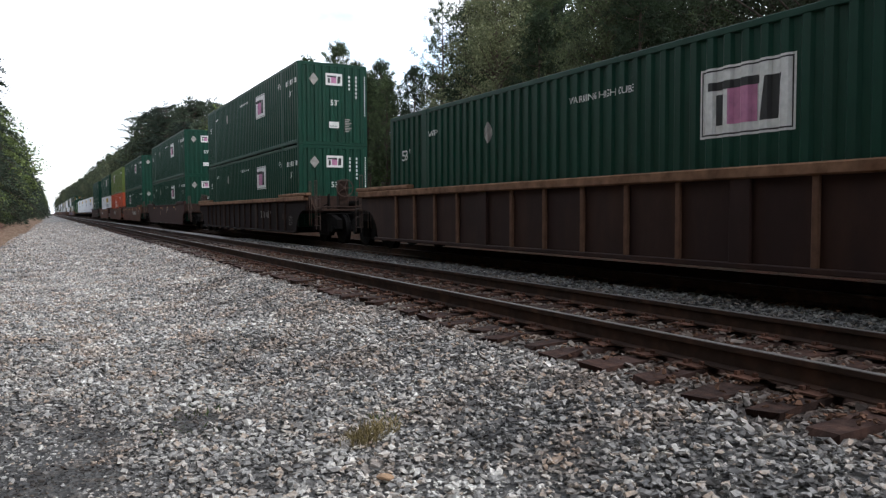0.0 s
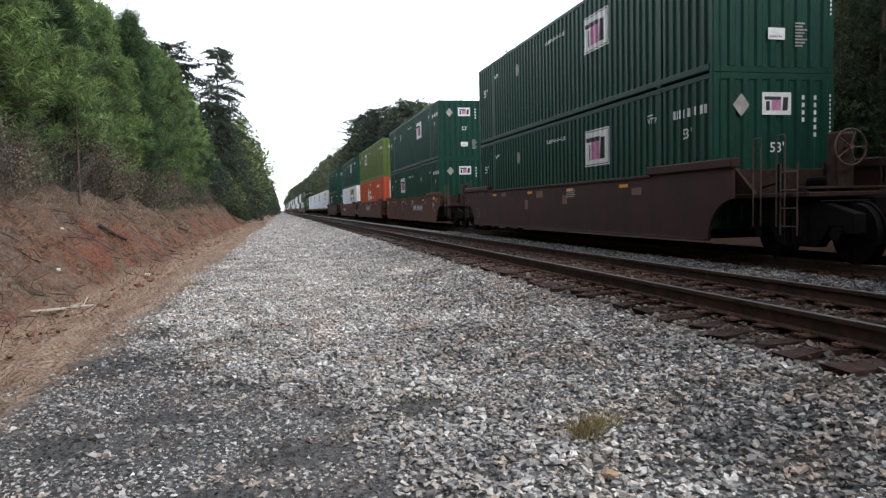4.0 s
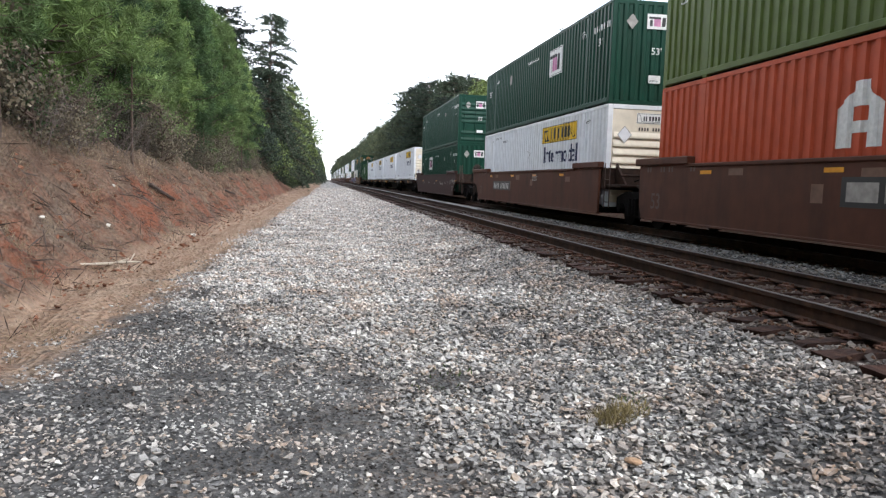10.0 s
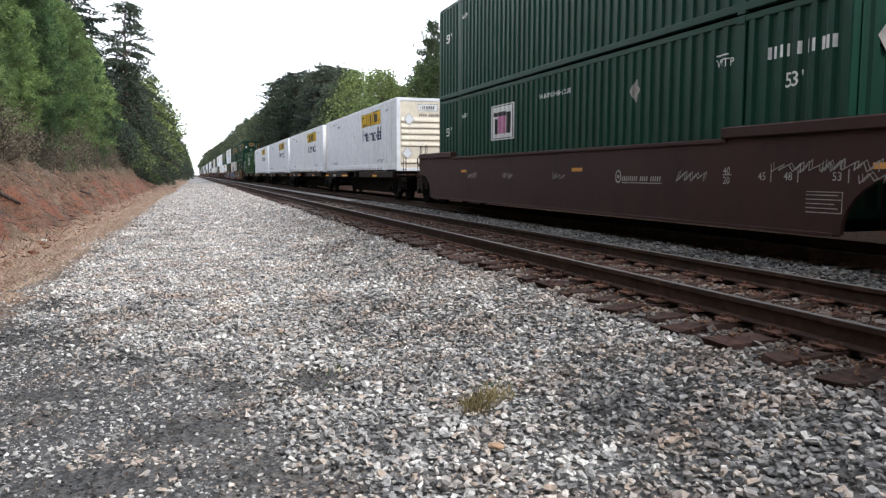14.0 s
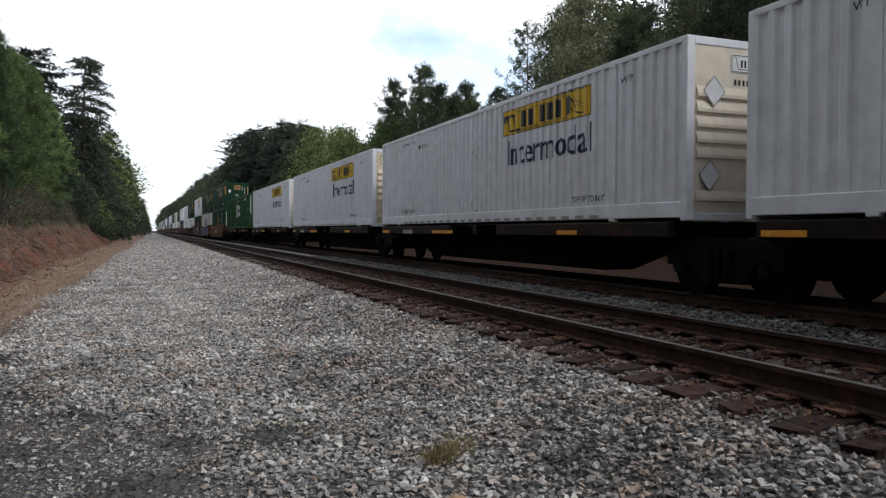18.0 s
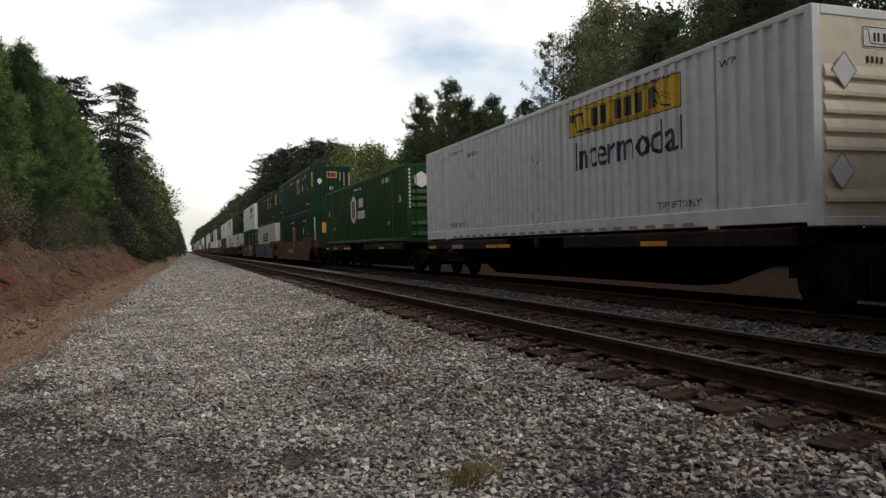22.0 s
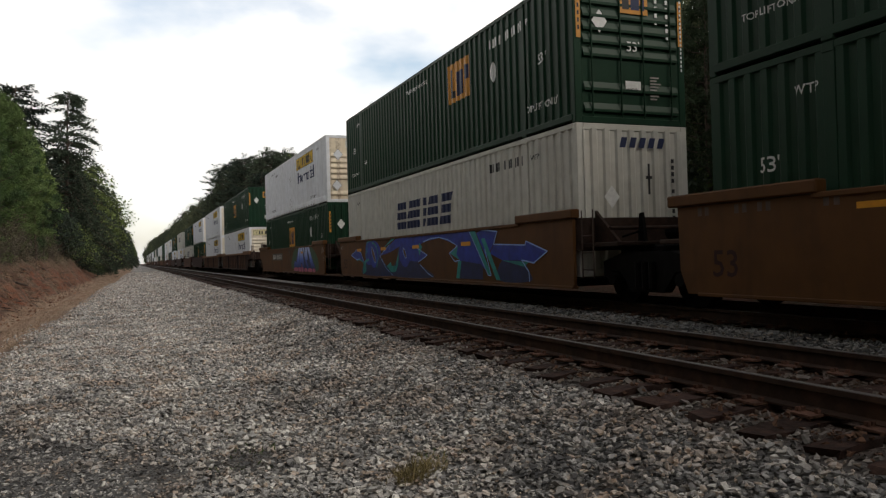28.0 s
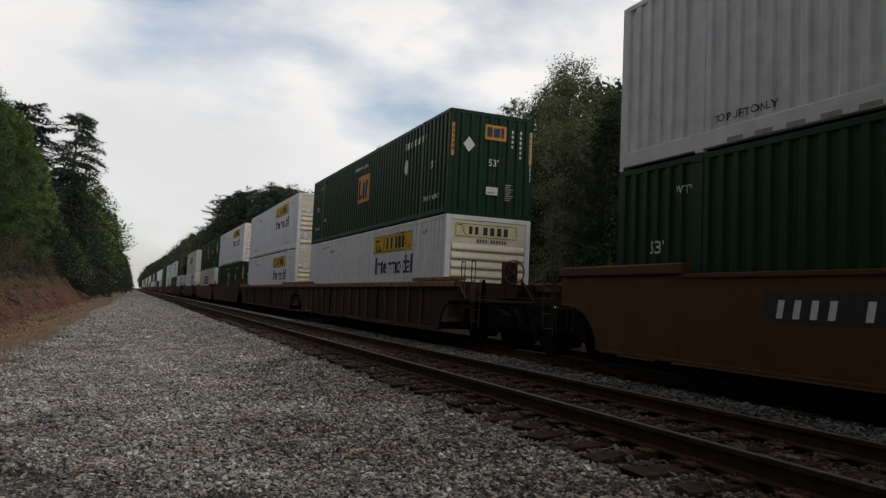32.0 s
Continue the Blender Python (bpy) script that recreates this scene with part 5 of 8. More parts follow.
def stencil_row(c):
    """Faded load figures, scribbles and a railway badge in a row along the top of the side."""
    fig = lambda name, text, y, z: car_mark(c, name, ("st", text), lambda: glyphs(text, 0.155), M["faded"], y, z)
    fig("load_figure", "40", 1.97, 1.04)
    fig("load_figure", "20", 1.97, 0.90)
    for text, y in (("45", 1.24), ("48", 0.76), ("53", -0.04)):
        fig("load_figure", text, y, 0.96)
        car_mark(c, "figure_bar", "stfb", lambda: polygons([rect(0, 0, 0.018, 0.17)]), M["faded"], y - 0.24, 0.93)
    car_mark(c, "figure_bar", "stfh", lambda: polygons([rect(0, 0, 0.20, 0.014)]), M["faded"], 1.98, 1.025)
    car_mark(c, "logo_badge", "stbg", lambda: polygons(ring(0.12, 0.1, 0.07, 0.09, 0.035, 16) + [rect(0.08, 0.07, 0.16, 0.13)]), M["faded"], 4.98, 0.9, label="faded white railway badge")
    car_mark(c, "logo_bar", "stlb", lambda: polygons(bars(8, 0.065, 0.085, 0.3, lean=0.02) + bars(4, 0.065, 0.085, 0.3, u=0.58, lean=0.02) + bars(5, 0.065, 0.085, 0.3, u=0.90, lean=0.02) + [rect(0, -0.04, 1.24, -0.025)]), M["faded"], 4.74, 0.92)
    for y, n, sd in ((7.6, 4, 1), (3.14, 5, 2), (1.05, 8, 3), (0.2, 6, 6), (-0.38, 3, 4), (10.4, 5, 5), (12.9, 5, 7)):
        rng = random.Random(sd)
        pts = [(0.07 + 0.16 * (k // 2) + rng.uniform(-0.04, 0.05), rng.uniform(0, 0.05) if k % 2 else rng.uniform(0.10, 0.17)) for k in range(n * 2)]
        car_mark(c, "spray_tag", ("scrb", sd), lambda: polygons(stroke(pts, 0.014) + stroke([(u + 0.05, v + 0.02) for u, v in pts[::-1]], 0.011)), M["faded"], y, 1.05 if sd in (3, 6) else 0.92, 0.005, "faded scribble")
    car_mark(c, "stencil_box", "stbx", lambda: polygons([rect(0, i * 0.055, 0.56 - 0.05 * (i % 3), i * 0.055 + 0.012) for i in range(5)] + [rect(0, 0.262, 0.58, 0.272), rect(0.565, 0, 0.577, 0.262)]), M["faded"], 0.36, 0.55)
    for y in (13.4, 6.66, -0.62):
        car_mark(c, "reflector", "refs", lambda: polygons([rect(0, 0, 0.45, 0.075)]), M["amber"], y, 1.10, label="grimy amber reflector strip")


def faded_logo(c):
    stripes = [rect(0.22, 0.03 + i * 0.038, 0.50, 0.05 + i * 0.038) for i in range(5)] + [rect(0.80, 0.03 + i * 0.038, 1.06, 0.05 + i * 0.038) for i in range(5)]
    car_mark(c, "logo_shape", "fls", lambda: polygons([rect(0.06, 0, 0.20, 0.26, 0.05), rect(0.0, 0.20, 0.55, 0.27), rect(0.50, 0, 0.63, 0.20), rect(1.02, 0, 1.26, 0.27, 0.10), rect(1.26, 0, 1.46, 0.10), rect(1.30, 0.16, 1.52, 0.27)] + stripes), M["dimwhite"], 4.37, 0.79, label="faded white logo")
    car_mark(c, "worn_patch", "flp", lambda: polygons([rect(0, 0, 0.55, 0.19)]), M["sootpost"], 1.30, 0.75)
    car_mark(c, "stencil_frame", "flb", lambda: polygons([rect(0, 0, 0.40, 0.014), rect(0, 0.27, 0.40, 0.284), rect(0, 0.014, 0.014, 0.27), rect(0.386, 0.014, 0.40, 0.27), rect(0.014, 0.06, 0.386, 0.072), rect(0.27, 0.072, 0.28, 0.27)] + [rect(0.05, 0.10 + 0.05 * i, 0.16 + 0.03 * (i % 2), 0.115 + 0.05 * i) for i in range(3)]), M["dimwhite"], 0.46, 0.55, label="outlined white stencil box")


def brand_panel(c, y=9.4):
    car_mark(c, "logo_panel", "ttxp", lambda: polygons([rect(0, 0, 2.5, 0.45)]), M["k"], y, 0.82, label="black logo panel")
    car_mark(c, "logo_bar", "ttxb", lambda: polygons([rect(0.12, 0.08, 0.78, 0.37), rect(0.90, 0.08, 1.56, 0.37), rect(1.70, 0.08, 2.36, 0.37)]), M["faded"], y, 0.82, 0.008)


def ring(cu, cv, ru, rv, w, n=20):
    o = []
    for k in range(n):
        a, b = 2 * math.pi * k / n, 2 * math.pi * (k + 1) / n
        o.append([(cu + ru * math.cos(a), cv + rv * math.sin(a)), (cu + ru * math.cos(b), cv + rv * math.sin(b)), (cu + (ru + w) * math.cos(b), cv + (rv + w) * math.sin(b)), (cu + (ru + w) * math.cos(a), cv + (rv + w) * math.sin(a))])
    return o


def stroke(pts, w):
    """A painted line of width w through points."""
    o = []
    for (a, b), (c, d) in zip(pts, pts[1:]):
        du, dv = c - a, d - b
        k = w / 2 / max(1e-6, math.hypot(du, dv))
        nu, nv = -dv * k, du * k
        o.append([(a + nu, b + nv), (a - nu, b - nv), (c - nu, d - nv), (c + nu, d + nv)])
    return o


def rounded(pts, k=4):
    """A closed outline rounded through its corners."""
    out, n = [], len(pts)
    for i in range(n):
        p0, p1, p2, p3 = (pts[(i + d) % n] for d in (-1, 0, 1, 2))
        for t in (q / k for q in range(k)):
            out.append(tuple(0.5 * (2 * b + (c_ - a) * t + (2 * a - 5 * b + 4 * c_ - d) * t * t + (3 * b - a - 3 * c_ + d) * t ** 3) for a, b, c_, d in zip(p0, p1, p2, p3)))
    return out


def oval(cu, cv, ru, rv, n=22, tilt=0.0):
    c_, s_ = math.cos(tilt), math.sin(tilt)
    pts = [(ru * math.cos(2 * math.pi * k / n), rv * math.sin(2 * math.pi * k / n)) for k in range(n)]
    return [(cu + u * c_ - v * s_, cv + u * s_ + v * c_) for u, v in pts]


def fan_paint():
    """Spray paint that fades from pale at the top to deep blue below."""
    m = material("fading_blue_spray_paint", (0.2, 0.3, 0.7), 0.5)
    n, l = m.node_tree.nodes, m.node_tree.links
    co, sp, rp = n.new("ShaderNodeTexCoord"), n.new("ShaderNodeSeparateXYZ"), n.new("ShaderNodeValToRGB")
    e = rp.color_ramp.elements
    e[0].position, e[0].color = 0.2, (0.008, 0.03, 0.16, 1)
    e[1].position, e[1].color = 1.0, (0.50, 0.60, 0.86, 1)
    x = e.new(0.55)
    x.color = (0.06, 0.14, 0.52, 1)
    l.new(co.outputs["Object"], sp.inputs[0])
    l.new(sp.outputs["Z"], rp.inputs[0])
    l.new(rp.outputs[0], n["Principled BSDF"].inputs["Base Color"])
    return m


def graffiti_blue(c):
    """A long piece in blue and teal over the ochre side, with arrows at both ends."""
    y, z = 14.72, 0.36
    deep = [rounded([(1.2, 0), (1.35, 0.35), (2.0, 0.5), (3.2, 0.55), (3.7, 0.35), (4.4, 0)]), rounded([(4.4, 0), (4.9, 0.5), (5.2, 0.95), (6.3, 0.95), (6.7, 0.4), (7.9, 0)]), [(9.5, 0), (9.6, 0.44), (10.6, 0.6), (11.0, 0.3), (11.0, 0)], rounded([(11.8, 0), (12.0, 0.45), (12.9, 0.42), (13.2, 0.2), (13.22, 0)])]
    blue = [[(-0.28, 0.67), (0.45, 0.86), (1.0, 0.74), (1.35, 0.42), (0.9, 0.55), (0.45, 0.52)], rounded([(1.6, 0.4), (1.7, 1.1), (2.6, 1.15), (3.2, 0.9), (3.2, 0.6), (2.6, 0.35)]), [(3.2, 0.62), (4.2, 0.95), (5.0, 1.17), (7.2, 1.17), (7.2, 0.97), (6.6, 0.8), (5.2, 0.9), (4.4, 0.75)], [(7.2, 1.17), (10.3, 1.17), (10.6, 0.95), (9.6, 0.82), (8.4, 1.05), (7.2, 0.97)], [(9.05, 0.64), (9.6, 0.82), (10.6, 0.95), (11.3, 0.15), (10.9, 0.35), (9.7, 0.45)], [(6.0, 0.8), (6.63, 0.82), (7.5, 0.6), (6.78, 0.42), (6.0, 0.45)], [(10.7, 1.08), (11.0, 1.15), (11.8, 1.08), (11.6, 0.8), (11.2, 0.5)], [(11.6, 0.78), (13.07, 0.74), (13.1, 0.82), (13.96, 0.61), (13.4, 0.39), (13.1, 0.43), (12.0, 0.44), (11.4, 0.6)]]
    teal = [[(10.3, 1.16), (10.62, 1.16), (11.42, 0.14), (11.3, 0.1)], [(10.95, 0.95), (11.15, 0.95), (11.9, 0), (11.7, 0)], [(1.2, 0), (1.3, 0.3), (1.55, 0.45), (1.6, 0.1)], [(3.5, 0.85), (4.9, 1.17), (4.5, 1.17)], [(4.7, 0.1), (4.9, 0.5), (5.1, 0.75), (5.0, 0.3)], [(9.45, 0), (9.6, 0.44), (9.8, 0.44), (9.65, 0)], [(9.1, 0.63), (9.6, 0.8), (9.5, 0.6), (9.7, 0.45)], [(12.0, 0.44), (13.2, 0.4), (13.0, 0.3)], [(3.9, 0.3), (4.3, 0.42), (4.4, 0.3), (4.9, 0.3), (4.8, 0.12), (4.3, 0.1)], [(6.9, 0.95), (7.1, 0.85), (6.9, 0.6), (6.75, 0.8)]]
    line = stroke([(-0.28, 0.67), (0.45, 0.87), (1.0, 0.75), (1.36, 0.42)], 0.03) + stroke([(-0.28, 0.67), (0.45, 0.51), (0.9, 0.54)], 0.03) + stroke(oval(2.5, 0.66, 0.34, 0.12, tilt=-0.85) + [oval(2.5, 0.66, 0.34, 0.12, tilt=-0.85)[0]], 0.03) + stroke([(3.2, 0.62), (4.2, 0.96), (4.2, 0.74)], 0.025) + stroke([(3.2, 0.62), (3.9, 0.2), (4.5, 0.0)], 0.025) + stroke([(7.2, 0.97), (7.8, 1.05), (8.4, 1.06), (9.0, 0.98), (9.58, 0.81), (9.05, 0.63), (9.4, 0.42), (9.7, 0.45)], 0.028) + stroke([(6.63, 0.83), (7.5, 0.6), (6.78, 0.41)], 0.025) + stroke([(6.9, 0.35), (7.5, 0.1), (7.9, 0.0)], 0.025) + stroke([(10.3, 1.16), (11.3, 0.1), (11.45, 0.1), (11.15, 0.7)], 0.028) + stroke([(11.0, 1.15), (11.8, 1.08), (11.6, 0.8), (13.07, 0.75), (13.1, 0.83), (13.96, 0.61), (13.4, 0.38), (13.1, 0.42), (12.9, 0.44), (13.2, 0.2), (13.22, 0)], 0.028) + stroke(oval(5.65, 0.68, 0.20, 0.085, tilt=-0.8) + [oval(5.65, 0.68, 0.20, 0.085, tilt=-0.8)[0]], 0.028)
    car_mark(c, "spray_shadow", "gb0", lambda: polygons(deep), M["deep"], y, z, 0.003, "dark blue sprayed shapes")
    car_mark(c, "spray_fill", "gb1", lambda: polygons(blue), M["blue"], y, z, 0.006, "blue sprayed shapes")
    car_mark(c, "spray_trim", "gb2", lambda: polygons(teal), M["teal"], y, z, 0.009, "teal sprayed shapes")
    rims = stroke(bend((1.25, 0.0), (1.3, 0.3), (1.5, 0.44), (1.95, 0.5)), 0.085) + stroke([(1.62, 0.55), (1.62, 0.76), (1.74, 0.76), (1.78, 1.12), (2.3, 1.16)], 0.06) + stroke(bend((2.35, 1.08), (2.8, 0.95), (3.0, 0.6), (2.8, 0.25)), 0.06) + stroke(bend((0.45, 0.50), (0.95, 0.50), (1.35, 0.36)), 0.05)
    car_mark(c, "spray_rim", "gb6", lambda: polygons(rims), M["teal"], y, z, 0.0125, "teal sprayed rims")
    car_mark(c, "spray_core", "gb4", lambda: polygons([oval(5.65, 0.68, 0.5, 0.42), oval(2.5, 0.64, 0.40, 0.42, tilt=0.3)]), M["blue"], y, z, 0.010, "blue sprayed ovals")
    car_mark(c, "spray_hole", "gb5", lambda: polygons([oval(5.65, 0.68, 0.19, 0.07, tilt=-0.8), oval(2.5, 0.66, 0.32, 0.10, tilt=-0.85)]), M["patch"], y, z, 0.012, "dark sprayed ovals")
    car_mark(c, "spray_line", "gb3", lambda: polygons(line), M["sky"], y, z, 0.014, "pale sprayed outlines")
    for yy in (14.2, 11.4, 8.4, 4.9):
        car_mark(c, "reflector", "refl", lambda: polygons([rect(0, 0, 0.55, 0.10)]), M["reflect"], yy, 1.16, 0.017, "amber reflector strip")
    car_mark(c, "size_number", "c53k", lambda: glyphs("53", 0.5), M["maroon"], 16.1, 0.55)
    car_mark(c, "load_limit", "c125", lambda: glyphs("125 T", 0.17), M["faded"], L_END, 1.28)


L_END = LENGTH + 0.42


def graffiti_fan(c):
    """A fan of strokes that fade from pale to deep blue, over a pink band."""
    y, z = 7.3, 0.36
    fan = M.setdefault("fan", fan_paint())
    low = [rounded([(0.95, 0.02), (1.0, 0.16), (1.7, 0.18), (1.9, 0.03)]), rounded([(2.05, 0.0), (2.05, 0.17), (2.5, 0.18), (2.6, 0.0)]), rounded([(2.75, 0.0), (2.8, 0.3), (3.0, 0.3), (3.2, 0.0)]), rounded([(3.4, 0.0), (3.5, 0.15), (3.9, 0.15), (4.0, 0.0)]), rounded([(4.2, 0.0), (4.3, 0.14), (4.9, 0.15), (5.0, 0.0)]), rounded([(5.2, 0.0), (5.2, 0.13), (5.6, 0.13), (5.7, 0.0)])]
    top = [[(2.2, 1.16), (2.52, 1.16), (2.12, 0.2), (0.85, 0.17), (1.12, 0.5), (1.3, 0.5), (1.36, 0.43), (1.62, 0.45)], [(2.6, 1.16), (3.02, 1.16), (3.36, 0.2), (2.98, 0.2), (2.88, 0.42), (2.62, 0.42), (2.56, 0.2), (2.2, 0.2)], [(3.1, 1.16), (3.42, 1.16), (3.62, 0.74), (3.7, 1.16), (4.0, 1.16), (4.2, 0.56), (3.86, 0.52), (4.5, 0.16), (3.96, 0.16)], [(4.1, 1.16), (4.52, 1.16), (5.3, 0.38), (5.5, 0.34), (5.62, 0.17), (4.95, 0.16)]]
    car_mark(c, "spray_halo", "gf0", lambda: polygons([rounded([(0.2, 0.2), (0.5, 0.7), (1.2, 1.1), (2.2, 1.12), (1.2, 0.2)]), rounded([(4.6, 1.1), (5.6, 0.95), (6.3, 0.5), (6.3, 0.1), (5.4, 0.1)])]), M["spraygreen"], y, z, 0.003, "dark green sprayed haze")
    car_mark(c, "spray_shade", "gf1b", lambda: polygons([[(0.85, 0.0), (0.9, 0.2), (2.1, 1.1), (4.5, 1.1), (5.7, 0.2), (5.7, 0.0)]]), M["deep"], y, z, 0.005, "dark blue sprayed ground")
    car_mark(c, "spray_base", "gf1", lambda: polygons(low), M["spraypink"], y, z, 0.008, "pink sprayed band")
    car_mark(c, "spray_top", "gf3", lambda: polygons(top), fan, y, z, 0.011, "strokes fading from pale to deep blue")
    car_number(c, 12.5, 0.98)
    car_mark(c, "reflector", "refl", lambda: polygons([rect(0, 0, 0.55, 0.10)]), M["reflect"], 4.65, 1.22, 0.016, "amber reflector strip")
    tag = stroke([(0, 0), (0.1, 0.3), (0.22, 0.05), (0.3, 0.33), (0.45, 0.1), (0.6, 0.3)], 0.022) + stroke([(0.3, -0.25), (0.5, -0.05), (0.65, -0.3), (0.8, -0.02)], 0.022)
    car_mark(c, "spray_tag", "gft", lambda: polygons(tag), M["faded"], 0.35, 1.12, 0.006, "small scrawled tag")
    car_mark(c, "spray_tag", "gft", lambda: polygons(tag), M["k"], 7.9, 1.12, 0.006, "small scrawled tag")


def bend(*pts):
    """A smooth open line through points."""
    pts = [pts[0], *pts, pts[-1]]
    out = []
    for p0, p1, p2, p3 in zip(pts, pts[1:], pts[2:], pts[3:]):
        for t in (0.0, 0.25, 0.5, 0.75):
            out.append(tuple(0.5 * (2 * b + (c_ - a) * t + (2 * a - 5 * b + 4 * c_ - d) * t * t + (3 * b - a - 3 * c_ + d) * t ** 3) for a, b, c_, d in zip(p0, p1, p2, p3)))
    return out + [pts[-1]]


def scrawl(c):
    """Five bulging letters sprayed as a black outline on the brown side."""
    w = 0.045
    first = stroke(bend((1.55, -0.03), (1.5, 0.25), (1.56, 0.8), (1.62, 1.08), (1.84, 1.2), (2.08, 1.14), (2.2, 0.93)), w) + stroke(bend((1.97, 0.81), (2.56, 0.88), (2.68, 0.6), (2.66, 0.27), (2.23, 0.22)), w) + stroke([(1.6, 0.58), (1.98, 0.71)], w)
    second = stroke(bend((2.2, 0.91), (2.4, 1.13), (2.7, 1.22), (3.1, 1.15), (3.23, 0.75), (3.12, 0.58), (3.35, 0.53)), w) + stroke([(2.92, 0.99), (2.95, 0.79)], w) + stroke(bend((2.92, 0.37), (3.07, 0.38), (3.17, 0.1)), w)
    third = stroke(bend((3.23, 1.09), (3.43, 1.22), (3.7, 1.12), (3.69, 0.9), (3.5, 0.95)), w) + stroke(bend((3.69, 0.9), (3.87, 1.12), (4.07, 1.21), (4.22, 1.0), (4.3, 0.47), (4.38, 0.12)), w) + stroke(bend((4.38, 0.12), (4.54, -0.02), (4.78, 0.08), (4.9, 0.3)), w) + stroke(bend((3.52, 0.64), (3.66, 0.72), (3.79, 0.72)), w)
    fourth = stroke(bend((4.3, 1.13), (4.49, 1.19), (4.71, 1.13), (4.84, 0.93)), w) + stroke(bend((4.55, 0.78), (4.85, 0.9), (5.14, 0.96), (5.3, 0.75), (5.45, 0.4), (5.54, 0.05)), w)
    fifth = stroke(bend((5.14, 0.97), (5.21, 1.13), (5.42, 1.2), (5.7, 1.15), (5.84, 0.9)), w) + stroke(bend((5.6, 0.79), (5.9, 0.87), (6.2, 0.87), (6.28, 0.6), (6.38, 0.25)), w) + stroke([(6.38, 0.24), (5.97, 0.23), (5.95, 0.07)], w) + stroke([(5.24, 0.55), (5.67, 0.62)], w) + stroke(bend((6.22, 0.18), (6.31, 0.06), (6.34, -0.03)), w)
    for i, shape in enumerate((first, second, third, fourth, fifth)):
        car_mark(c, "sprayed_letter", ("scr", i), lambda: polygons(shape), M["spraydark"], 15.6, 0.36, 0.005 + 0.0004 * i, "black outline of a bulging sprayed letter")
    for y, z, wd, h, m in ((16.2, 1.26, 0.5, 0.17, "amber"), (12.92, 1.18, 0.45, 0.28, "patch"), (10.38, 1.14, 0.55, 0.22, "patch"), (9.63, 0.82, 0.2, 0.1, "patch")):
        car_mark(c, "paint_patch", ("scp", wd, m), lambda: polygons([rect(0, 0, wd, h)]), M[m], y, z, 0.003, "faded paint patch")
    side_marks(c)
    car_number(c, 6.04, 0.86, True)
    car_mark(c, "amber_plate", "bigam", lambda: polygons([rect(0, 0, 0.44, 0.15)]), M["reflect"], 0.52, 1.36, 0.006, "amber reflector plate")
    car_mark(c, "paint_patch", "palep", lambda: polygons([rect(0, 0, 0.54, 0.2)]), M["patch"], 0.03, 1.25, 0.003, "faded tan paint patch")
    tag = stroke([(0, 0.1), (0.04, 0.32), (0.02, 0.2), (0.12, 0.3), (0.05, 0.2), (0.14, 0.08)], 0.018) + ring(0.22, 0.2, 0.05, 0.09, 0.018, 10) + stroke([(0.32, 0.08), (0.33, 0.3), (0.42, 0.28), (0.34, 0.18), (0.44, 0.08)], 0.018) + stroke([(0.05, 0.0), (0.3, 0.03), (0.62, -0.12), (0.75, -0.22)], 0.014) + stroke([(0.52, 0.1), (0.58, 0.2), (0.62, 0.08)], 0.014)
    car_mark(c, "spray_tag", "tagd", lambda: polygons(tag), M["w"], 0.70, 0.92, 0.006, "white scrawled tag")


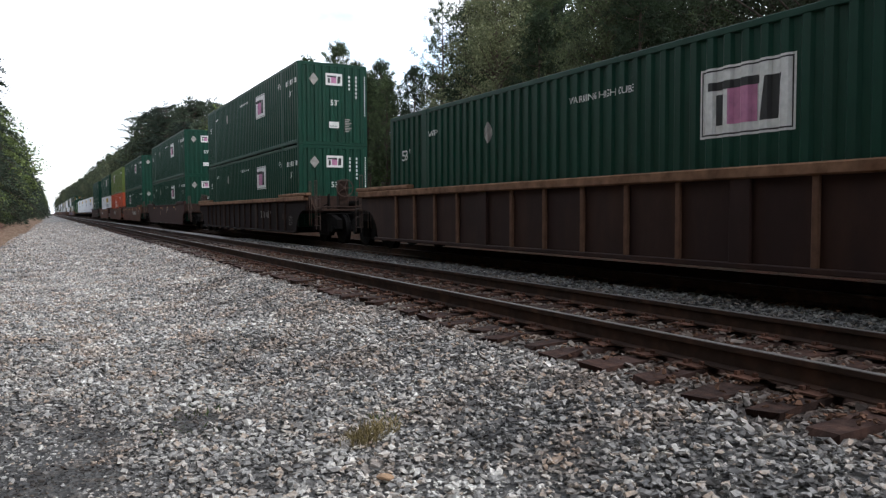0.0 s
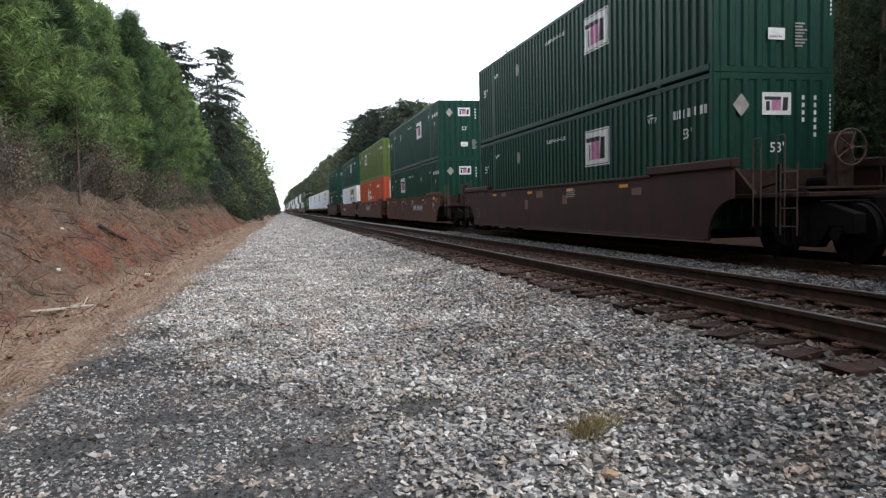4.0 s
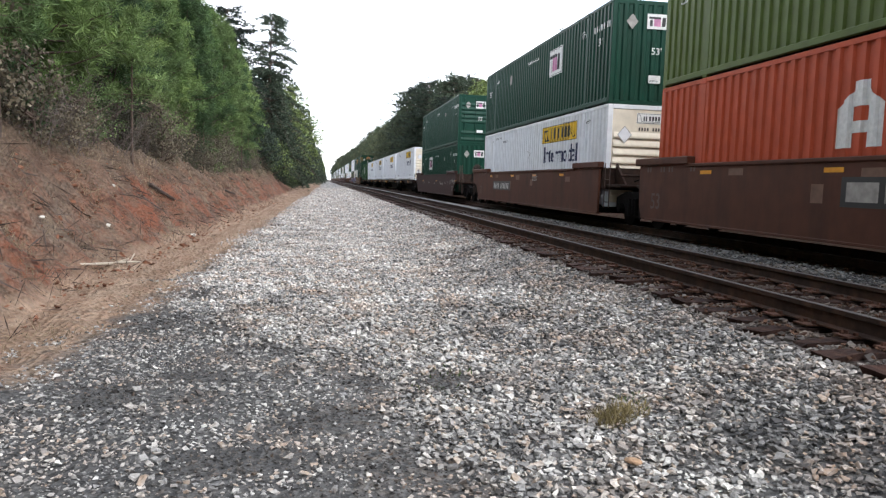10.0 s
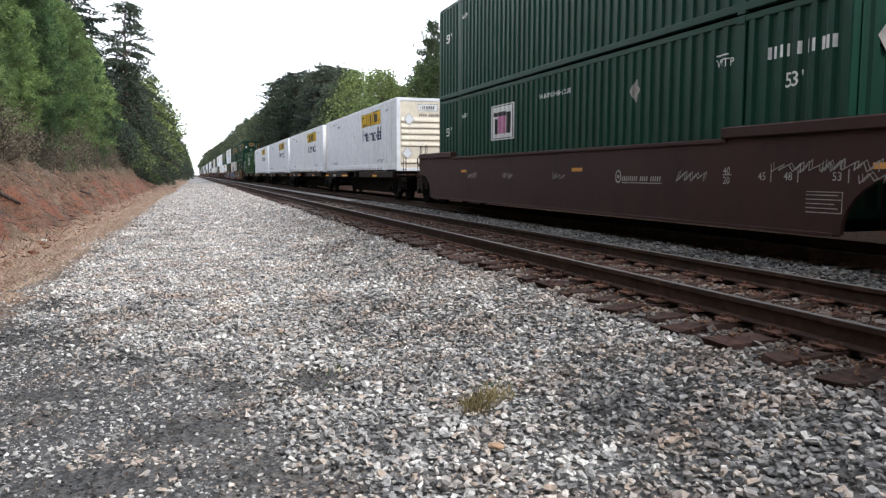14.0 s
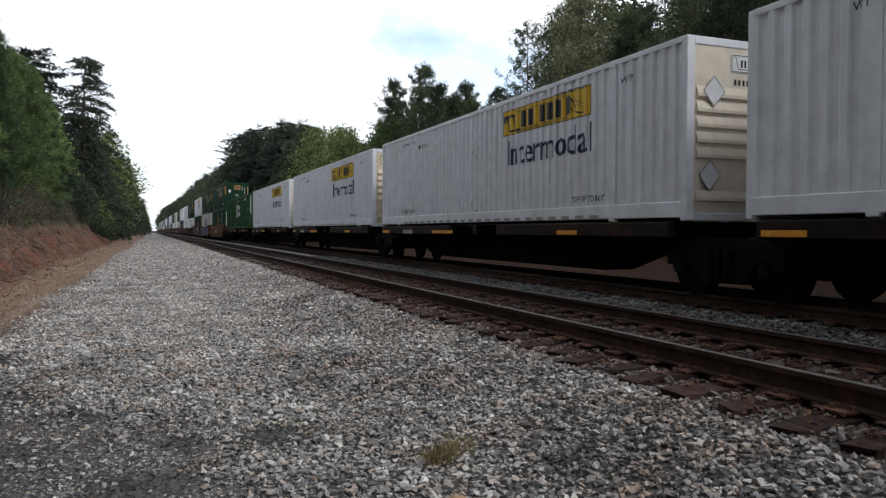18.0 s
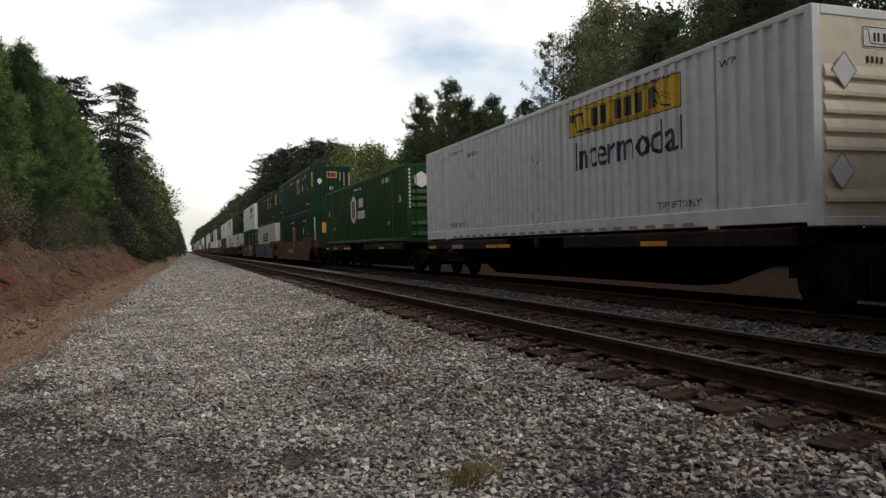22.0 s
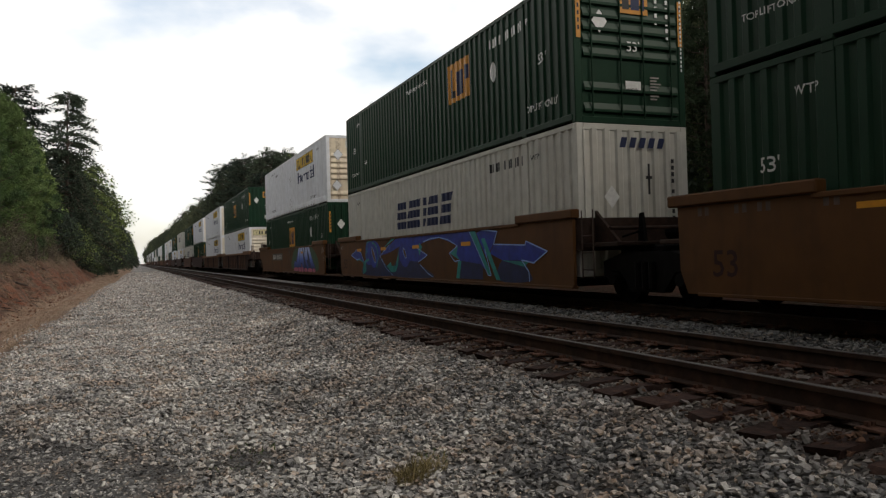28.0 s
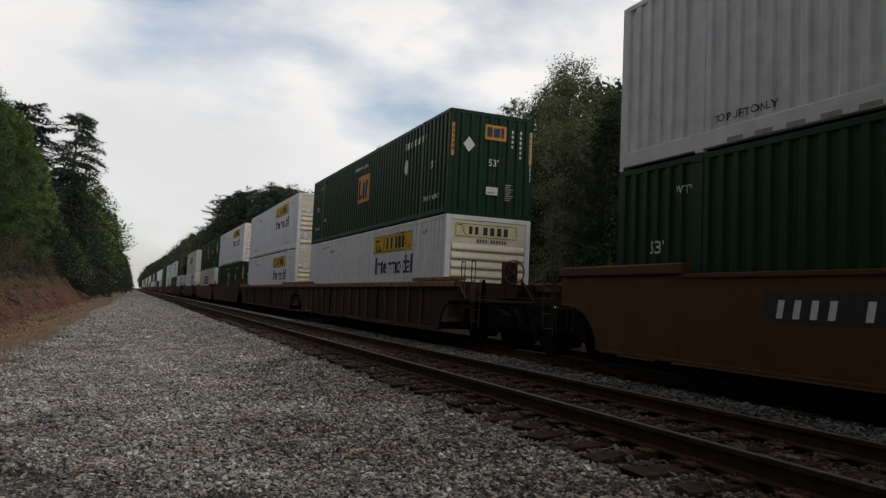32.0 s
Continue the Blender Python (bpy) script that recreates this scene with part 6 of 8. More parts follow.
def spine_car(s, lead="joint", label="", rear_end=False, first=False):
    """One platform of a spine car: a centre beam with saddles at both ends of the container."""
    c = tagged(new("spine_car"), label, "rail car", "cars of the train")
    TRAIN.append((c, s, FAR_TRACK, RAIL_TOP))
    L = LENGTH
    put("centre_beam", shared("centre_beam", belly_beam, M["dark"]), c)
    put("beam_flange", shared("beam_flange", lambda: soft_box(-0.5, 0.2, 1.02, 0.5, L - 0.2, 1.165, 0.01), M["spineiron"]), c)
    for y in (0.3, L - 6.6):
        for side in (-1, 1):
            put("side_sill", shared("spine_sill", lambda: soft_box(-0.06, 0, 0.92, 0.06, 6.3, 1.165, 0.015), M["spineiron"]), c, pose(side * 1.33, y, 0))
    for y in (0.5, 2.2, 5.8, L / 2, L - 5.8, L - 2.2, L - 0.5):
        put("outrigger", shared("outrigger", lambda: soft_box(-1.3, -0.12, 0.93, 1.3, 0.12, 1.168, 0.02), M["spineiron"]), c, pose(0, y, 0))
    for y in (0.25, L - 0.25):
        for x in (-1.1, 1.1):
            put("container_cone", shared("container_cone", lambda: soft_box(-0.1, -0.1, 1.05, 0.1, 0.1, 1.18, 0.02), M["dark"]), c, pose(x, y, 0))
    for y in (15.0, 9.7, 8.9, 3.0):
        ob = put("reflector", shared("spine_refl", lambda: soft_box(-0.006, 0, 0, 0.006, 0.75, 0.085, 0.002), M["reflect"]), c, pose(-1.395, y if y not in (9.7, 8.9) else y + 0.4, 0.945), "amber reflector strip")
    put("size_plate", shared("spine_plate", lambda: soft_box(-0.006, 0, 0, 0.006, 0.9, 0.12, 0.002), M["faded"]), c, pose(-1.395, 12.6, 0.93))
    put("brake_pipe", shared("brake_pipe", lambda: spine_pipe(), M["dark"]), c)
    for y in (5.0, 9.2):
        put("air_tank", shared("air_tank", lambda: cylinder_y(0.19, 1.1), M["dark"]), c, pose(0.7, y, 0.62))
    y = -0.5 if lead == "joint" else -0.2
    if lead == "joint":
        truck(c, -0.55, True)
    else:
        truck(c, 0.9, True)
        put("draft_sill", shared("spine_draft", lambda: soft_box(-0.36, -1.9, 0.62, 0.36, 0.5, 1.0, 0.03), M["spineiron"]), c)
        put("coupler", shared(("coupler", M["dark"].name), coupler, M["dark"]), c, pose(0, -2.0, 0.86))
        put("end_deck", shared("spine_deck", lambda: soft_box(-1.35, -1.6, 1.0, 1.35, -0.2, 1.06, 0.01), M["spineiron"]), c)
        for x in (-1.33, 1.33):
            put("ladder", shared(("ladder", M["spineiron"].name), lambda: ladder(1.25), M["spineiron"]), c, pose(x, -1.5, 0.45))
        put("brake_wheel", shared(("brakewheel", M["dark"].name), brake_wheel, M["dark"]), c, pose(-0.55, -1.3, 1.55), "black spoked hand-brake wheel")
        put("brake_stand", shared("sp_stand", lambda: soft_box(-0.12, -1.25, 1.05, 0.12, -1.05, 1.65, 0.02), M["spineiron"]), c, pose(-0.55, 0, 0))
    if rear_end:
        truck(c, L - 0.9, True)
        put("draft_sill", shared("spine_draft_r", lambda: soft_box(-0.36, L - 0.5, 0.62, 0.36, L + 1.6, 1.0, 0.03), M["spineiron"]), c)
        put("coupler", shared(("coupler", M["dark"].name), coupler, M["dark"]), c, pose(0, L + 1.8, 0.86, 0, 0, 180))
    return c


def belly_beam():
    """The centre beam, deeper between the trucks."""
    bm = bmesh.new()
    plate(bm, [(0.4, 1.02), (0.4, 0.66), (2.3, 0.62), (3.6, 0.22), (LENGTH - 3.6, 0.22), (LENGTH - 2.3, 0.62), (LENGTH - 0.4, 0.66), (LENGTH - 0.4, 1.02)], -0.36, 0.36)
    return bm


def spine_pipe():
    bm = bmesh.new()
    rod(bm, (-0.6, 0.6, 0.66), (-0.6, LENGTH - 0.6, 0.66), 0.03, 6)
    for i in range(9):
        y = 1.2 + i * 1.7
        rod(bm, (-0.6, y, 0.66), (-0.36, y, 0.75), 0.02, 6)
    return bm


LOW, HIGH, SPINE = 0.97, 3.87, 1.68
RUST = "rusty red-brown well car with ribbed sides"
SMOOTH = "brown well car with smooth sheet sides"

well_car(1.4, "rustred", "ribbed", label=RUST + " and tan top chord")
container("tgreen", 1.4, LOW, mark_green)
well_car(25.4, "sootred", "ribbed", label="soot-black ribbed well car with a faded white logo", extra=faded_logo)
container("tgreen", 25.4, LOW, mark_green)
container("tgreen", 25.4, HIGH, mark_green)
well_car(49.4, "maroon", label="dark maroon well car with large faded figures", extra=side_marks)
container("tgreen", 49.4, LOW, mark_green)
container("tgreen", 49.4, HIGH, mark_green)
well_car(73.2, "brown", rear="joint", label=SMOOTH + " and black looping spray outlines", extra=scrawl)
container("tgreen", 73.2, LOW, lambda c: mark_green(c, True))
container("tgreen", 73.2, HIGH, mark_green)
well_car(92.95, "brown", lead="joint", rear="joint", label=SMOOTH + " and a black logo panel", extra=lambda c: (side_marks(c), brand_panel(c)))
container("orange", 92.95, LOW, lambda c: mark_hub(c, True))
container("olive", 92.95, HIGH, lambda c: mark_green(c, True))
well_car(112.5, "brown", lead="joint", rear="single", label=SMOOTH + " and a black number panel", extra=lambda c: (side_marks(c), car_number(c, 12.8, 0.84)))
container("white", 112.5, LOW, mark_white, True)
container("tgreen", 112.5, HIGH, mark_green)
well_car(136.4, "maroon", label="dark maroon well car with faded stencils", extra=stencil_row)
container("tgreen", 136.4, LOW, lambda c: mark_green(c, True))
container("tgreen", 136.4, HIGH, lambda c: mark_green(c, True, False), True)
for i, s in enumerate((157.95, 175.35, 192.75, 210.35)):
    spine_car(s, "single" if i == 0 else "joint", "dark brown spine car with amber reflectors")
    container("white", s, SPINE, lambda c: mark_white(c, (6.34, 6.48, 6.56, 6.46)[i], i == 2, i == 2), True, note=(", clean", ", dusty", ", rust-streaked end", ", weathered")[i])
spine_car(228.9, "joint", "dark brown spine car at the end of its set", rear_end=True)
container("hgreen", 228.9, SPINE, mark_hub, True)
OCHRE = "ochre-brown well car with smooth sides"
well_car(250.25, "ochre", rear="joint", label=OCHRE + " and a black number panel", extra=lambda c: (side_marks(c, "maroon"), car_number(c, 9.4, 0.75)))
container("egreen", 250.25, LOW, lambda c: mark_emp(c, big=True))
container("egreen", 250.25, HIGH, lambda c: mark_emp(c, panel_y=6.0))
well_car(269.9, "ochre", lead="joint", rear="joint", label=OCHRE + " under blue and teal spray paint", extra=graffiti_blue)
container("cream", 269.9, LOW, mark_swift)
container("egreen", 269.9, HIGH, lambda c: mark_emp(c, panel_y=6.0), True)
well_car(289.4, "ochre", lead="joint", rear="single", label=OCHRE + " and pale blue spray paint", extra=graffiti_fan)
container("egreen", 289.4, LOW, mark_emp)
container("white", 289.4, HIGH, lambda c: mark_white(c, 6.3, True), True, note=" and rusty end")
well_car(313.2, "rustred", "ribbed", rear="joint", label=RUST + ", dark with grime")
container("white", 313.2, LOW, lambda c: mark_white(c, 6.3, False, True), True)
container("egreen", 313.2, HIGH, lambda c: mark_emp(c, panel_y=8.7))
well_car(332.8, "rustred", "ribbed", lead="joint", rear="joint", label=RUST + ", dark with grime")
container("white", 332.8, LOW, mark_white, True)
container("white", 332.8, HIGH, mark_white, True)
# the rest of the train, far down the line
rest = random.Random(11)
s = 352.4
PLAN = [("egreen", "white"), ("cream", "egreen"), ("white", "cream"), ("white", "egreen"), ("egreen", "white"), ("white", "white"), ("egreen", "egreen"), ("cream", "white")]
for i in range(22):
    low, high = PLAN[i % 8]
    well_car(s, rest.choice(("ochre", "maroon", "brown")), lead="single", label=SMOOTH, far=i > 5, roll=False)
    for colour, z in ((low, LOW), (high, HIGH)):
        mk = {"egreen": lambda c: mark_emp(c), "white": lambda c: mark_white(c), "cream": lambda c: mark_swift(c)}[colour] if i < 6 else None
        container(colour, s, z, mk, colour == "white", far=i > 5)
    s += 23.8 if i % 3 else 19.6

# ---- trees and brush ----
def leaf_material(name, a, b, amount=0.35):
    m = bpy.data.materials.new(name)
    m.use_nodes = True
    n, l = m.node_tree.nodes, m.node_tree.links
    p = n["Principled BSDF"]
    p.inputs["Roughness"].default_value = 0.7
    p.inputs["Specular IOR Level"].default_value = 0.25
    co = n.new("ShaderNodeTexCoord")
    ns = n.new("ShaderNodeTexNoise")
    ns.inputs["Scale"].default_value, ns.inputs["Detail"].default_value = 0.9, 4
    info = n.new("ShaderNodeObjectInfo")
    isl = n.new("ShaderNodeNewGeometry")
    add = n.new("ShaderNodeMath")
    add.operation = "ADD"
    r = n.new("ShaderNodeMapRange")
    r.inputs[1].default_value, r.inputs[2].default_value = 0.65, 1.35
    mx = n.new("ShaderNodeMix")
    mx.data_type = "RGBA"
    mx.inputs["A"].default_value, mx.inputs["B"].default_value = (*a, 1), (*b, 1)
    hs = n.new("ShaderNodeHueSaturation")
    v = n.new("ShaderNodeMapRange")
    v.inputs[3].default_value, v.inputs[4].default_value = 1 - amount, 1 + amount
    tr = n.new("ShaderNodeBsdfTranslucent")
    ms = n.new("ShaderNodeMixShader")
    ms.inputs[0].default_value = 0.22
    out = n["Material Output"]
    l.new(co.outputs["Object"], ns.inputs["Vector"])
    l.new(ns.outputs["Fac"], add.inputs[0])
    l.new(info.outputs["Random"], add.inputs[1])
    l.new(add.outputs[0], r.inputs[0])
    l.new(r.outputs[0], mx.inputs["Factor"])
    l.new(isl.outputs["Random Per Island"], v.inputs[0])
    clump = n.new("ShaderNodeTexNoise")
    clump.inputs["Scale"].default_value, clump.inputs["Detail"].default_value = 2.0, 3
    cr = n.new("ShaderNodeMapRange")
    cr.inputs[1].default_value, cr.inputs[2].default_value, cr.inputs[3].default_value, cr.inputs[4].default_value = 0.36, 0.64, 0.62, 1.38
    orr = n.new("ShaderNodeMapRange")
    orr.inputs[3].default_value, orr.inputs[4].default_value = 0.72, 1.22
    m1, m2 = n.new("ShaderNodeMath"), n.new("ShaderNodeMath")
    m1.operation = m2.operation = "MULTIPLY"
    l.new(co.outputs["Object"], clump.inputs["Vector"])
    l.new(clump.outputs["Fac"], cr.inputs[0])
    l.new(info.outputs["Random"], orr.inputs[0])
    l.new(v.outputs[0], m1.inputs[0])
    l.new(cr.outputs[0], m1.inputs[1])
    l.new(m1.outputs[0], m2.inputs[0])
    l.new(orr.outputs[0], m2.inputs[1])
    l.new(m2.outputs[0], hs.inputs["Value"])
    l.new(mx.outputs["Result"], hs.inputs["Color"])
    l.new(hs.outputs[0], p.inputs["Base Color"])
    l.new(hs.outputs[0], tr.inputs["Color"])
    l.new(p.outputs[0], ms.inputs[1])
    l.new(tr.outputs[0], ms.inputs[2])
    l.new(ms.outputs[0], out.inputs["Surface"])
    return m


M["needle"] = leaf_material("pine_needles", (0.058, 0.105, 0.042), (0.125, 0.178, 0.064))
M["bright"] = leaf_material("young_pine_needles", (0.098, 0.165, 0.052), (0.180, 0.245, 0.078))
M["fir"] = leaf_material("dark_fir_needles", (0.030, 0.046, 0.034), (0.056, 0.074, 0.048))
M["leaf"] = leaf_material("broad_leaves", (0.062, 0.100, 0.034), (0.125, 0.160, 0.055))
M["autumn"] = leaf_material("turning_leaves", (0.105, 0.130, 0.062), (0.175, 0.185, 0.098))
M["olive_leaf"] = leaf_material("olive_green_leaves", (0.044, 0.058, 0.029), (0.086, 0.090, 0.042))
M["dusk"] = leaf_material("grey_green_leaves", (0.046, 0.062, 0.036), (0.080, 0.090, 0.048))
M["twig"] = material("grey_brown_twigs", (0.120, 0.096, 0.085), 0.9, grain=0.3, scale=4, per_object=0.35)
M["bark"] = material("pine_bark", (0.085, 0.058, 0.045), 0.95, grain=0.4, scale=7, stain=(0.15, 0.11, 0.09), stain_amount=0.6, stain_scale=3, bump=0.6, bump_scale=14)
M["pinegreen"] = leaf_material("dark_pine_needles", (0.040, 0.064, 0.032), (0.080, 0.106, 0.048))
M["scrub"] = leaf_material("brown_scrub_leaves", (0.072, 0.066, 0.046), (0.135, 0.115, 0.080))
M["straw"] = leaf_material("straw_grass", (0.36, 0.29, 0.14), (0.52, 0.43, 0.24))


def unit(v):
    return v / np.maximum(1e-9, np.linalg.norm(v, axis=-1, keepdims=True))


def blades(rng, roots, ways, length, width, spread):
    """Narrow leaves: one from each root, roughly along its way."""
    n = len(roots)
    d = unit(ways + spread * rng.normal(size=(n, 3)))
    w = unit(np.cross(d, rng.normal(size=(n, 3))))
    ln = length * rng.uniform(0.6, 1.25, (n, 1))
    a, tip = roots, roots + d * ln
    mid = roots + d * ln * 0.5
    verts = np.stack([a, mid + w * width, tip, mid - w * width], 1).reshape(-1, 3)
    return verts, np.arange(n * 4).reshape(-1, 4)


def limbs_mesh(name, segs, mat):
    """Tapered five-sided limbs from (a, b, ra, rb)."""
    vs, fs = [], []
    for a, b, ra, rb in segs:
        a, b = np.asarray(a, float), np.asarray(b, float)
        d = unit(b - a)
        u = unit(np.cross(d, (0.3, 0.9, 0.2)))
        v = np.cross(d, u)
        k = len(vs)
        for c, r in ((a, ra), (b, rb)):
            for i in range(5):
                t = 2 * math.pi * i / 5
                vs.append(c + r * (u * math.cos(t) + v * math.sin(t)))
        for i in range(5):
            j = (i + 1) % 5
            fs.append((k + i, k + j, k + 5 + j, k + 5 + i))
    return mesh_of(name, vs, fs, mat, True)


def conifer(seed, tall, wide, low, levels, per, tufts, blade, mat, droop=0.15, flat=1.0, thick=0.016, ragged=0.25, lean=0.0, spread=0.75, leaves=8, fat=0.11, shape=0.85, fuzz=0.05):
    """Meshes of one conifer: whorls of branches with tufts of needles."""
    rng = np.random.default_rng(seed)
    segs = [((0, 0, -0.4), (lean * 0.5, 0, tall * 0.5), tall * thick, tall * thick * 0.62), ((lean * 0.5, 0, tall * 0.5), (lean, 0, tall), tall * thick * 0.62, 0.02)]
    roots, ways = [], []
    for i in range(levels):
        f = (i + rng.uniform(0.1, 0.9)) / levels
        z = tall * (low + (1 - low) * f)
        reach = wide * ((1 - f) ** shape * 0.95 + 0.06) * (0.45 + 0.55 * min(1, (f + 0.08) * 5))
        for k in range(per):
            az = rng.uniform(0, 2 * math.pi)
            r = reach * rng.uniform(1 - ragged, 1 + ragged)
            rise = (0.35 - droop * 3 * (1 - f)) * r * rng.uniform(0.6, 1.3)
            a = np.array([lean * z / tall, 0, z])
            b = a + np.array([r * math.cos(az), r * math.sin(az), rise])
            segs.append((a, b, 0.007 + 0.007 * r, 0.004))
            for t in np.linspace(0.32, 1.0, tufts):
                c = a + (b - a) * t + rng.normal(size=3) * np.array([0.16, 0.16, 0.07 * flat]) * r * 0.5
                for _ in range(leaves):
                    roots.append(c + rng.normal(size=3) * fuzz)
                    ways.append((b - a) / r * 0.5 + np.array([0, 0, 0.35 * flat]))
    roots, ways = np.array(roots), np.array(ways)
    ways[:, 2] *= flat
    v, f = blades(rng, roots, ways, blade, blade * fat, spread)
    return limbs_mesh("trunk", segs, M["bark"]), mesh_of("crown", v, f, mat)


def brush_pine(seed, tall, wide, low, limbs, tufts, mat, shape=0.7, needles=40, thick=0.013, rise=0.45, needle=0.24, sparse=0.0, fat=0.075):
    """Meshes of one pine: limbs that turn up at the end, set with upright bottle-brush shoots."""
    rng = np.random.default_rng(seed)
    segs = [((0, 0, -0.4), (0.1, 0, tall * 0.5), tall * thick, tall * thick * 0.6), ((0.1, 0, tall * 0.5), (0, 0, tall * 0.98), tall * thick * 0.6, 0.025)]
    roots, ways = [], []

    def shoot(c, axis, ln):
        t = rng.uniform(0, 1, (needles, 1))
        ring_ = unit(np.cross(axis, rng.normal(size=(needles, 3))))
        roots.append(c + axis * ln * t)
        ways.append(axis * 0.55 + ring_ * 0.9)
    for k in range(limbs):
        f = (k + rng.uniform(0, 1)) / limbs
        z = tall * (low + (0.97 - low) * f)
        reach = wide * ((1 - f) ** shape * 0.9 + 0.10) * (0.55 + 0.45 * min(1, f * 5)) * rng.uniform(0.55, 1.15)
        az = k * 2.4 + rng.normal() * 0.4
        out = np.array([math.cos(az), math.sin(az), 0])
        lift = rise * rng.uniform(0.5, 1.3) * reach
        at = lambda t: np.array([0.05, 0, z]) + out * reach * t + np.array([0, 0, lift * t * t])
        segs.append((at(0), at(0.55), 0.014 + 0.012 * reach, 0.010 + 0.006 * reach))
        segs.append((at(0.55), at(1), 0.010 + 0.006 * reach, 0.006))
        for t in np.linspace(0.30 + sparse, 1.0, tufts):
            side = np.array([-out[1], out[0], 0]) * rng.normal() * 0.30 * reach * (1.1 - 0.5 * t)
            c = at(t) + side + np.array([0, 0, rng.normal() * 0.10])
            for _ in range(2):
                axis = unit(np.array([0, 0, 0.8]) + out * rng.uniform(0, 0.9) + rng.normal(size=3) * 0.40)
                shoot(c + rng.normal(size=3) * 0.12, axis, rng.uniform(0.30, 0.60))
    for k in range(5):
        a = k * 1.257
        shoot(np.array([0.18 * math.cos(a), 0.18 * math.sin(a), tall * 0.93]) * (1, 1, 1), unit(np.array([0.25 * math.cos(a), 0.25 * math.sin(a), 1.0])), 0.6)
    shoot(np.array([0, 0, tall * 0.95]), np.array([0, 0, 1.0]), 1.0)
    roots, ways = np.concatenate(roots), np.concatenate(ways)
    v, f = blades(rng, roots, ways, needle, needle * fat, 0.25)
    return limbs_mesh("trunk", segs, M["bark"]), mesh_of("crown", v, f, mat)


def fir(seed, tall, wide, low, levels, per, mat, shape=0.85, sag=0.16, lean=0.0):
    """Meshes of one layered fir: long sagging branches with flat sprays of twigs."""
    rng = np.random.default_rng(seed)
    segs = [((0, 0, -0.4), (lean * 0.5, 0, tall * 0.5), tall * 0.015, tall * 0.010), ((lean * 0.5, 0, tall * 0.5), (lean, 0, tall), tall * 0.010, 0.02)]
    roots, ways = [], []
    for i in range(levels):
        f = min(0.975, (i + rng.uniform(-0.6, 1.2)) / levels + 0.01)
        z = tall * (low + (1 - low) * f)
        full = wide * ((1 - max(0.0, f)) ** shape * 0.84 + 0.16)
        for k in range(per):
            f = min(0.98, max(0.0, f + rng.uniform(-0.5, 0.5) * 1.6 / levels))
            z = tall * (low + (1 - low) * f)
            full = wide * ((1 - f) ** shape * 0.84 + 0.16)
            az = rng.uniform(0, 2 * math.pi)
            r = full * rng.uniform(0.55, 1.12)
            out = np.array([math.cos(az), math.sin(az), 0])
            side = np.array([-out[1], out[0], 0])
            rise, drop = rng.uniform(-0.10, 0.42) * (0.5 + f), sag * rng.uniform(0.7, 1.5) * (1.2 - 0.6 * f)
            at = lambda t: np.array([lean * z / tall, 0, z]) + out * r * t + np.array([0, 0, r * (rise * t - drop * t * t * 1.6)])
            for t in (0.0, 0.35, 0.7):
                segs.append((at(t), at(min(1, t + 0.35)), (0.015 + 0.011 * r) * (1 - t), (0.015 + 0.011 * r) * max(0.12, 0.65 - t)))
            n = max(6, int(r * 4.2))
            for t in np.linspace(0.16, 1.0, n):
                c = at(t)
                for sgn in (-1, 1):
                    tw = (0.22 + 0.17 * r * (1 - t)) * rng.uniform(0.6, 1.2)
                    d = out * 0.75 + side * sgn * rng.uniform(0.4, 1.0) + np.array([0, 0, rng.uniform(-0.55, 0.25)])
                    m = 4 + int(tw * 6)
                    for q in np.linspace(0.1, 1.0, m):
                        roots.append(c + d * tw * q + rng.normal(size=3) * 0.03)
                        ways.append(d)
    roots, ways = np.array(roots), np.array(ways)
    v, f = blades(rng, roots, ways, 0.30, 0.045, 0.45)
    return limbs_mesh("trunk", segs, M["bark"]), mesh_of("crown", v, f, mat)


def broadleaf(seed, tall, wide, low, clumps, leaves, size, mat, airy=0.30, lobes=0.1):
    """Meshes of one broad-leaved tree: forked limbs and clumps of leaves."""
    rng = np.random.default_rng(seed)
    segs = [((0, 0, -0.4), (0.1, 0.1, tall * 0.35), tall * 0.017, tall * 0.012)]
    top = np.array([0.1, 0.1, tall * 0.35])
    roots = []
    segs.append((top, (0.0, 0.2, tall * 0.9), tall * 0.012, 0.02))
    for i in range(clumps):
        f = rng.uniform(0, 1) ** 0.8
        z = tall * (low + (1 - low) * f)
        reach = wide * math.sin(math.pi * min(0.97, 0.22 + 0.74 * f)) ** 0.8 * rng.uniform(0.35, 1.08)
        az = rng.uniform(0, 2 * math.pi)
        reach *= 1 + lobes * math.sin(3 * az + 7 * f + seed)
        z += lobes * 2.2 * math.sin(2 * az + seed) * f
        c = np.array([reach * math.cos(az), reach * math.sin(az), z])
        if i % 3 == 0:
            a = np.array([0.05, 0.1, max(tall * low * 0.8, z - reach * 0.7)])
            segs.append((a, c, 0.03 + 0.012 * reach, 0.008))
        roots.append(c + rng.normal(size=(leaves, 3)) * airy * np.array([1, 1, 0.7]))
    roots = np.concatenate(roots)
    v, f = blades(rng, roots, rng.normal(size=roots.shape), size, size * 0.36, 0.6)
    return limbs_mesh("trunk", segs, M["bark"]), mesh_of("crown", v, f, mat)


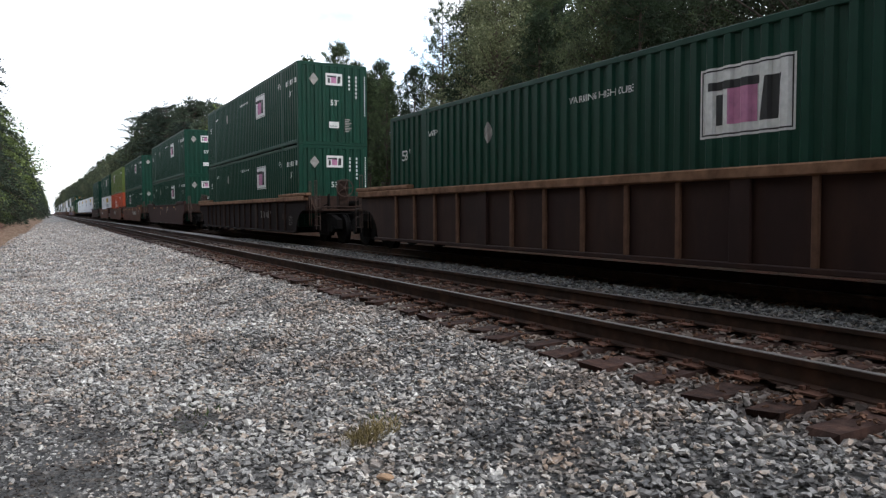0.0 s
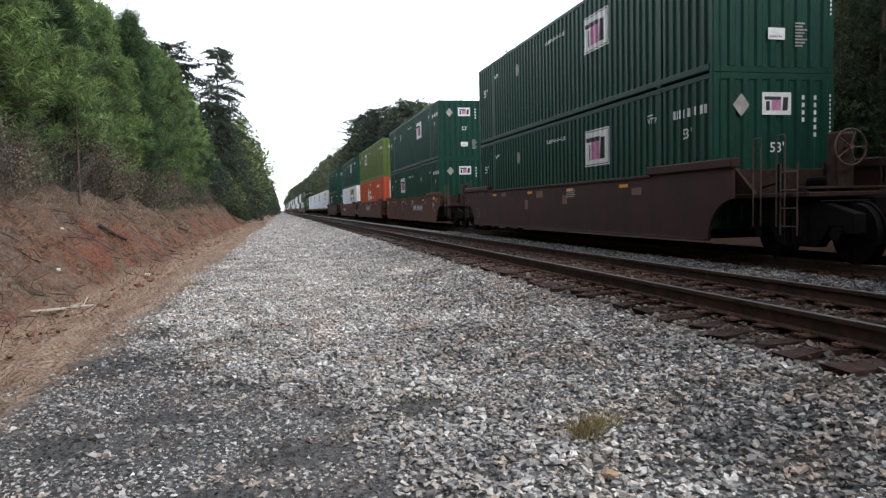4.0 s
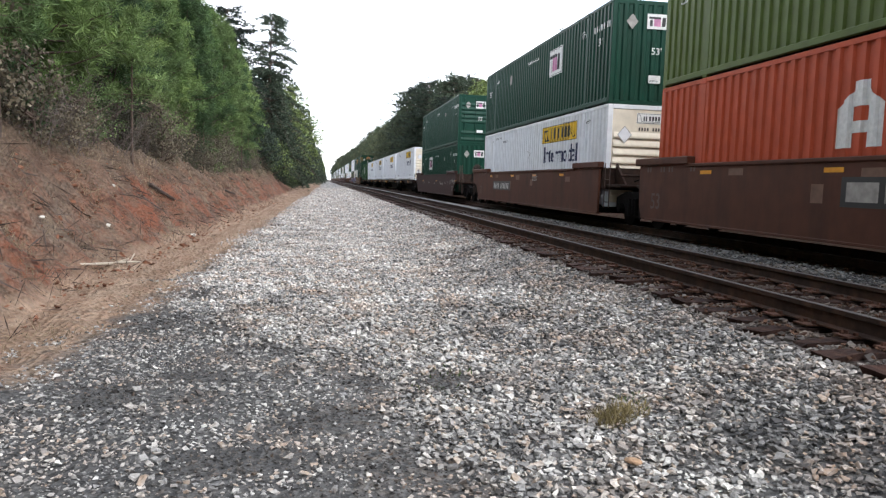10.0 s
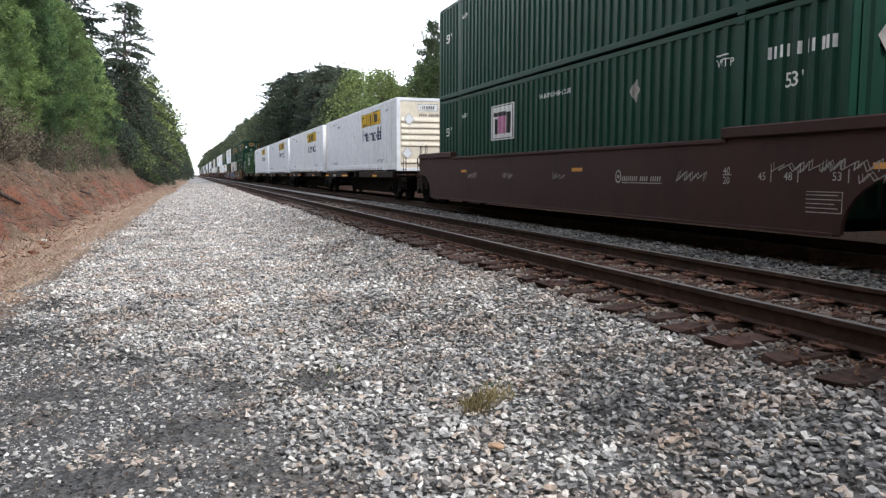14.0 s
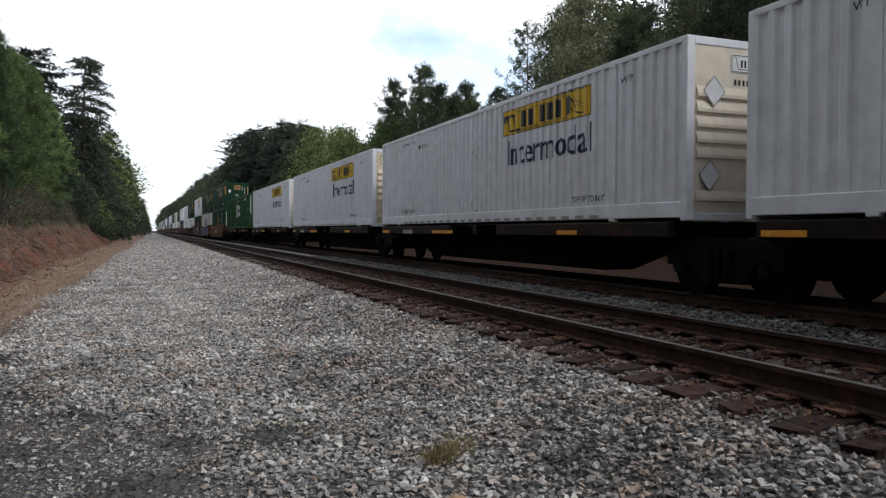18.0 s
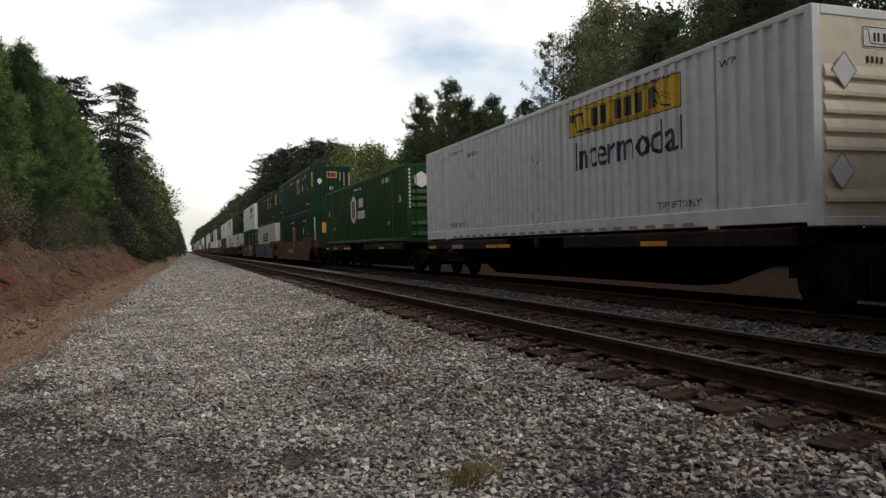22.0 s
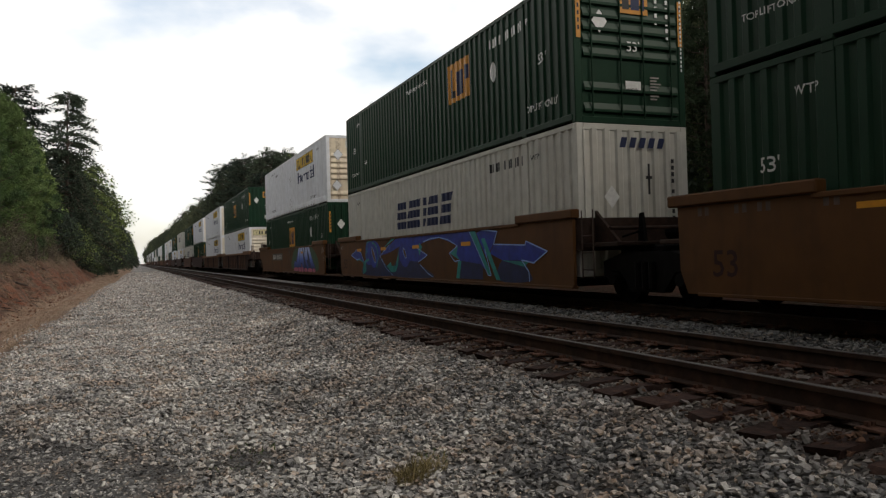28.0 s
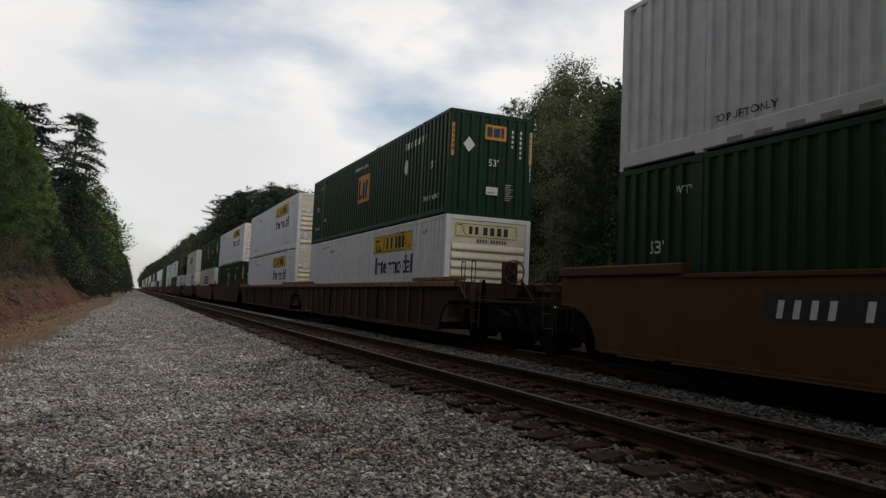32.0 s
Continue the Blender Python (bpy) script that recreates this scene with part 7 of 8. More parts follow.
def bare_shrub(seed, tall, stems):
    rng = np.random.default_rng(seed)
    segs = []
    for _ in range(stems):
        a = np.array([rng.normal() * 0.25, rng.normal() * 0.25, -0.1])
        d = unit(np.array([rng.normal() * 0.5, rng.normal() * 0.5, 1.0]))
        h = tall * rng.uniform(0.4, 1.0)
        segs.append((a, a + d * h, 0.009, 0.003))
        for _ in range(9):
            t = rng.uniform(0.25, 1)
            q = a + d * h * t
            segs.append((q, q + unit(d * 0.7 + rng.normal(size=3) * 0.8) * h * 0.42 * rng.uniform(0.4, 1), 0.005, 0.002))
    return limbs_mesh("stems", segs, M["twig"])


def plant(name, meshes, label, category, group, places, names=("trunk", "crown")):
    """One thing at each place (x, y, height factor, turn), all on the same meshes."""
    for x, y, k, turn in places:
        t = tagged(new(name), label, category, group)
        t.matrix_basis = Matrix.LocRotScale((x, y, float(ground_z(x, y)) - 0.05), Euler((0, 0, turn)), (k, k, k))
        for nm, me in zip(names, meshes):
            put(nm, me, t)


young = [brush_pine(s, 9.5, 2.5, 0.13, 64, 5, M[c], 0.95, 50, 0.012, 0.34, 0.30, 0.0, 0.042) for s, c in ((1, "bright"), (2, "needle"), (3, "bright"))]
dark_firs = [fir(11, 16.5, 5.7, 0.13, 46, 5, M["fir"], 0.8, 0.30, 0.5), fir(12, 14.2, 4.9, 0.14, 44, 5, M["fir"], 0.6, 0.22, -0.3)]
massed = broadleaf(45, 14.0, 4.5, 0.10, 380, 34, 0.30, M["dusk"], 0.44, 0.28)
tall_pines = [brush_pine(s, 13.0, 3.3, 0.16, 74, 5, M["pinegreen"], 0.75, 34) for s in (21, 22)]
spread_firs = [fir(s, 14.0, w, 0.04, 44, 6, M["fir"], sh, 0.10) for s, w, sh in ((15, 5.2, 0.50), (16, 4.6, 0.62))]
thin_pine = brush_pine(31, 14.0, 1.9, 0.42, 40, 3, M["pinegreen"], 0.35, 34, 0.010, 0.5, sparse=0.2)
near_pines = [brush_pine(s, 13.0, 2.7, 0.18, 66, 5, M["pinegreen"], 0.6, 36) for s in (33, 34)]
oaks = [broadleaf(s, 13.0, 3.9, 0.16, 260, 26, 0.30, M["leaf"], 0.46) for s in (41, 42)]
near_oaks = [broadleaf(43, 13.0, 2.5, 0.14, 330, 130, 0.100, M["autumn"], 0.30, 0.35), broadleaf(44, 13.0, 3.2, 0.12, 420, 120, 0.100, M["olive_leaf"], 0.34, 0.3)]
bushes = [broadleaf(s, 3.4, 1.7, 0.05, 80, 44, 0.14, M[c], 0.30) for s, c in ((51, "leaf"), (52, "fir"))]
scrub = [broadleaf(s, 2.0, 1.0, 0.05, 46, 46, 0.085, M[c], 0.20, 0.3) for s, c in ((53, "scrub"), (54, "needle"), (55, "scrub"))]
saplings = [conifer(s, 4.6, 1.0, 0.42, 9, 4, 3, 0.28, M["needle"], leaves=36, fat=0.035, spread=1.0, ragged=0.4, thick=0.011) for s in (72, 73)]
shrubs = [bare_shrub(s, 1.9, 14) for s in (61, 62, 63, 64)]

tr = random.Random(7)


def scatter(x0, x1, y0, y1, step, k0, k1, keep=1.0):
    out = []
    y = y0
    while y < y1:
        if tr.random() < keep:
            out.append((tr.uniform(x0, x1), y + tr.uniform(-0.4, 0.4) * step, tr.uniform(k0, k1), tr.uniform(0, 6.28)))
        y += step
    return out


LEFT, RIGHT = "woods along the bank", "woods behind the train"
for i, kind in enumerate(young):
    lab = ("young pine with long bright green needles", "young pine with dull green needles", "bushy young pine on the bank")[i]
    plant("pine_tree", kind, lab, "tree", LEFT, scatter(-8.3, -6.6, 3 + i * 1.3, 66, 4.6, 0.78, 1.04) + scatter(-11.5, -9.0, 4 + i * 1.6, 72, 5.4, 1.0, 1.25))
plant("fir_tree", dark_firs[0], "dark fir with layered drooping branches", "tree", LEFT, [(-5.9, 79.0, 1.02, 0.6)])
plant("fir_tree", dark_firs[1], "dark fir with a ragged flat top", "tree", LEFT, [(-8.9, 71.0, 1.0, 2.0)])
for i, kind in enumerate((dark_firs[0], tall_pines[0], oaks[1], dark_firs[1])):
    lab = ("dark fir with layered drooping branches", "tall pine with a dense dark crown", "leafy broad-leaved tree at the edge of the cutting", "dark fir with a ragged flat top")[i]
    plant("fir_tree" if i in (0, 3) else "pine_tree" if i == 1 else "broadleaf_tree", kind, lab, "tree", LEFT, scatter(-7.8 if i in (0, 3) else -6.6, -6.0 if i in (0, 3) else -4.6, 84 + i * 4, 150, 13, 0.62, 1.08) + scatter(-8.2, -4.4, 150 + i * 6, 460, 24, 0.62, 1.2) + scatter(-5.4, -2.6, 460 + i * 11, 900, 44, 1.1, 1.35) + scatter(-16, -11, 60 + i * 5, 140, 22, 0.95, 1.15))
plant("bush", bushes[1], "dark green bush at the end of the bank", "bush", LEFT, scatter(-6.0, -4.9, 62, 120, 4.5, 0.6, 1.1) + scatter(-6.5, -4.8, 120, 300, 12, 0.9, 1.6))
plant("bush", bushes[0], "green leafy bush among the pines", "bush", LEFT, scatter(-7.6, -6.2, 24, 70, 5.5, 0.5, 0.9) + scatter(-5.6, -4.8, 66, 110, 6, 0.7, 1.1))

# right side, from the far end towards the camera and past it
for i, kind in enumerate((massed, tall_pines[0], massed, tall_pines[1])):
    lab = ("dense grey-green tree with a rounded crown", "tall dark pine behind the railway", "dense grey-green tree with a rounded crown", "tall dark pine behind the railway")[i]
    nm = ("broadleaf_tree", "pine_tree", "broadleaf_tree", "pine_tree")[i]
    plant(nm, kind, lab, "tree", RIGHT, scatter(13.6, 16.2, 112 + i * 3, 175, 12, 0.86, 1.05) + scatter(13.2, 16.5, 175 + i * 7, 460, 28, 0.95, 1.2) + scatter(12.6, 16.0, 460 + i * 11, 900, 44, 1.1, 1.35) + scatter(20, 26, 36 + i * 7, 120, 24, 0.70, 0.88))
    kind = (near_oaks[1], near_pines[0], near_oaks[1], near_pines[1])[i]
    plant(nm, kind, lab, "tree", RIGHT, scatter(15.5, 18.5, -40 + i * 3, 16, 12, 0.75, 0.92) + scatter(20, 25, -30 + i * 4, 34, 15, 0.85, 1.0))
plant("fir_tree", spread_firs[0], "dark broad fir with feathery layered branches", "tree", RIGHT, [(16.6, 97, 1.06, 0.4), (14.6, 106, 1.12, 3.3), (18.5, 99, 1.08, 1.2), (14.2, 131, 1.24, 2.6), (15.8, 86, 0.80, 4.4)])
plant("fir_tree", spread_firs[1], "dark broad fir with feathery layered branches", "tree", RIGHT, [(18.2, 90, 0.98, 2.1), (16.2, 102, 1.06, 5.0), (14.3, 118, 1.2, 0.2), (14.6, 92, 0.86, 1.0)])
plant("broadleaf_tree", massed, "dense grey-green tree with a rounded crown", "tree", RIGHT, [(19.5, 95, 0.95, 1.1), (16.8, 112, 1.0, 3.9), (16.5, 84, 0.76, 4.1)])
plant("broadleaf_tree", oaks[1], "broad-leaved tree behind the railway", "tree", RIGHT, [(15.5, 62, 0.72, 1.0), (17.5, 56, 0.70, 2.4), (16.0, 50, 0.66, 4.0), (17, 68, 0.8, 0.3), (16, 75, 0.86, 5.0)])
plant("pine_tree", tall_pines[1], "dark pine with a pointed top", "tree", RIGHT, [(16.6, 42.5, 0.76, 0.4), (17.4, 47.5, 0.93, 2.0), (16.4, 45.0, 0.78, 1.3), (17.0, 52.5, 0.92, 4.4), (18.6, 43.0, 0.78, 5.2), (16.6, 40.5, 0.66, 2.7), (18.0, 55.5, 0.86, 3.0)])
plant("pine_tree", near_pines[0], "dull green pine behind the railway", "tree", RIGHT, [(17.0, 38.5, 0.64, 3.3), (18.2, 34.4, 0.62, 0.8), (17.0, 24.0, 0.66, 0.3), (17.6, 16.2, 0.80, 2.9), (19.0, 25.5, 0.66, 5.5), (16.4, 6.5, 0.8, 0.7), (18.5, 31.5, 0.70, 4.4), (19.6, 27.5, 0.82, 1.3), (18.8, 22.4, 0.76, 3.6), (20.2, 19.0, 0.74, 0.4)])
plant("pine_tree", near_pines[1], "dull green pine behind the railway", "tree", RIGHT, [(17.5, 36.0, 0.66, 1.9), (17.4, 18.8, 0.70, 1.7), (17.0, 13.5, 0.82, 4.0), (18.6, 29.3, 0.64, 2.2), (16.6, 40.5, 0.68, 5.7), (20.0, 24.4, 0.82, 5.1), (18.9, 20.0, 0.72, 2.8), (21.0, 28.6, 0.86, 0.9), (17.2, 30.4, 0.56, 3.3)])
plant("pine_tree", thin_pine, "lone thin pine with a sparse crown", "tree", RIGHT, [(17.6, 33.0, 0.80, 1.1)])
plant("broadleaf_tree", near_oaks[0], "tall tree with pale turning leaves", "tree", RIGHT, [(17.2, 27.2, 0.86, 0.5), (17.6, 21.0, 0.76, 3.9)])
plant("broadleaf_tree", near_oaks[1], "broad-leaved tree behind the railway", "tree", RIGHT, [(15.8, 10.0, 0.82, 1.2), (16.6, 4.0, 0.9, 5.2)])
plant("broadleaf_tree", massed, "dense grey-green tree with a rounded crown", "tree", RIGHT, [(20.5, 3, 0.82, 0.5), (21.0, 9.5, 0.80, 2.0), (22.0, 15, 0.66, 3.7), (21.5, 20, 0.56, 5.1), (22.5, 25.5, 0.55, 0.9), (21.5, 31, 0.54, 2.7), (20.5, -4, 0.85, 1.5), (19.0, 6.5, 0.75, 4.4), (19.0, 0.0, 0.8, 3.1)])
plant("bush", bushes[0], "leafy bush along the far ditch", "bush", RIGHT, scatter(16.6, 18.6, -20, 110, 3.2, 0.7, 1.3))
plant("bush", bushes[1], "dark bush along the far ditch", "bush", RIGHT, scatter(16.8, 19.5, -18, 110, 3.6, 0.8, 1.5))

# unseen tall trees added beside and behind the camera, closing and shading the cutting
for i, kind in enumerate((oaks[0], oaks[1])):
    plant("broadleaf_tree", kind, "tall broad-leaved tree shading the yard", "tree", LEFT, scatter(-8.0, -6.2, -42 + i * 3, 3.0, 6, 1.25, 1.45) + scatter(-13.5, -10.5, -42 + i * 3, 12, 7, 1.35, 1.6))

plant("bush", bushes[1], "dark green bush under the pines", "bush", LEFT, scatter(-12.5, -9.5, 2, 60, 2.2, 0.8, 1.3))
plant("bush", bushes[0], "green leafy bush under the pines", "bush", LEFT, scatter(-14.5, -11.5, 1, 40, 3.0, 1.0, 1.5))
for i, kind in enumerate(scrub):
    plant("scrub_bush", kind, ("brown-leaved scrub bush on the crest of the bank", "low green pine scrub on the crest of the bank", "brown-leaved scrub bush hanging over the clay")[i], "bush", LEFT, scatter(-6.3, -5.1, 4 + i, 70, (2.6, 3.4, 3.0)[i], 0.3, 0.85) + scatter(-7.8, -6.0, 4 + i, 70, (2.4, 4.6, 2.4)[i], 0.6, 1.2) + scatter(-10.5, -8.0, 3 + i, 50, 3.0, 0.9, 1.5), ("trunk", "crown"))
for i, kind in enumerate(saplings):
    plant("pine_sapling", kind, "thin pine sapling with a bare dark stem", "tree", LEFT, [((-5.1, 21.0, 0.92, 0.5), (-5.1, 33.0, 0.62, 2.0), (-5.0, 47.0, 0.8, 4.0)), ((-5.25, 26.5, 0.55, 1.0), (-5.0, 51.0, 0.8, 3.0), (-5.4, 13.5, 0.9, 5.0))][i])
# bare brush on the crest of the bank
for i, me in enumerate(shrubs):
    plant("bare_shrub", (me,), "bare grey-brown shrub on the crest of the bank", "shrub", LEFT, scatter(-6.6, -5.3, 5 + i, 76, 3.3, 0.35, 1.0) + scatter(-7.4, -6.2, 6 + i, 74, 3.6, 0.6, 1.25) + scatter(-9.4, -7.4, 4 + i, 40, 3.2, 0.9, 1.4), ("brushwood",))

# ---- small things on the bank and the gravel ----
def stick_thing():
    bm = bmesh.new()
    pts = [(0, 0, 0.05), (0.35, 0.35, 0.05), (0.75, 0.7, 0.07), (1.0, 1.05, 0.06)]
    for (a, b), r in zip(zip(pts, pts[1:]), (0.035, 0.03, 0.022)):
        rod(bm, a, b, r, 7)
    rod(bm, pts[1], (0.72, 0.42, 0.16), 0.018, 6)
    rod(bm, pts[2], (0.86, 1.0, 0.25), 0.016, 6)
    rod(bm, (-0.5, -0.15, 0.04), pts[0], 0.03, 7)
    return bm


M["deadwood"] = material("bleached_deadwood", (0.46, 0.40, 0.32), 0.85, grain=0.2, scale=9, bump=0.3)
M["logwood"] = material("dark_rotten_log", (0.060, 0.042, 0.035), 0.95, grain=0.4, scale=9, bump=0.5)
M["tan"] = material("tan_stone", (0.40, 0.26, 0.16), 0.9, grain=0.2, scale=30, bump=0.3)
M["litter"] = material("pale_litter", (0.58, 0.55, 0.50), 0.8, grain=0.2, scale=20)
b1 = tagged(part("fallen_branch", stick_thing(), M["deadwood"]), "bleached forked branch lying on the clay", "branch")
foot, tip = (Vector((x, y, float(ground_z(x, y)) + 0.03)) for x, y in ((-3.74, 11.86), (-3.08, 12.82)))
along = (tip - foot).normalized()
across = Vector((0, 0, 1)).cross(along).normalized()
turned = Matrix((along, across, along.cross(across))).transposed().to_4x4()
b1.matrix_basis = Matrix.Translation(foot.lerp(tip, 0.3)) @ turned @ pose(0, 0, 0, 0, 0, -39) @ Matrix.Scale(0.70, 4)


def log_thing(length, r):
    """A slightly bent, tapering log with a broken end."""
    bm = bmesh.new()
    rings = []
    for i in range(8):
        k, rr = 0.015 * math.sin(i * 1.3), r * (1.05 - 0.06 * i)
        rings.append([bm.verts.new((k + rr * math.cos(a) * (1 + 0.12 * math.sin(3 * a + i)), length * i / 7 + (0.06 * math.sin(2 * a) if i in (0, 7) else 0), rr * math.sin(a))) for a in (2 * math.pi * j / 9 for j in range(9))])
    for p, q in zip(rings, rings[1:]):
        for j in range(9):
            bm.faces.new((p[j], p[(j + 1) % 9], q[(j + 1) % 9], q[j]))
    bm.faces.new(rings[0][::-1])
    bm.faces.new(rings[-1])
    return bm


for x, y, x1, y1 in ((-4.69, 21.05, -4.08, 21.65), (-4.52, 19.30, -4.02, 19.95), (-4.95, 30.5, -4.45, 31.6), (-4.95, 40.8, -4.35, 42.4), (-4.55, 46.0, -4.05, 47.4), (-4.3, 23.6, -4.1, 24.3), (-4.6, 35.4, -4.2, 36.4)):
    ln = math.hypot(x1 - x, y1 - y)
    g = tagged(part("fallen_log", log_thing(ln, 0.055), M["logwood"]), "dark rotten log lying down the clay bank", "log", "logs on the bank")
    z0, z1 = float(ground_z(x, y)), float(ground_z(x1, y1))
    g.matrix_basis = pose(x, y, z0 + 0.06, math.degrees(math.atan2(z1 - z0, ln)), 0, math.degrees(math.atan2(x - x1, y1 - y)))


M["drygrass"] = leaf_material("grey_dry_grass", (0.19, 0.15, 0.10), (0.28, 0.22, 0.145))
M["clod"] = material("red_clay_clods", (0.20, 0.095, 0.060), 0.95, grain=0.35, scale=12, per_island=0.5, bump=0.3, spec=0.1)


def pebble(r, seed):
    bm = bmesh.new()
    bmesh.ops.create_icosphere(bm, subdivisions=2, radius=r)
    rng = random.Random(seed)
    o = Vector((rng.random() * 9, rng.random() * 9, 0))
    for v in bm.verts:
        v.co *= 1 + 0.35 * noise.noise(v.co * (1.4 / r) + o)
        v.co.z *= 0.6
    return bm


q = tagged(part("tan_stone", pebble(0.05, 3), M["tan"]), "flat tan stone among grey ballast", "stone")
q.matrix_basis = pose(1.565, 3.68, float(ground_z(1.565, 3.68)) + 0.045, 6, 4, -12) @ Matrix.Diagonal((1.0, 0.62, 0.55, 1))
for i, (x, y, r) in enumerate(((-4.1, 14.9, 0.07), (-4.6, 17.2, 0.06), (-3.9, 10.6, 0.07), (-4.3, 12.2, 0.05), (-3.3, 19.5, 0.08), (-4.9, 24.0, 0.07), (-3.6, 9.2, 0.06))):
    q = tagged(part("pale_stone", pebble(r, 20 + i), M["litter"]), "pale stone lying on the red clay", "stone", "pale stones on the clay")
    q.matrix_basis = pose(x, y, float(ground_z(x, y)) + r * 0.3, 0, 0, i * 50)
q = tagged(part("tie_scrap", soft_box(-0.2, -0.05, 0, 0.2, 0.05, 0.06, 0.015), M["logwood"]), "dark scrap of timber at the gravel edge", "timber scrap")
q.matrix_basis = pose(-1.45, 23.4, float(ground_z(-1.45, 23.4)), 0, 0, 12)

# ---- grass ----
gr = np.random.default_rng(5)


def grass_mesh(name, centres, per, high, mat, wide=0.007, fan=0.35, round_=0.10):
    c = np.repeat(np.asarray(centres, float), per, axis=0)
    c[:, :2] += gr.normal(size=(len(c), 2)) * round_
    c[:, 2] = ground_z(c[:, 0], c[:, 1])
    v, f = blades(gr, c, np.tile((0, 0, 1.0), (len(c), 1)), high, wide, fan)
    return mesh_of(name, v, f, mat)


tuft = tagged(new("grass_tuft", grass_mesh("grass_tuft", [(1.68, 4.38, 0), (1.74, 4.42, 0), (1.77, 4.48, 0), (1.86, 4.52, 0), (1.94, 4.58, 0)], 105, 0.12, M["straw"], 0.0028, 0.7, 0.055)), "straw-coloured grass tuft growing in the ballast", "grass", kind="stuff")
weeds = tagged(new("weeds", grass_mesh("weeds", [(2.0, 4.75, 0), (2.1, 4.85, 0), (0.78, 5.2, 0), (0.95, 5.6, 0)], 24, 0.06, M["leaf"], 0.006, 0.8, 0.09)), "small weeds between the stones", "weed", kind="stuff")
pts = [(gr.uniform(-6.2, -4.5), gr.uniform(5, 75), 0) for _ in range(230)]
bank_grass = tagged(new("bank_grass", grass_mesh("bank_grass", pts, 34, 0.26, M["drygrass"], 0.005, 0.7, 0.22)), "dry grey-brown grass along the crest of the bank", "grass", kind="stuff")
pts = [(gr.uniform(-5.2, -3.3), 4 + 60 * gr.random() ** 1.4, 0) for _ in range(800)]
litter = tagged(new("clay_litter", grass_mesh("clay_litter", pts, 20, 0.07, M["twig"], 0.004, 2.5, 0.3)), "dead twigs and needles strewn on the clay", "litter", kind="stuff")

pts = [(gr.uniform(-5.3, -3.0), 4 + 55 * gr.random() ** 1.4, 0) for _ in range(700)]
sticks = tagged(new("dead_sticks", grass_mesh("dead_sticks", pts, 3, 0.38, M["logwood"], 0.006, 2.5, 0.25)), "dark dead sticks strewn down the clay bank", "sticks", kind="stuff")
# dark blades laid down the slope stand in for shadows of its ledges
c = np.array([(gr.uniform(-5.2, -3.5), 5 + 52 * gr.random() ** 1.2, 0.0) for _ in range(420)])
c[:, 2] = ground_z(c[:, 0], c[:, 1]) + 0.05
v, f = blades(gr, c, np.tile((0.62, 0.50, -0.42), (len(c), 1)), 0.55, 0.014, 0.30)
ledge_ob = tagged(new("bare_roots", mesh_of("bare_roots", v, f, M["logwood"])), "dark roots and sticks lying down the clay slope", "roots", kind="stuff")
pts = [(gr.uniform(-5.4, -3.6), 4 + 60 * gr.random() ** 1.9, 0) for _ in range(240)]
dry_tufts = tagged(new("dry_grass", grass_mesh("dry_grass", pts, 46, 0.20, M["drygrass"], 0.004, 0.9, 0.16)), "grey-brown dry grass tufts on the bank", "grass", kind="stuff")
pts = [(float(gravel_edge(q)) - abs(gr.normal()) * 0.5 - 0.1, q, 0) for q in 6 + 60 * gr.random(70) ** 1.3]
edge_grass = tagged(new("edge_grass", grass_mesh("edge_grass", pts, 20, 0.10, M["drygrass"], 0.004, 1.0, 0.18)), "thin dry grass along the gravel edge", "grass", kind="stuff")

# ---- ties and plates: the nearest as pieces, the rest joined ----
STEP = 0.508
tie_rng = random.Random(3)


def tie_bm(k):
    rng = random.Random(k)
    bm = bmesh.new()
    box(bm, -1.36, -0.114, -0.178, 1.36, 0.114, 0.0)
    bmesh.ops.subdivide_edges(bm, edges=[e for e in bm.edges if abs(e.verts[0].co.x - e.verts[1].co.x) > 1], cuts=9)
    for v in bm.verts:
        v.co.y += rng.uniform(-0.022, 0.016)
        v.co.z += rng.uniform(-0.022, 0.004)
        if abs(v.co.x) > 1.2:
            v.co.x += rng.uniform(-0.10, 0.05)
            v.co.z -= rng.uniform(0.0, 0.035)
            v.co.y *= rng.uniform(0.72, 1.05)
    return bm


TIES = [shared(("tie", k), lambda: tie_bm(k), M["tie"]) for k in range(6)]


def plate_bm():
    bm = bmesh.new()
    box(bm, -0.19, -0.095, 0, 0.19, 0.095, 0.016)
    for x in (-0.13, -0.09, 0.09, 0.13):
        for y in (-0.06, 0.06):
            if abs(x) == 0.09 or y > 0:
                box(bm, x - 0.014, y - 0.014, 0.016, x + 0.014, y + 0.014, 0.045)
    return bm


PLATE = shared("tie_plate", plate_bm, M["plate"])
for tr_ob, cx, y0, y1, yp in ((near_track, TRACK, 1.0 - 20 * STEP, 112.0, 26.0), (far_track, FAR_TRACK, 1.0 - 20 * STEP, 62.0, 16.0)):
    y = y0
    i = 0
    while y < y1:
        yy = y + tie_rng.uniform(-0.03, 0.03)
        t = put("tie", TIES[i % 6], tr_ob, pose(tie_rng.uniform(-0.09, 0.07), yy, 0.318 + tie_rng.uniform(-0.025, 0.004), tie_rng.uniform(-2.0, 2.0), 0, tie_rng.uniform(-2.2, 2.2)))
        if y < yp:
            for sx in (-0.7535, 0.7535):
                put("tie_plate", PLATE, tr_ob, pose(sx, yy, 0.318))
        y += STEP
        i += 1
    # the far remainder
    n = int((420 - y1) / STEP)
    bm = bmesh.new()
    for k in range(n):
        box(bm, -1.3, y1 + k * STEP - 0.11, 0.14, 1.3, y1 + k * STEP + 0.11, 0.316)
    tagged(part("ties_far", bm, M["tie"], tr_ob), kind="stuff")

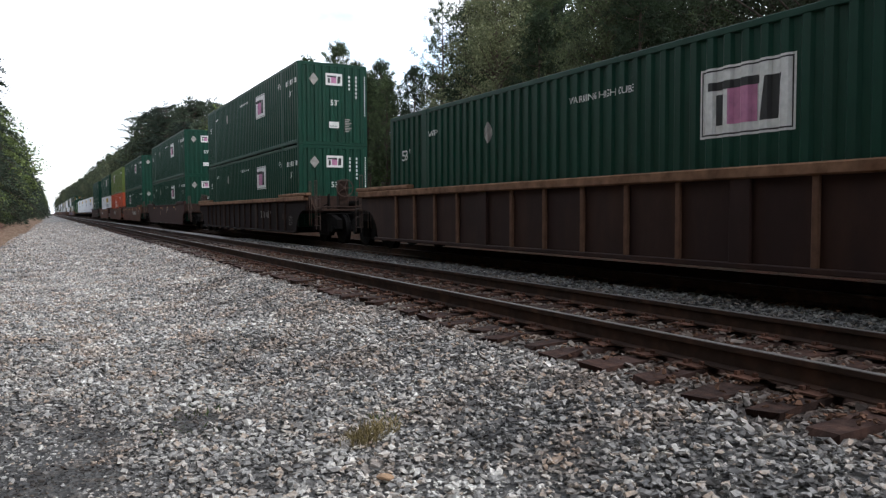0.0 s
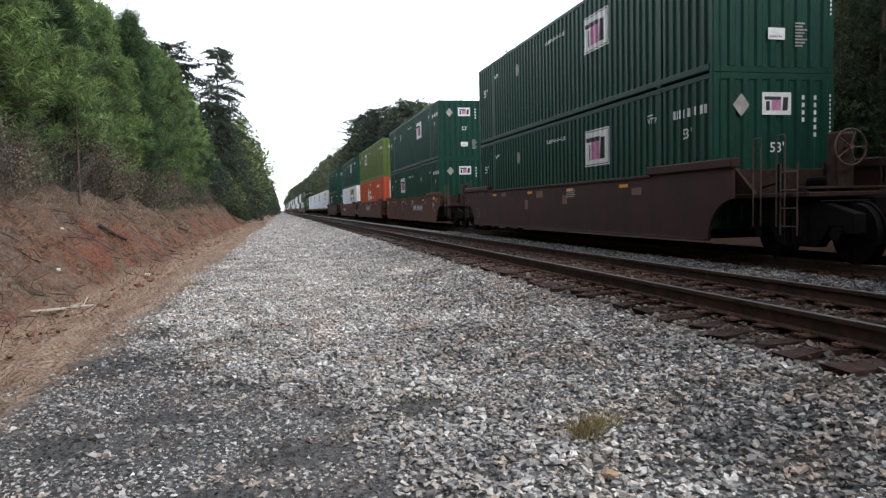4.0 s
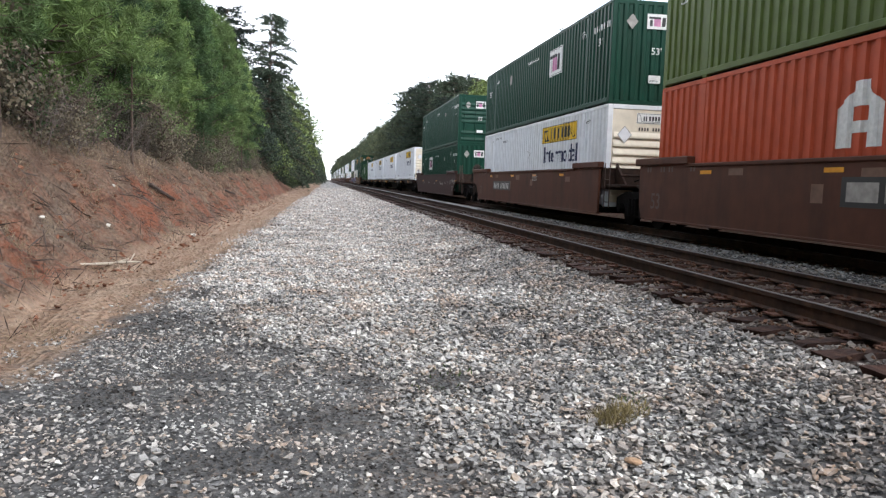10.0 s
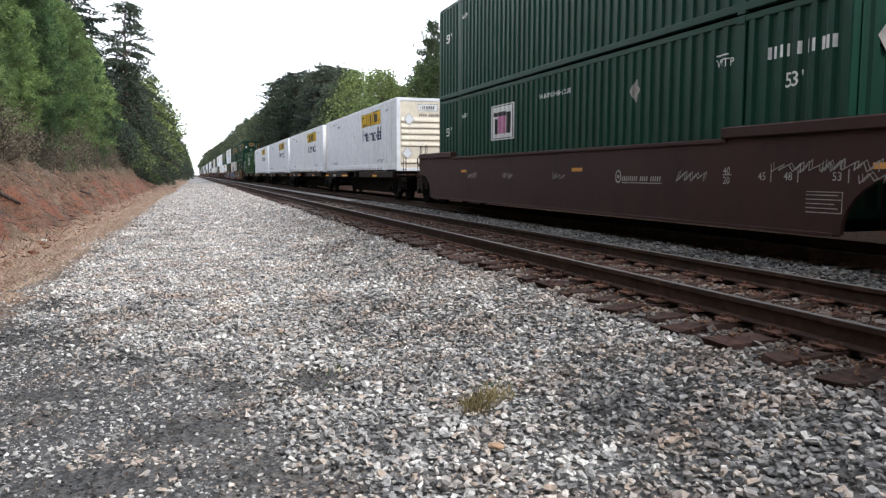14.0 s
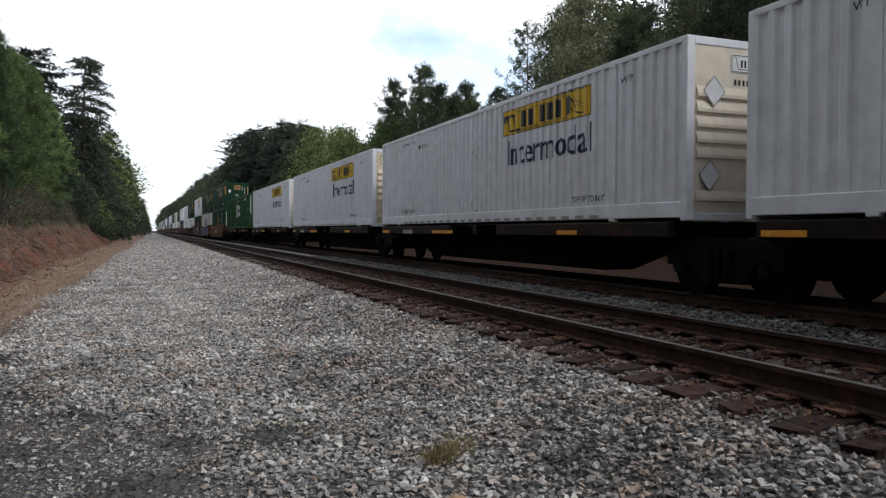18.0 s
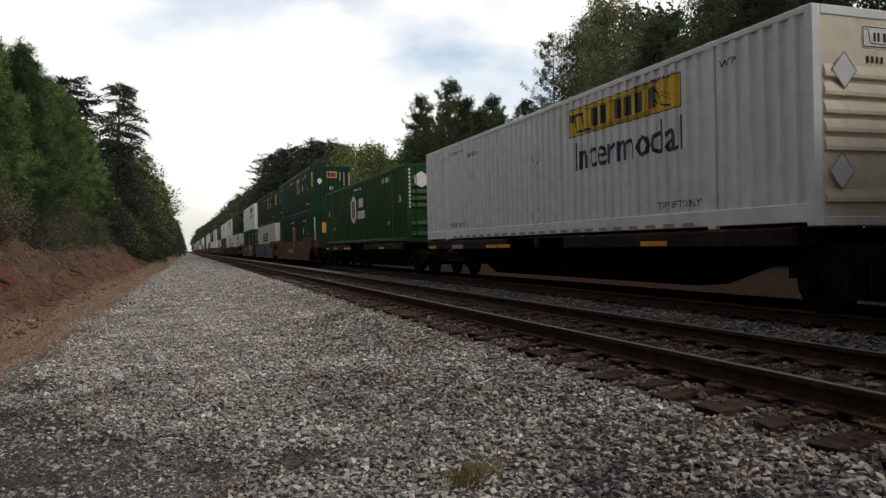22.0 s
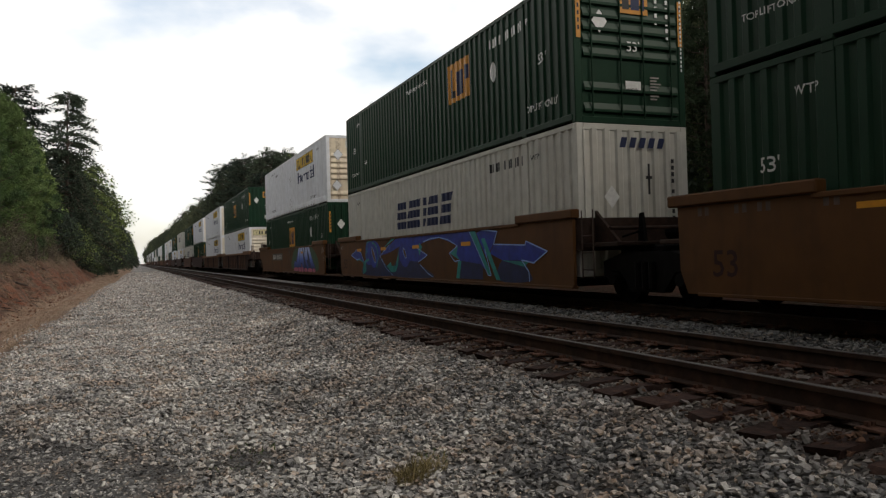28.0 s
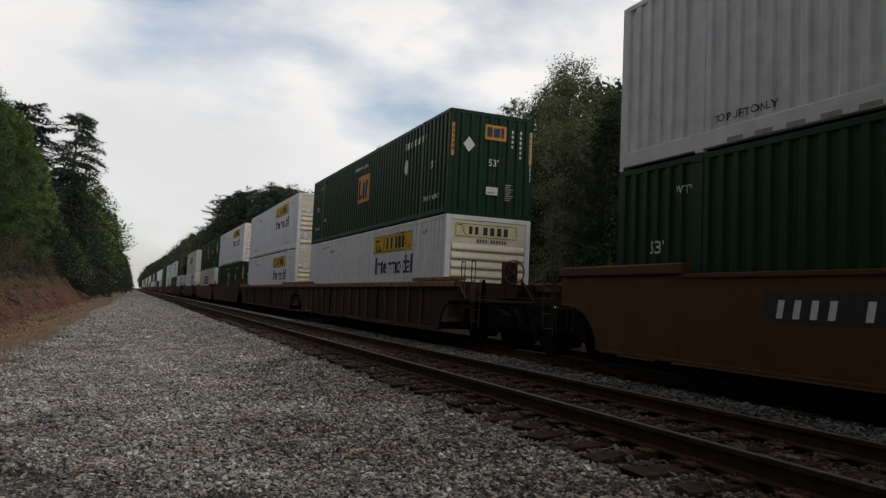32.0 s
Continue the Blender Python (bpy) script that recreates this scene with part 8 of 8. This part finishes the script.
# ---- ballast stones ----
CUBE_V = np.array([(x, y, z) for x in (-1, 1) for y in (-1, 1) for z in (-1, 1)], float) * 0.72
CUBE_F = np.array([(0, 1, 3, 2), (4, 6, 7, 5), (0, 4, 5, 1), (2, 3, 7, 6), (0, 2, 6, 4), (1, 5, 7, 3)])
OCT_V = np.array([(1, 0, 0), (-1, 0, 0), (0, 1, 0), (0, -1, 0), (0, 0, 1), (0, 0, -1)], float)
OCT_F = np.array([(0, 2, 4), (2, 1, 4), (1, 3, 4), (3, 0, 4), (2, 0, 5), (1, 2, 5), (3, 1, 5), (0, 3, 5)])


def scatter_stones(name, rng, x, y, size, base_v, base_f, label, lift=0.25, jitter=0.5, mat=None, category="gravel"):
    """Angular stones of the given half-lengths at (x, y), each turned and shaped by chance."""
    n = len(x)
    yaw, tip, roll = rng.uniform(0, 6.283, n), rng.normal(size=n) * 0.45, rng.normal(size=n) * 0.45
    cy, sy, ct, st, cr, sr_ = np.cos(yaw), np.sin(yaw), np.cos(tip), np.sin(tip), np.cos(roll), np.sin(roll)
    one, nil = np.ones(n), np.zeros(n)
    turn = lambda *m: np.stack(m, -1).reshape(n, 3, 3)
    rot = turn(cy, -sy, nil, sy, cy, nil, nil, nil, one) @ turn(one, nil, nil, nil, ct, -st, nil, st, ct) @ turn(cr, nil, sr_, nil, one, nil, -sr_, nil, cr)
    ax = np.stack([size * rng.uniform(0.85, 1.35, n), size * rng.uniform(0.6, 1.0, n), size * rng.uniform(0.34, 0.66, n)], -1)
    v = (base_v[None] + jitter * rng.uniform(-1, 1, (n, len(base_v), 3)) * 0.8) * ax[:, None, :]
    v *= np.where(rng.random(v.shape) < 0.20, 0.35, 1.0)   # broken corners
    v = np.einsum("nij,nkj->nki", rot, v)
    v[:, :, 2] *= 0.85
    z = ground_z(x, y) + size * lift * rng.uniform(-0.45, 1.45, n)
    for cx in (TRACK, FAR_TRACK):
        on = (np.abs(x - cx) < 1.3) & (np.abs(((y - 1.0) / STEP + 0.5) % 1.0 - 0.5) * STEP < 0.12) & (size > 0.005)
        z = np.where(on, 0.318 + size * 0.25, z)
    v += np.stack([x, y, z], -1)[:, None, :]
    f = base_f[None] + (np.arange(n) * len(base_v))[:, None, None]
    me = mesh_of(name, v.reshape(-1, 3), f.reshape(-1, base_f.shape[1]), mat or M["stone"])
    return tagged(new(name, me), label, category, kind="stuff")


def grid(rng, x0, x1, y0, y1, step):
    gx_, gy_ = np.meshgrid(np.arange(x0, x1, step), np.arange(y0, y1, step))
    x = (gx_ + rng.uniform(-0.6, 0.6, gx_.shape) * step).ravel()
    y = (gy_ + rng.uniform(-0.6, 0.6, gx_.shape) * step).ravel()
    return x, y


def off_track(x, y):
    ok = np.ones(len(x), bool)
    for cx in (TRACK, FAR_TRACK):
        on = np.abs(x - cx) < 1.36
        ph = np.abs(((y - 1.0) / STEP + 0.5) % 1.0 - 0.5) * STEP
        ok &= ~(on & (ph < 0.135) & (sr.random(len(x)) < np.where(np.abs(x - cx) > 1.02, 0.93, np.where(np.abs(x - cx) < 0.6, 0.86, 0.97))))
        ok &= ~(np.abs(np.abs(x - cx) - 0.7535) < 0.10)
    return ok


def coarse_edge(y):
    return np.interp(y, [0, 3.4, 4.1, 5, 6, 7, 8, 9.9, 14, 25], [0.75, 0.68, 0.52, 0.42, 0.22, -0.5, -1.0, -1.45, -1.7, -1.7])


# bare oily places and pale dusty ones on the driven strip: centre and half-widths
OILY = [(0.04, 4.61, 0.40, 0.30), (0.38, 3.88, 0.34, 0.34), (-1.08, 7.45, 0.42, 0.50), (-0.45, 6.65, 0.34, 0.30), (-0.43, 10.8, 0.40, 0.8), (0.23, 5.48, 0.22, 0.30), (-0.97, 5.65, 0.38, 0.22), (-0.52, 3.94, 0.42, 0.26), (-1.75, 7.9, 0.45, 0.9), (-1.5, 9.8, 0.30, 0.8), (0.05, 3.3, 0.5, 0.3), (0.84, 5.42, 0.38, 0.44), (-1.5, 5.2, 0.3, 0.4), (0.6, 9.2, 0.3, 0.5)]
DUSTY = [(-0.83, 4.75, 0.38, 0.34), (-1.23, 6.41, 0.45, 0.45), (0.05, 5.02, 0.24, 0.22), (-1.1, 8.7, 0.5, 0.6), (-0.2, 7.6, 0.35, 0.5), (-1.2, 3.6, 0.4, 0.4)]


def within(x, y, spots, rng):
    """1 at the middle of a spot, 0 at its ragged rim."""
    out = np.zeros(len(x))
    for cx, cy, rx, ry in spots:
        d = np.hypot((x - cx) / rx, (y - cy) / ry) + 0.18 * np.sin(9 * np.arctan2(y - cy, x - cx) + cx * 40) * np.sin(5 * x + 3 * y)
        out = np.maximum(out, 1 - d)
    return np.clip(out + rng.normal(size=len(x)) * 0.12, 0, 1)


def mixed(rng, n, middle, spread, low, top):
    """Many small stones and a few large ones."""
    return np.clip(middle * np.exp(rng.normal(size=n) * spread), low, top)


sr = np.random.default_rng(8)
x, y = grid(sr, -2.6, 3.62, 1.6, 9.0, 0.0315)
edge = coarse_edge(y) + 0.16 * np.sin(y * 4.3) * np.sin(y * 1.9 + 1) + sr.normal(size=len(x)) * np.interp(y, [3.5, 5.5, 7, 8], [0.07, 0.12, 0.45, 0.5])
keep = (x > edge) & (sr.random(len(x)) > 1.6 * within(x, y, OILY[11:12], sr))
x, y = x[keep], y[keep]
fresh = x + 0.5 * np.sin(y * 1.1) + 0.3 * np.sin(y * 2.7 + x) + sr.normal(size=len(x)) * 0.30 > 2.35
scatter_stones("ballast_near", sr, x[~fresh], y[~fresh], mixed(sr, (~fresh).sum(), 0.0192, 0.26, 0.010, 0.034), CUBE_V, CUBE_F, "loose angular grey and white ballast stones", 1.05, 0.36)
scatter_stones("ballast_shoulder", sr, x[fresh], y[fresh], mixed(sr, fresh.sum(), 0.0215, 0.25, 0.012, 0.036), CUBE_V, CUBE_F, "fresh blue-grey ballast stones on the shoulder", 1.05, 0.34, mat=M["bluestone"])
x, y = grid(sr, -2.4, 3.62, 9.0, 22.0, 0.043)
edge = np.maximum(coarse_edge(y), gravel_edge(y)) + sr.normal(size=len(x)) * 0.3 + 0.25 * np.sin(y * 1.3) * np.sin(y * 0.45)
keep = x > edge
x, y = x[keep], y[keep]
fresh = x + 0.6 * np.sin(y * 0.6) + 0.3 * np.sin(y * 1.7 + x) + sr.normal(size=len(x)) * 0.35 > 2.5
scatter_stones("ballast_middle", sr, x[~fresh], y[~fresh], mixed(sr, (~fresh).sum(), 0.0225, 0.22, 0.012, 0.038), CUBE_V, CUBE_F, "loose grey ballast stones along the track", 0.75, 0.34, mat=M["drystone"])
scatter_stones("shoulder_middle", sr, x[fresh], y[fresh], mixed(sr, fresh.sum(), 0.0235, 0.22, 0.012, 0.040), CUBE_V, CUBE_F, "fresh blue-grey ballast stones beside the ties", 0.85, 0.34, mat=M["bluestone"])
x, y = grid(sr, -1.8, 3.75, 22.0, 62.0, 0.075)
keep = x > gravel_edge(y) + sr.normal(size=len(x)) * 0.35 + 0.2 * np.sin(y * 0.8)
scatter_stones("ballast_far", sr, x[keep], y[keep], mixed(sr, keep.sum(), 0.034, 0.25, 0.02, 0.055), OCT_V, OCT_F, "grey ballast stones farther down the line", 0.7, mat=M["drystone"])
x, y = grid(sr, -1.2, 3.75, 62.0, 130.0, 0.24)
keep = x > gravel_edge(y) + sr.normal(size=len(x)) * 0.35 + 0.2 * np.sin(y * 0.8)
scatter_stones("ballast_distant", sr, x[keep], y[keep], sr.uniform(0.05, 0.09, keep.sum()), OCT_V, OCT_F, "grey ballast stones far down the line", 0.7, mat=M["drystone"])
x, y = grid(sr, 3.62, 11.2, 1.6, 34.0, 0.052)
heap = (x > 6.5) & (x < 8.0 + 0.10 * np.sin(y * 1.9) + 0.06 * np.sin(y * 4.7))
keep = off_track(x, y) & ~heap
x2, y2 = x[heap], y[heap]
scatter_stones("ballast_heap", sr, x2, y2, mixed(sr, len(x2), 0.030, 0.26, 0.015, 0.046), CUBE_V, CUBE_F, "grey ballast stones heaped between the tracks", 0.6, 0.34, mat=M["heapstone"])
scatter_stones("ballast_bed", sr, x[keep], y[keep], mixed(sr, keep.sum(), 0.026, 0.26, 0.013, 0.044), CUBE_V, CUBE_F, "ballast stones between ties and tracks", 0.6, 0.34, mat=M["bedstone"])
x, y = grid(sr, -2.6, 0.8, 1.8, 14.0, 0.058)
flock = np.sin(x * 3.1 + y) * np.sin(y * 1.7 - x) + 0.7 * np.sin(x * 7.3 - y * 4.1) * np.sin(y * 6.1 + x * 2)
keep = (x > gravel_edge(y) + sr.normal(size=len(x)) * 0.2) & (sr.random(len(x)) < 0.26 + 0.40 * (flock > 0.15) + 0.12 * (y < 4.4)) & (sr.random(len(x)) > 1.5 * within(x, y, OILY, sr)) & (sr.random(len(x)) > 1.6 * within(x, y, DUSTY, sr))
scatter_stones("loose_gravel", sr, x[keep], y[keep], mixed(sr, keep.sum(), 0.0155, 0.36, 0.008, 0.034), CUBE_V, CUBE_F, "loose stones strewn over the fine gravel", 0.5, 0.34)
x, y = grid(sr, -2.7, 1.35, 1.6, 15.0, 0.028)
keep = (x > gravel_edge(y) + sr.normal(size=len(x)) * 0.22 + 0.35 * np.sin(y * 2.1) * np.sin(y * 0.7)) & (sr.random(len(x)) < 0.85)
x, y = x[keep], y[keep]
keep = (x < 0.9) | (within(x, y, OILY[11:12], sr) > 0.1)
x, y = x[keep], y[keep]
oily, dusty = within(x, y, OILY, sr) > 0.16, within(x, y, DUSTY, sr) > 0.16
grit = mixed(sr, len(x), 0.0102, 0.40, 0.005, 0.026)
plain = ~oily & ~dusty
scatter_stones("fine_gravel", sr, x[plain], y[plain], grit[plain], CUBE_V, CUBE_F, "fine crushed stone pressed into the ground", mat=M["finestone"])
scatter_stones("oily_grit", sr, x[oily], y[oily], grit[oily] * 0.8, CUBE_V, CUBE_F, "dark oily grit in bare places", mat=M["dampstone"])
pale = dusty & ~oily
scatter_stones("pale_grit", sr, x[pale], y[pale], grit[pale] * 0.75, CUBE_V, CUBE_F, "pale dusty grit pressed flat by wheels", mat=M["palestone"])
x, y = grid(sr, -5.3, -2.9, 3.0, 46.0, 0.13)
keep = (sr.random(len(x)) < 0.55) & (x < gravel_edge(y) - 0.35)
scatter_stones("clay_clods", sr, x[keep], y[keep], sr.uniform(0.012, 0.045, keep.sum()) * np.where(sr.random(keep.sum()) < 0.07, 2.2, 1.0), CUBE_V, CUBE_F, "crumbled red clay clods on the bank", 0.3, mat=M["clod"], category="clay")
# rusty dirt on and between the ties
x, y = grid(sr, 3.8, 10.6, 1.6, 22.0, 0.045)
keep = ((np.abs(x - TRACK) < 1.36) | (np.abs(x - FAR_TRACK) < 1.36)) & (sr.random(len(x)) < 0.16 + 0.34 * (np.sin(x * 5.1 + y * 2.3) * np.sin(y * 3.7 - x * 2.2) > 0.15)) & (np.abs(np.abs(x - TRACK) - 0.7535) > 0.09) & (np.abs(np.abs(x - FAR_TRACK) - 0.7535) > 0.09)
scatter_stones("track_dirt", sr, x[keep], y[keep], sr.uniform(0.008, 0.026, keep.sum()), CUBE_V, CUBE_F, "rusty dirt and crumbs on the ties", 1.6, mat=M["dirt"], category="dirt")
# coarser stones round and behind the camera
x, y = grid(sr, -2.6, 3.76, -9.0, 1.6, 0.10)
keep = x > gravel_edge(y) + sr.normal(size=len(x)) * 0.3
scatter_stones("ballast_behind", sr, x[keep], y[keep], sr.uniform(0.028, 0.05, keep.sum()), CUBE_V, CUBE_F, "grey ballast stones of the yard")
x, y = grid(sr, 3.76, 11.2, -9.0, 1.6, 0.11)
keep = off_track(x, y)
scatter_stones("ballast_bed_behind", sr, x[keep], y[keep], sr.uniform(0.028, 0.046, keep.sum()), CUBE_V, CUBE_F, "ballast stones between the ties", 0.5)


# ---- pieces that belong to a part hang under it ----
UNDER = {"logo_bar": ("logo_panel", "logo_badge"), "logo_border": ("logo_panel",), "logo_block": ("logo_panel",), "logo_scroll": ("logo_panel",), "logo_frame": ("logo_panel",), "stripe_mark": ("stripe",), "diamond_edge": ("diamond",), "weight_text": ("weight_plate",), "number_bar": ("number_panel",), "rib": ("door_end",), "brake_wheel": ("brake_stand",), "overline": ("sign_letters",), "spray_hole": ("spray_core",), "rail_slot": ("bottom_rail",), "corner_casting": ("lifting_post",)}


def nest_parts(parts):
    """Hangs each such piece under the nearest part of its kind on the same thing."""
    for ob in parts:
        kinds = UNDER.get(ob.name.split(".")[0])
        if not kinds:
            continue
        at = ob.matrix_basis.translation
        near_by = [q for q in parts if q.name.split(".")[0] in kinds]
        if near_by:
            best = min(near_by, key=lambda q: (q.matrix_basis.translation - at).length)
            place = best.matrix_basis.inverted() @ ob.matrix_basis
            ob.parent = best
            ob.matrix_basis = place


family = {}
for ob in list(bpy.data.objects):
    if ob.parent:
        family.setdefault(ob.parent.name, []).append(ob)
for thing, s, x, z in TRAIN:
    nest_parts(family.get(thing.name, []))


# ---- motion of the train ----
def motions():
    for thing, s, x, z in TRAIN:
        walk(thing, [(0.0, pose(x, s, z)), (16.0, pose(x, s - SPEED * 16.0, z)), (32.0, pose(x, s - SPEED * 32.0, z))])
    for wheels, y, z in WHEELS:
        turn = math.degrees(SPEED / 0.457)
        walk(wheels, [(k * 2 / 30.0, pose(0, y, z, (turn * k * 2 / 30.0) % 360.0, 0, 0)) for k in range(481)])


motions()
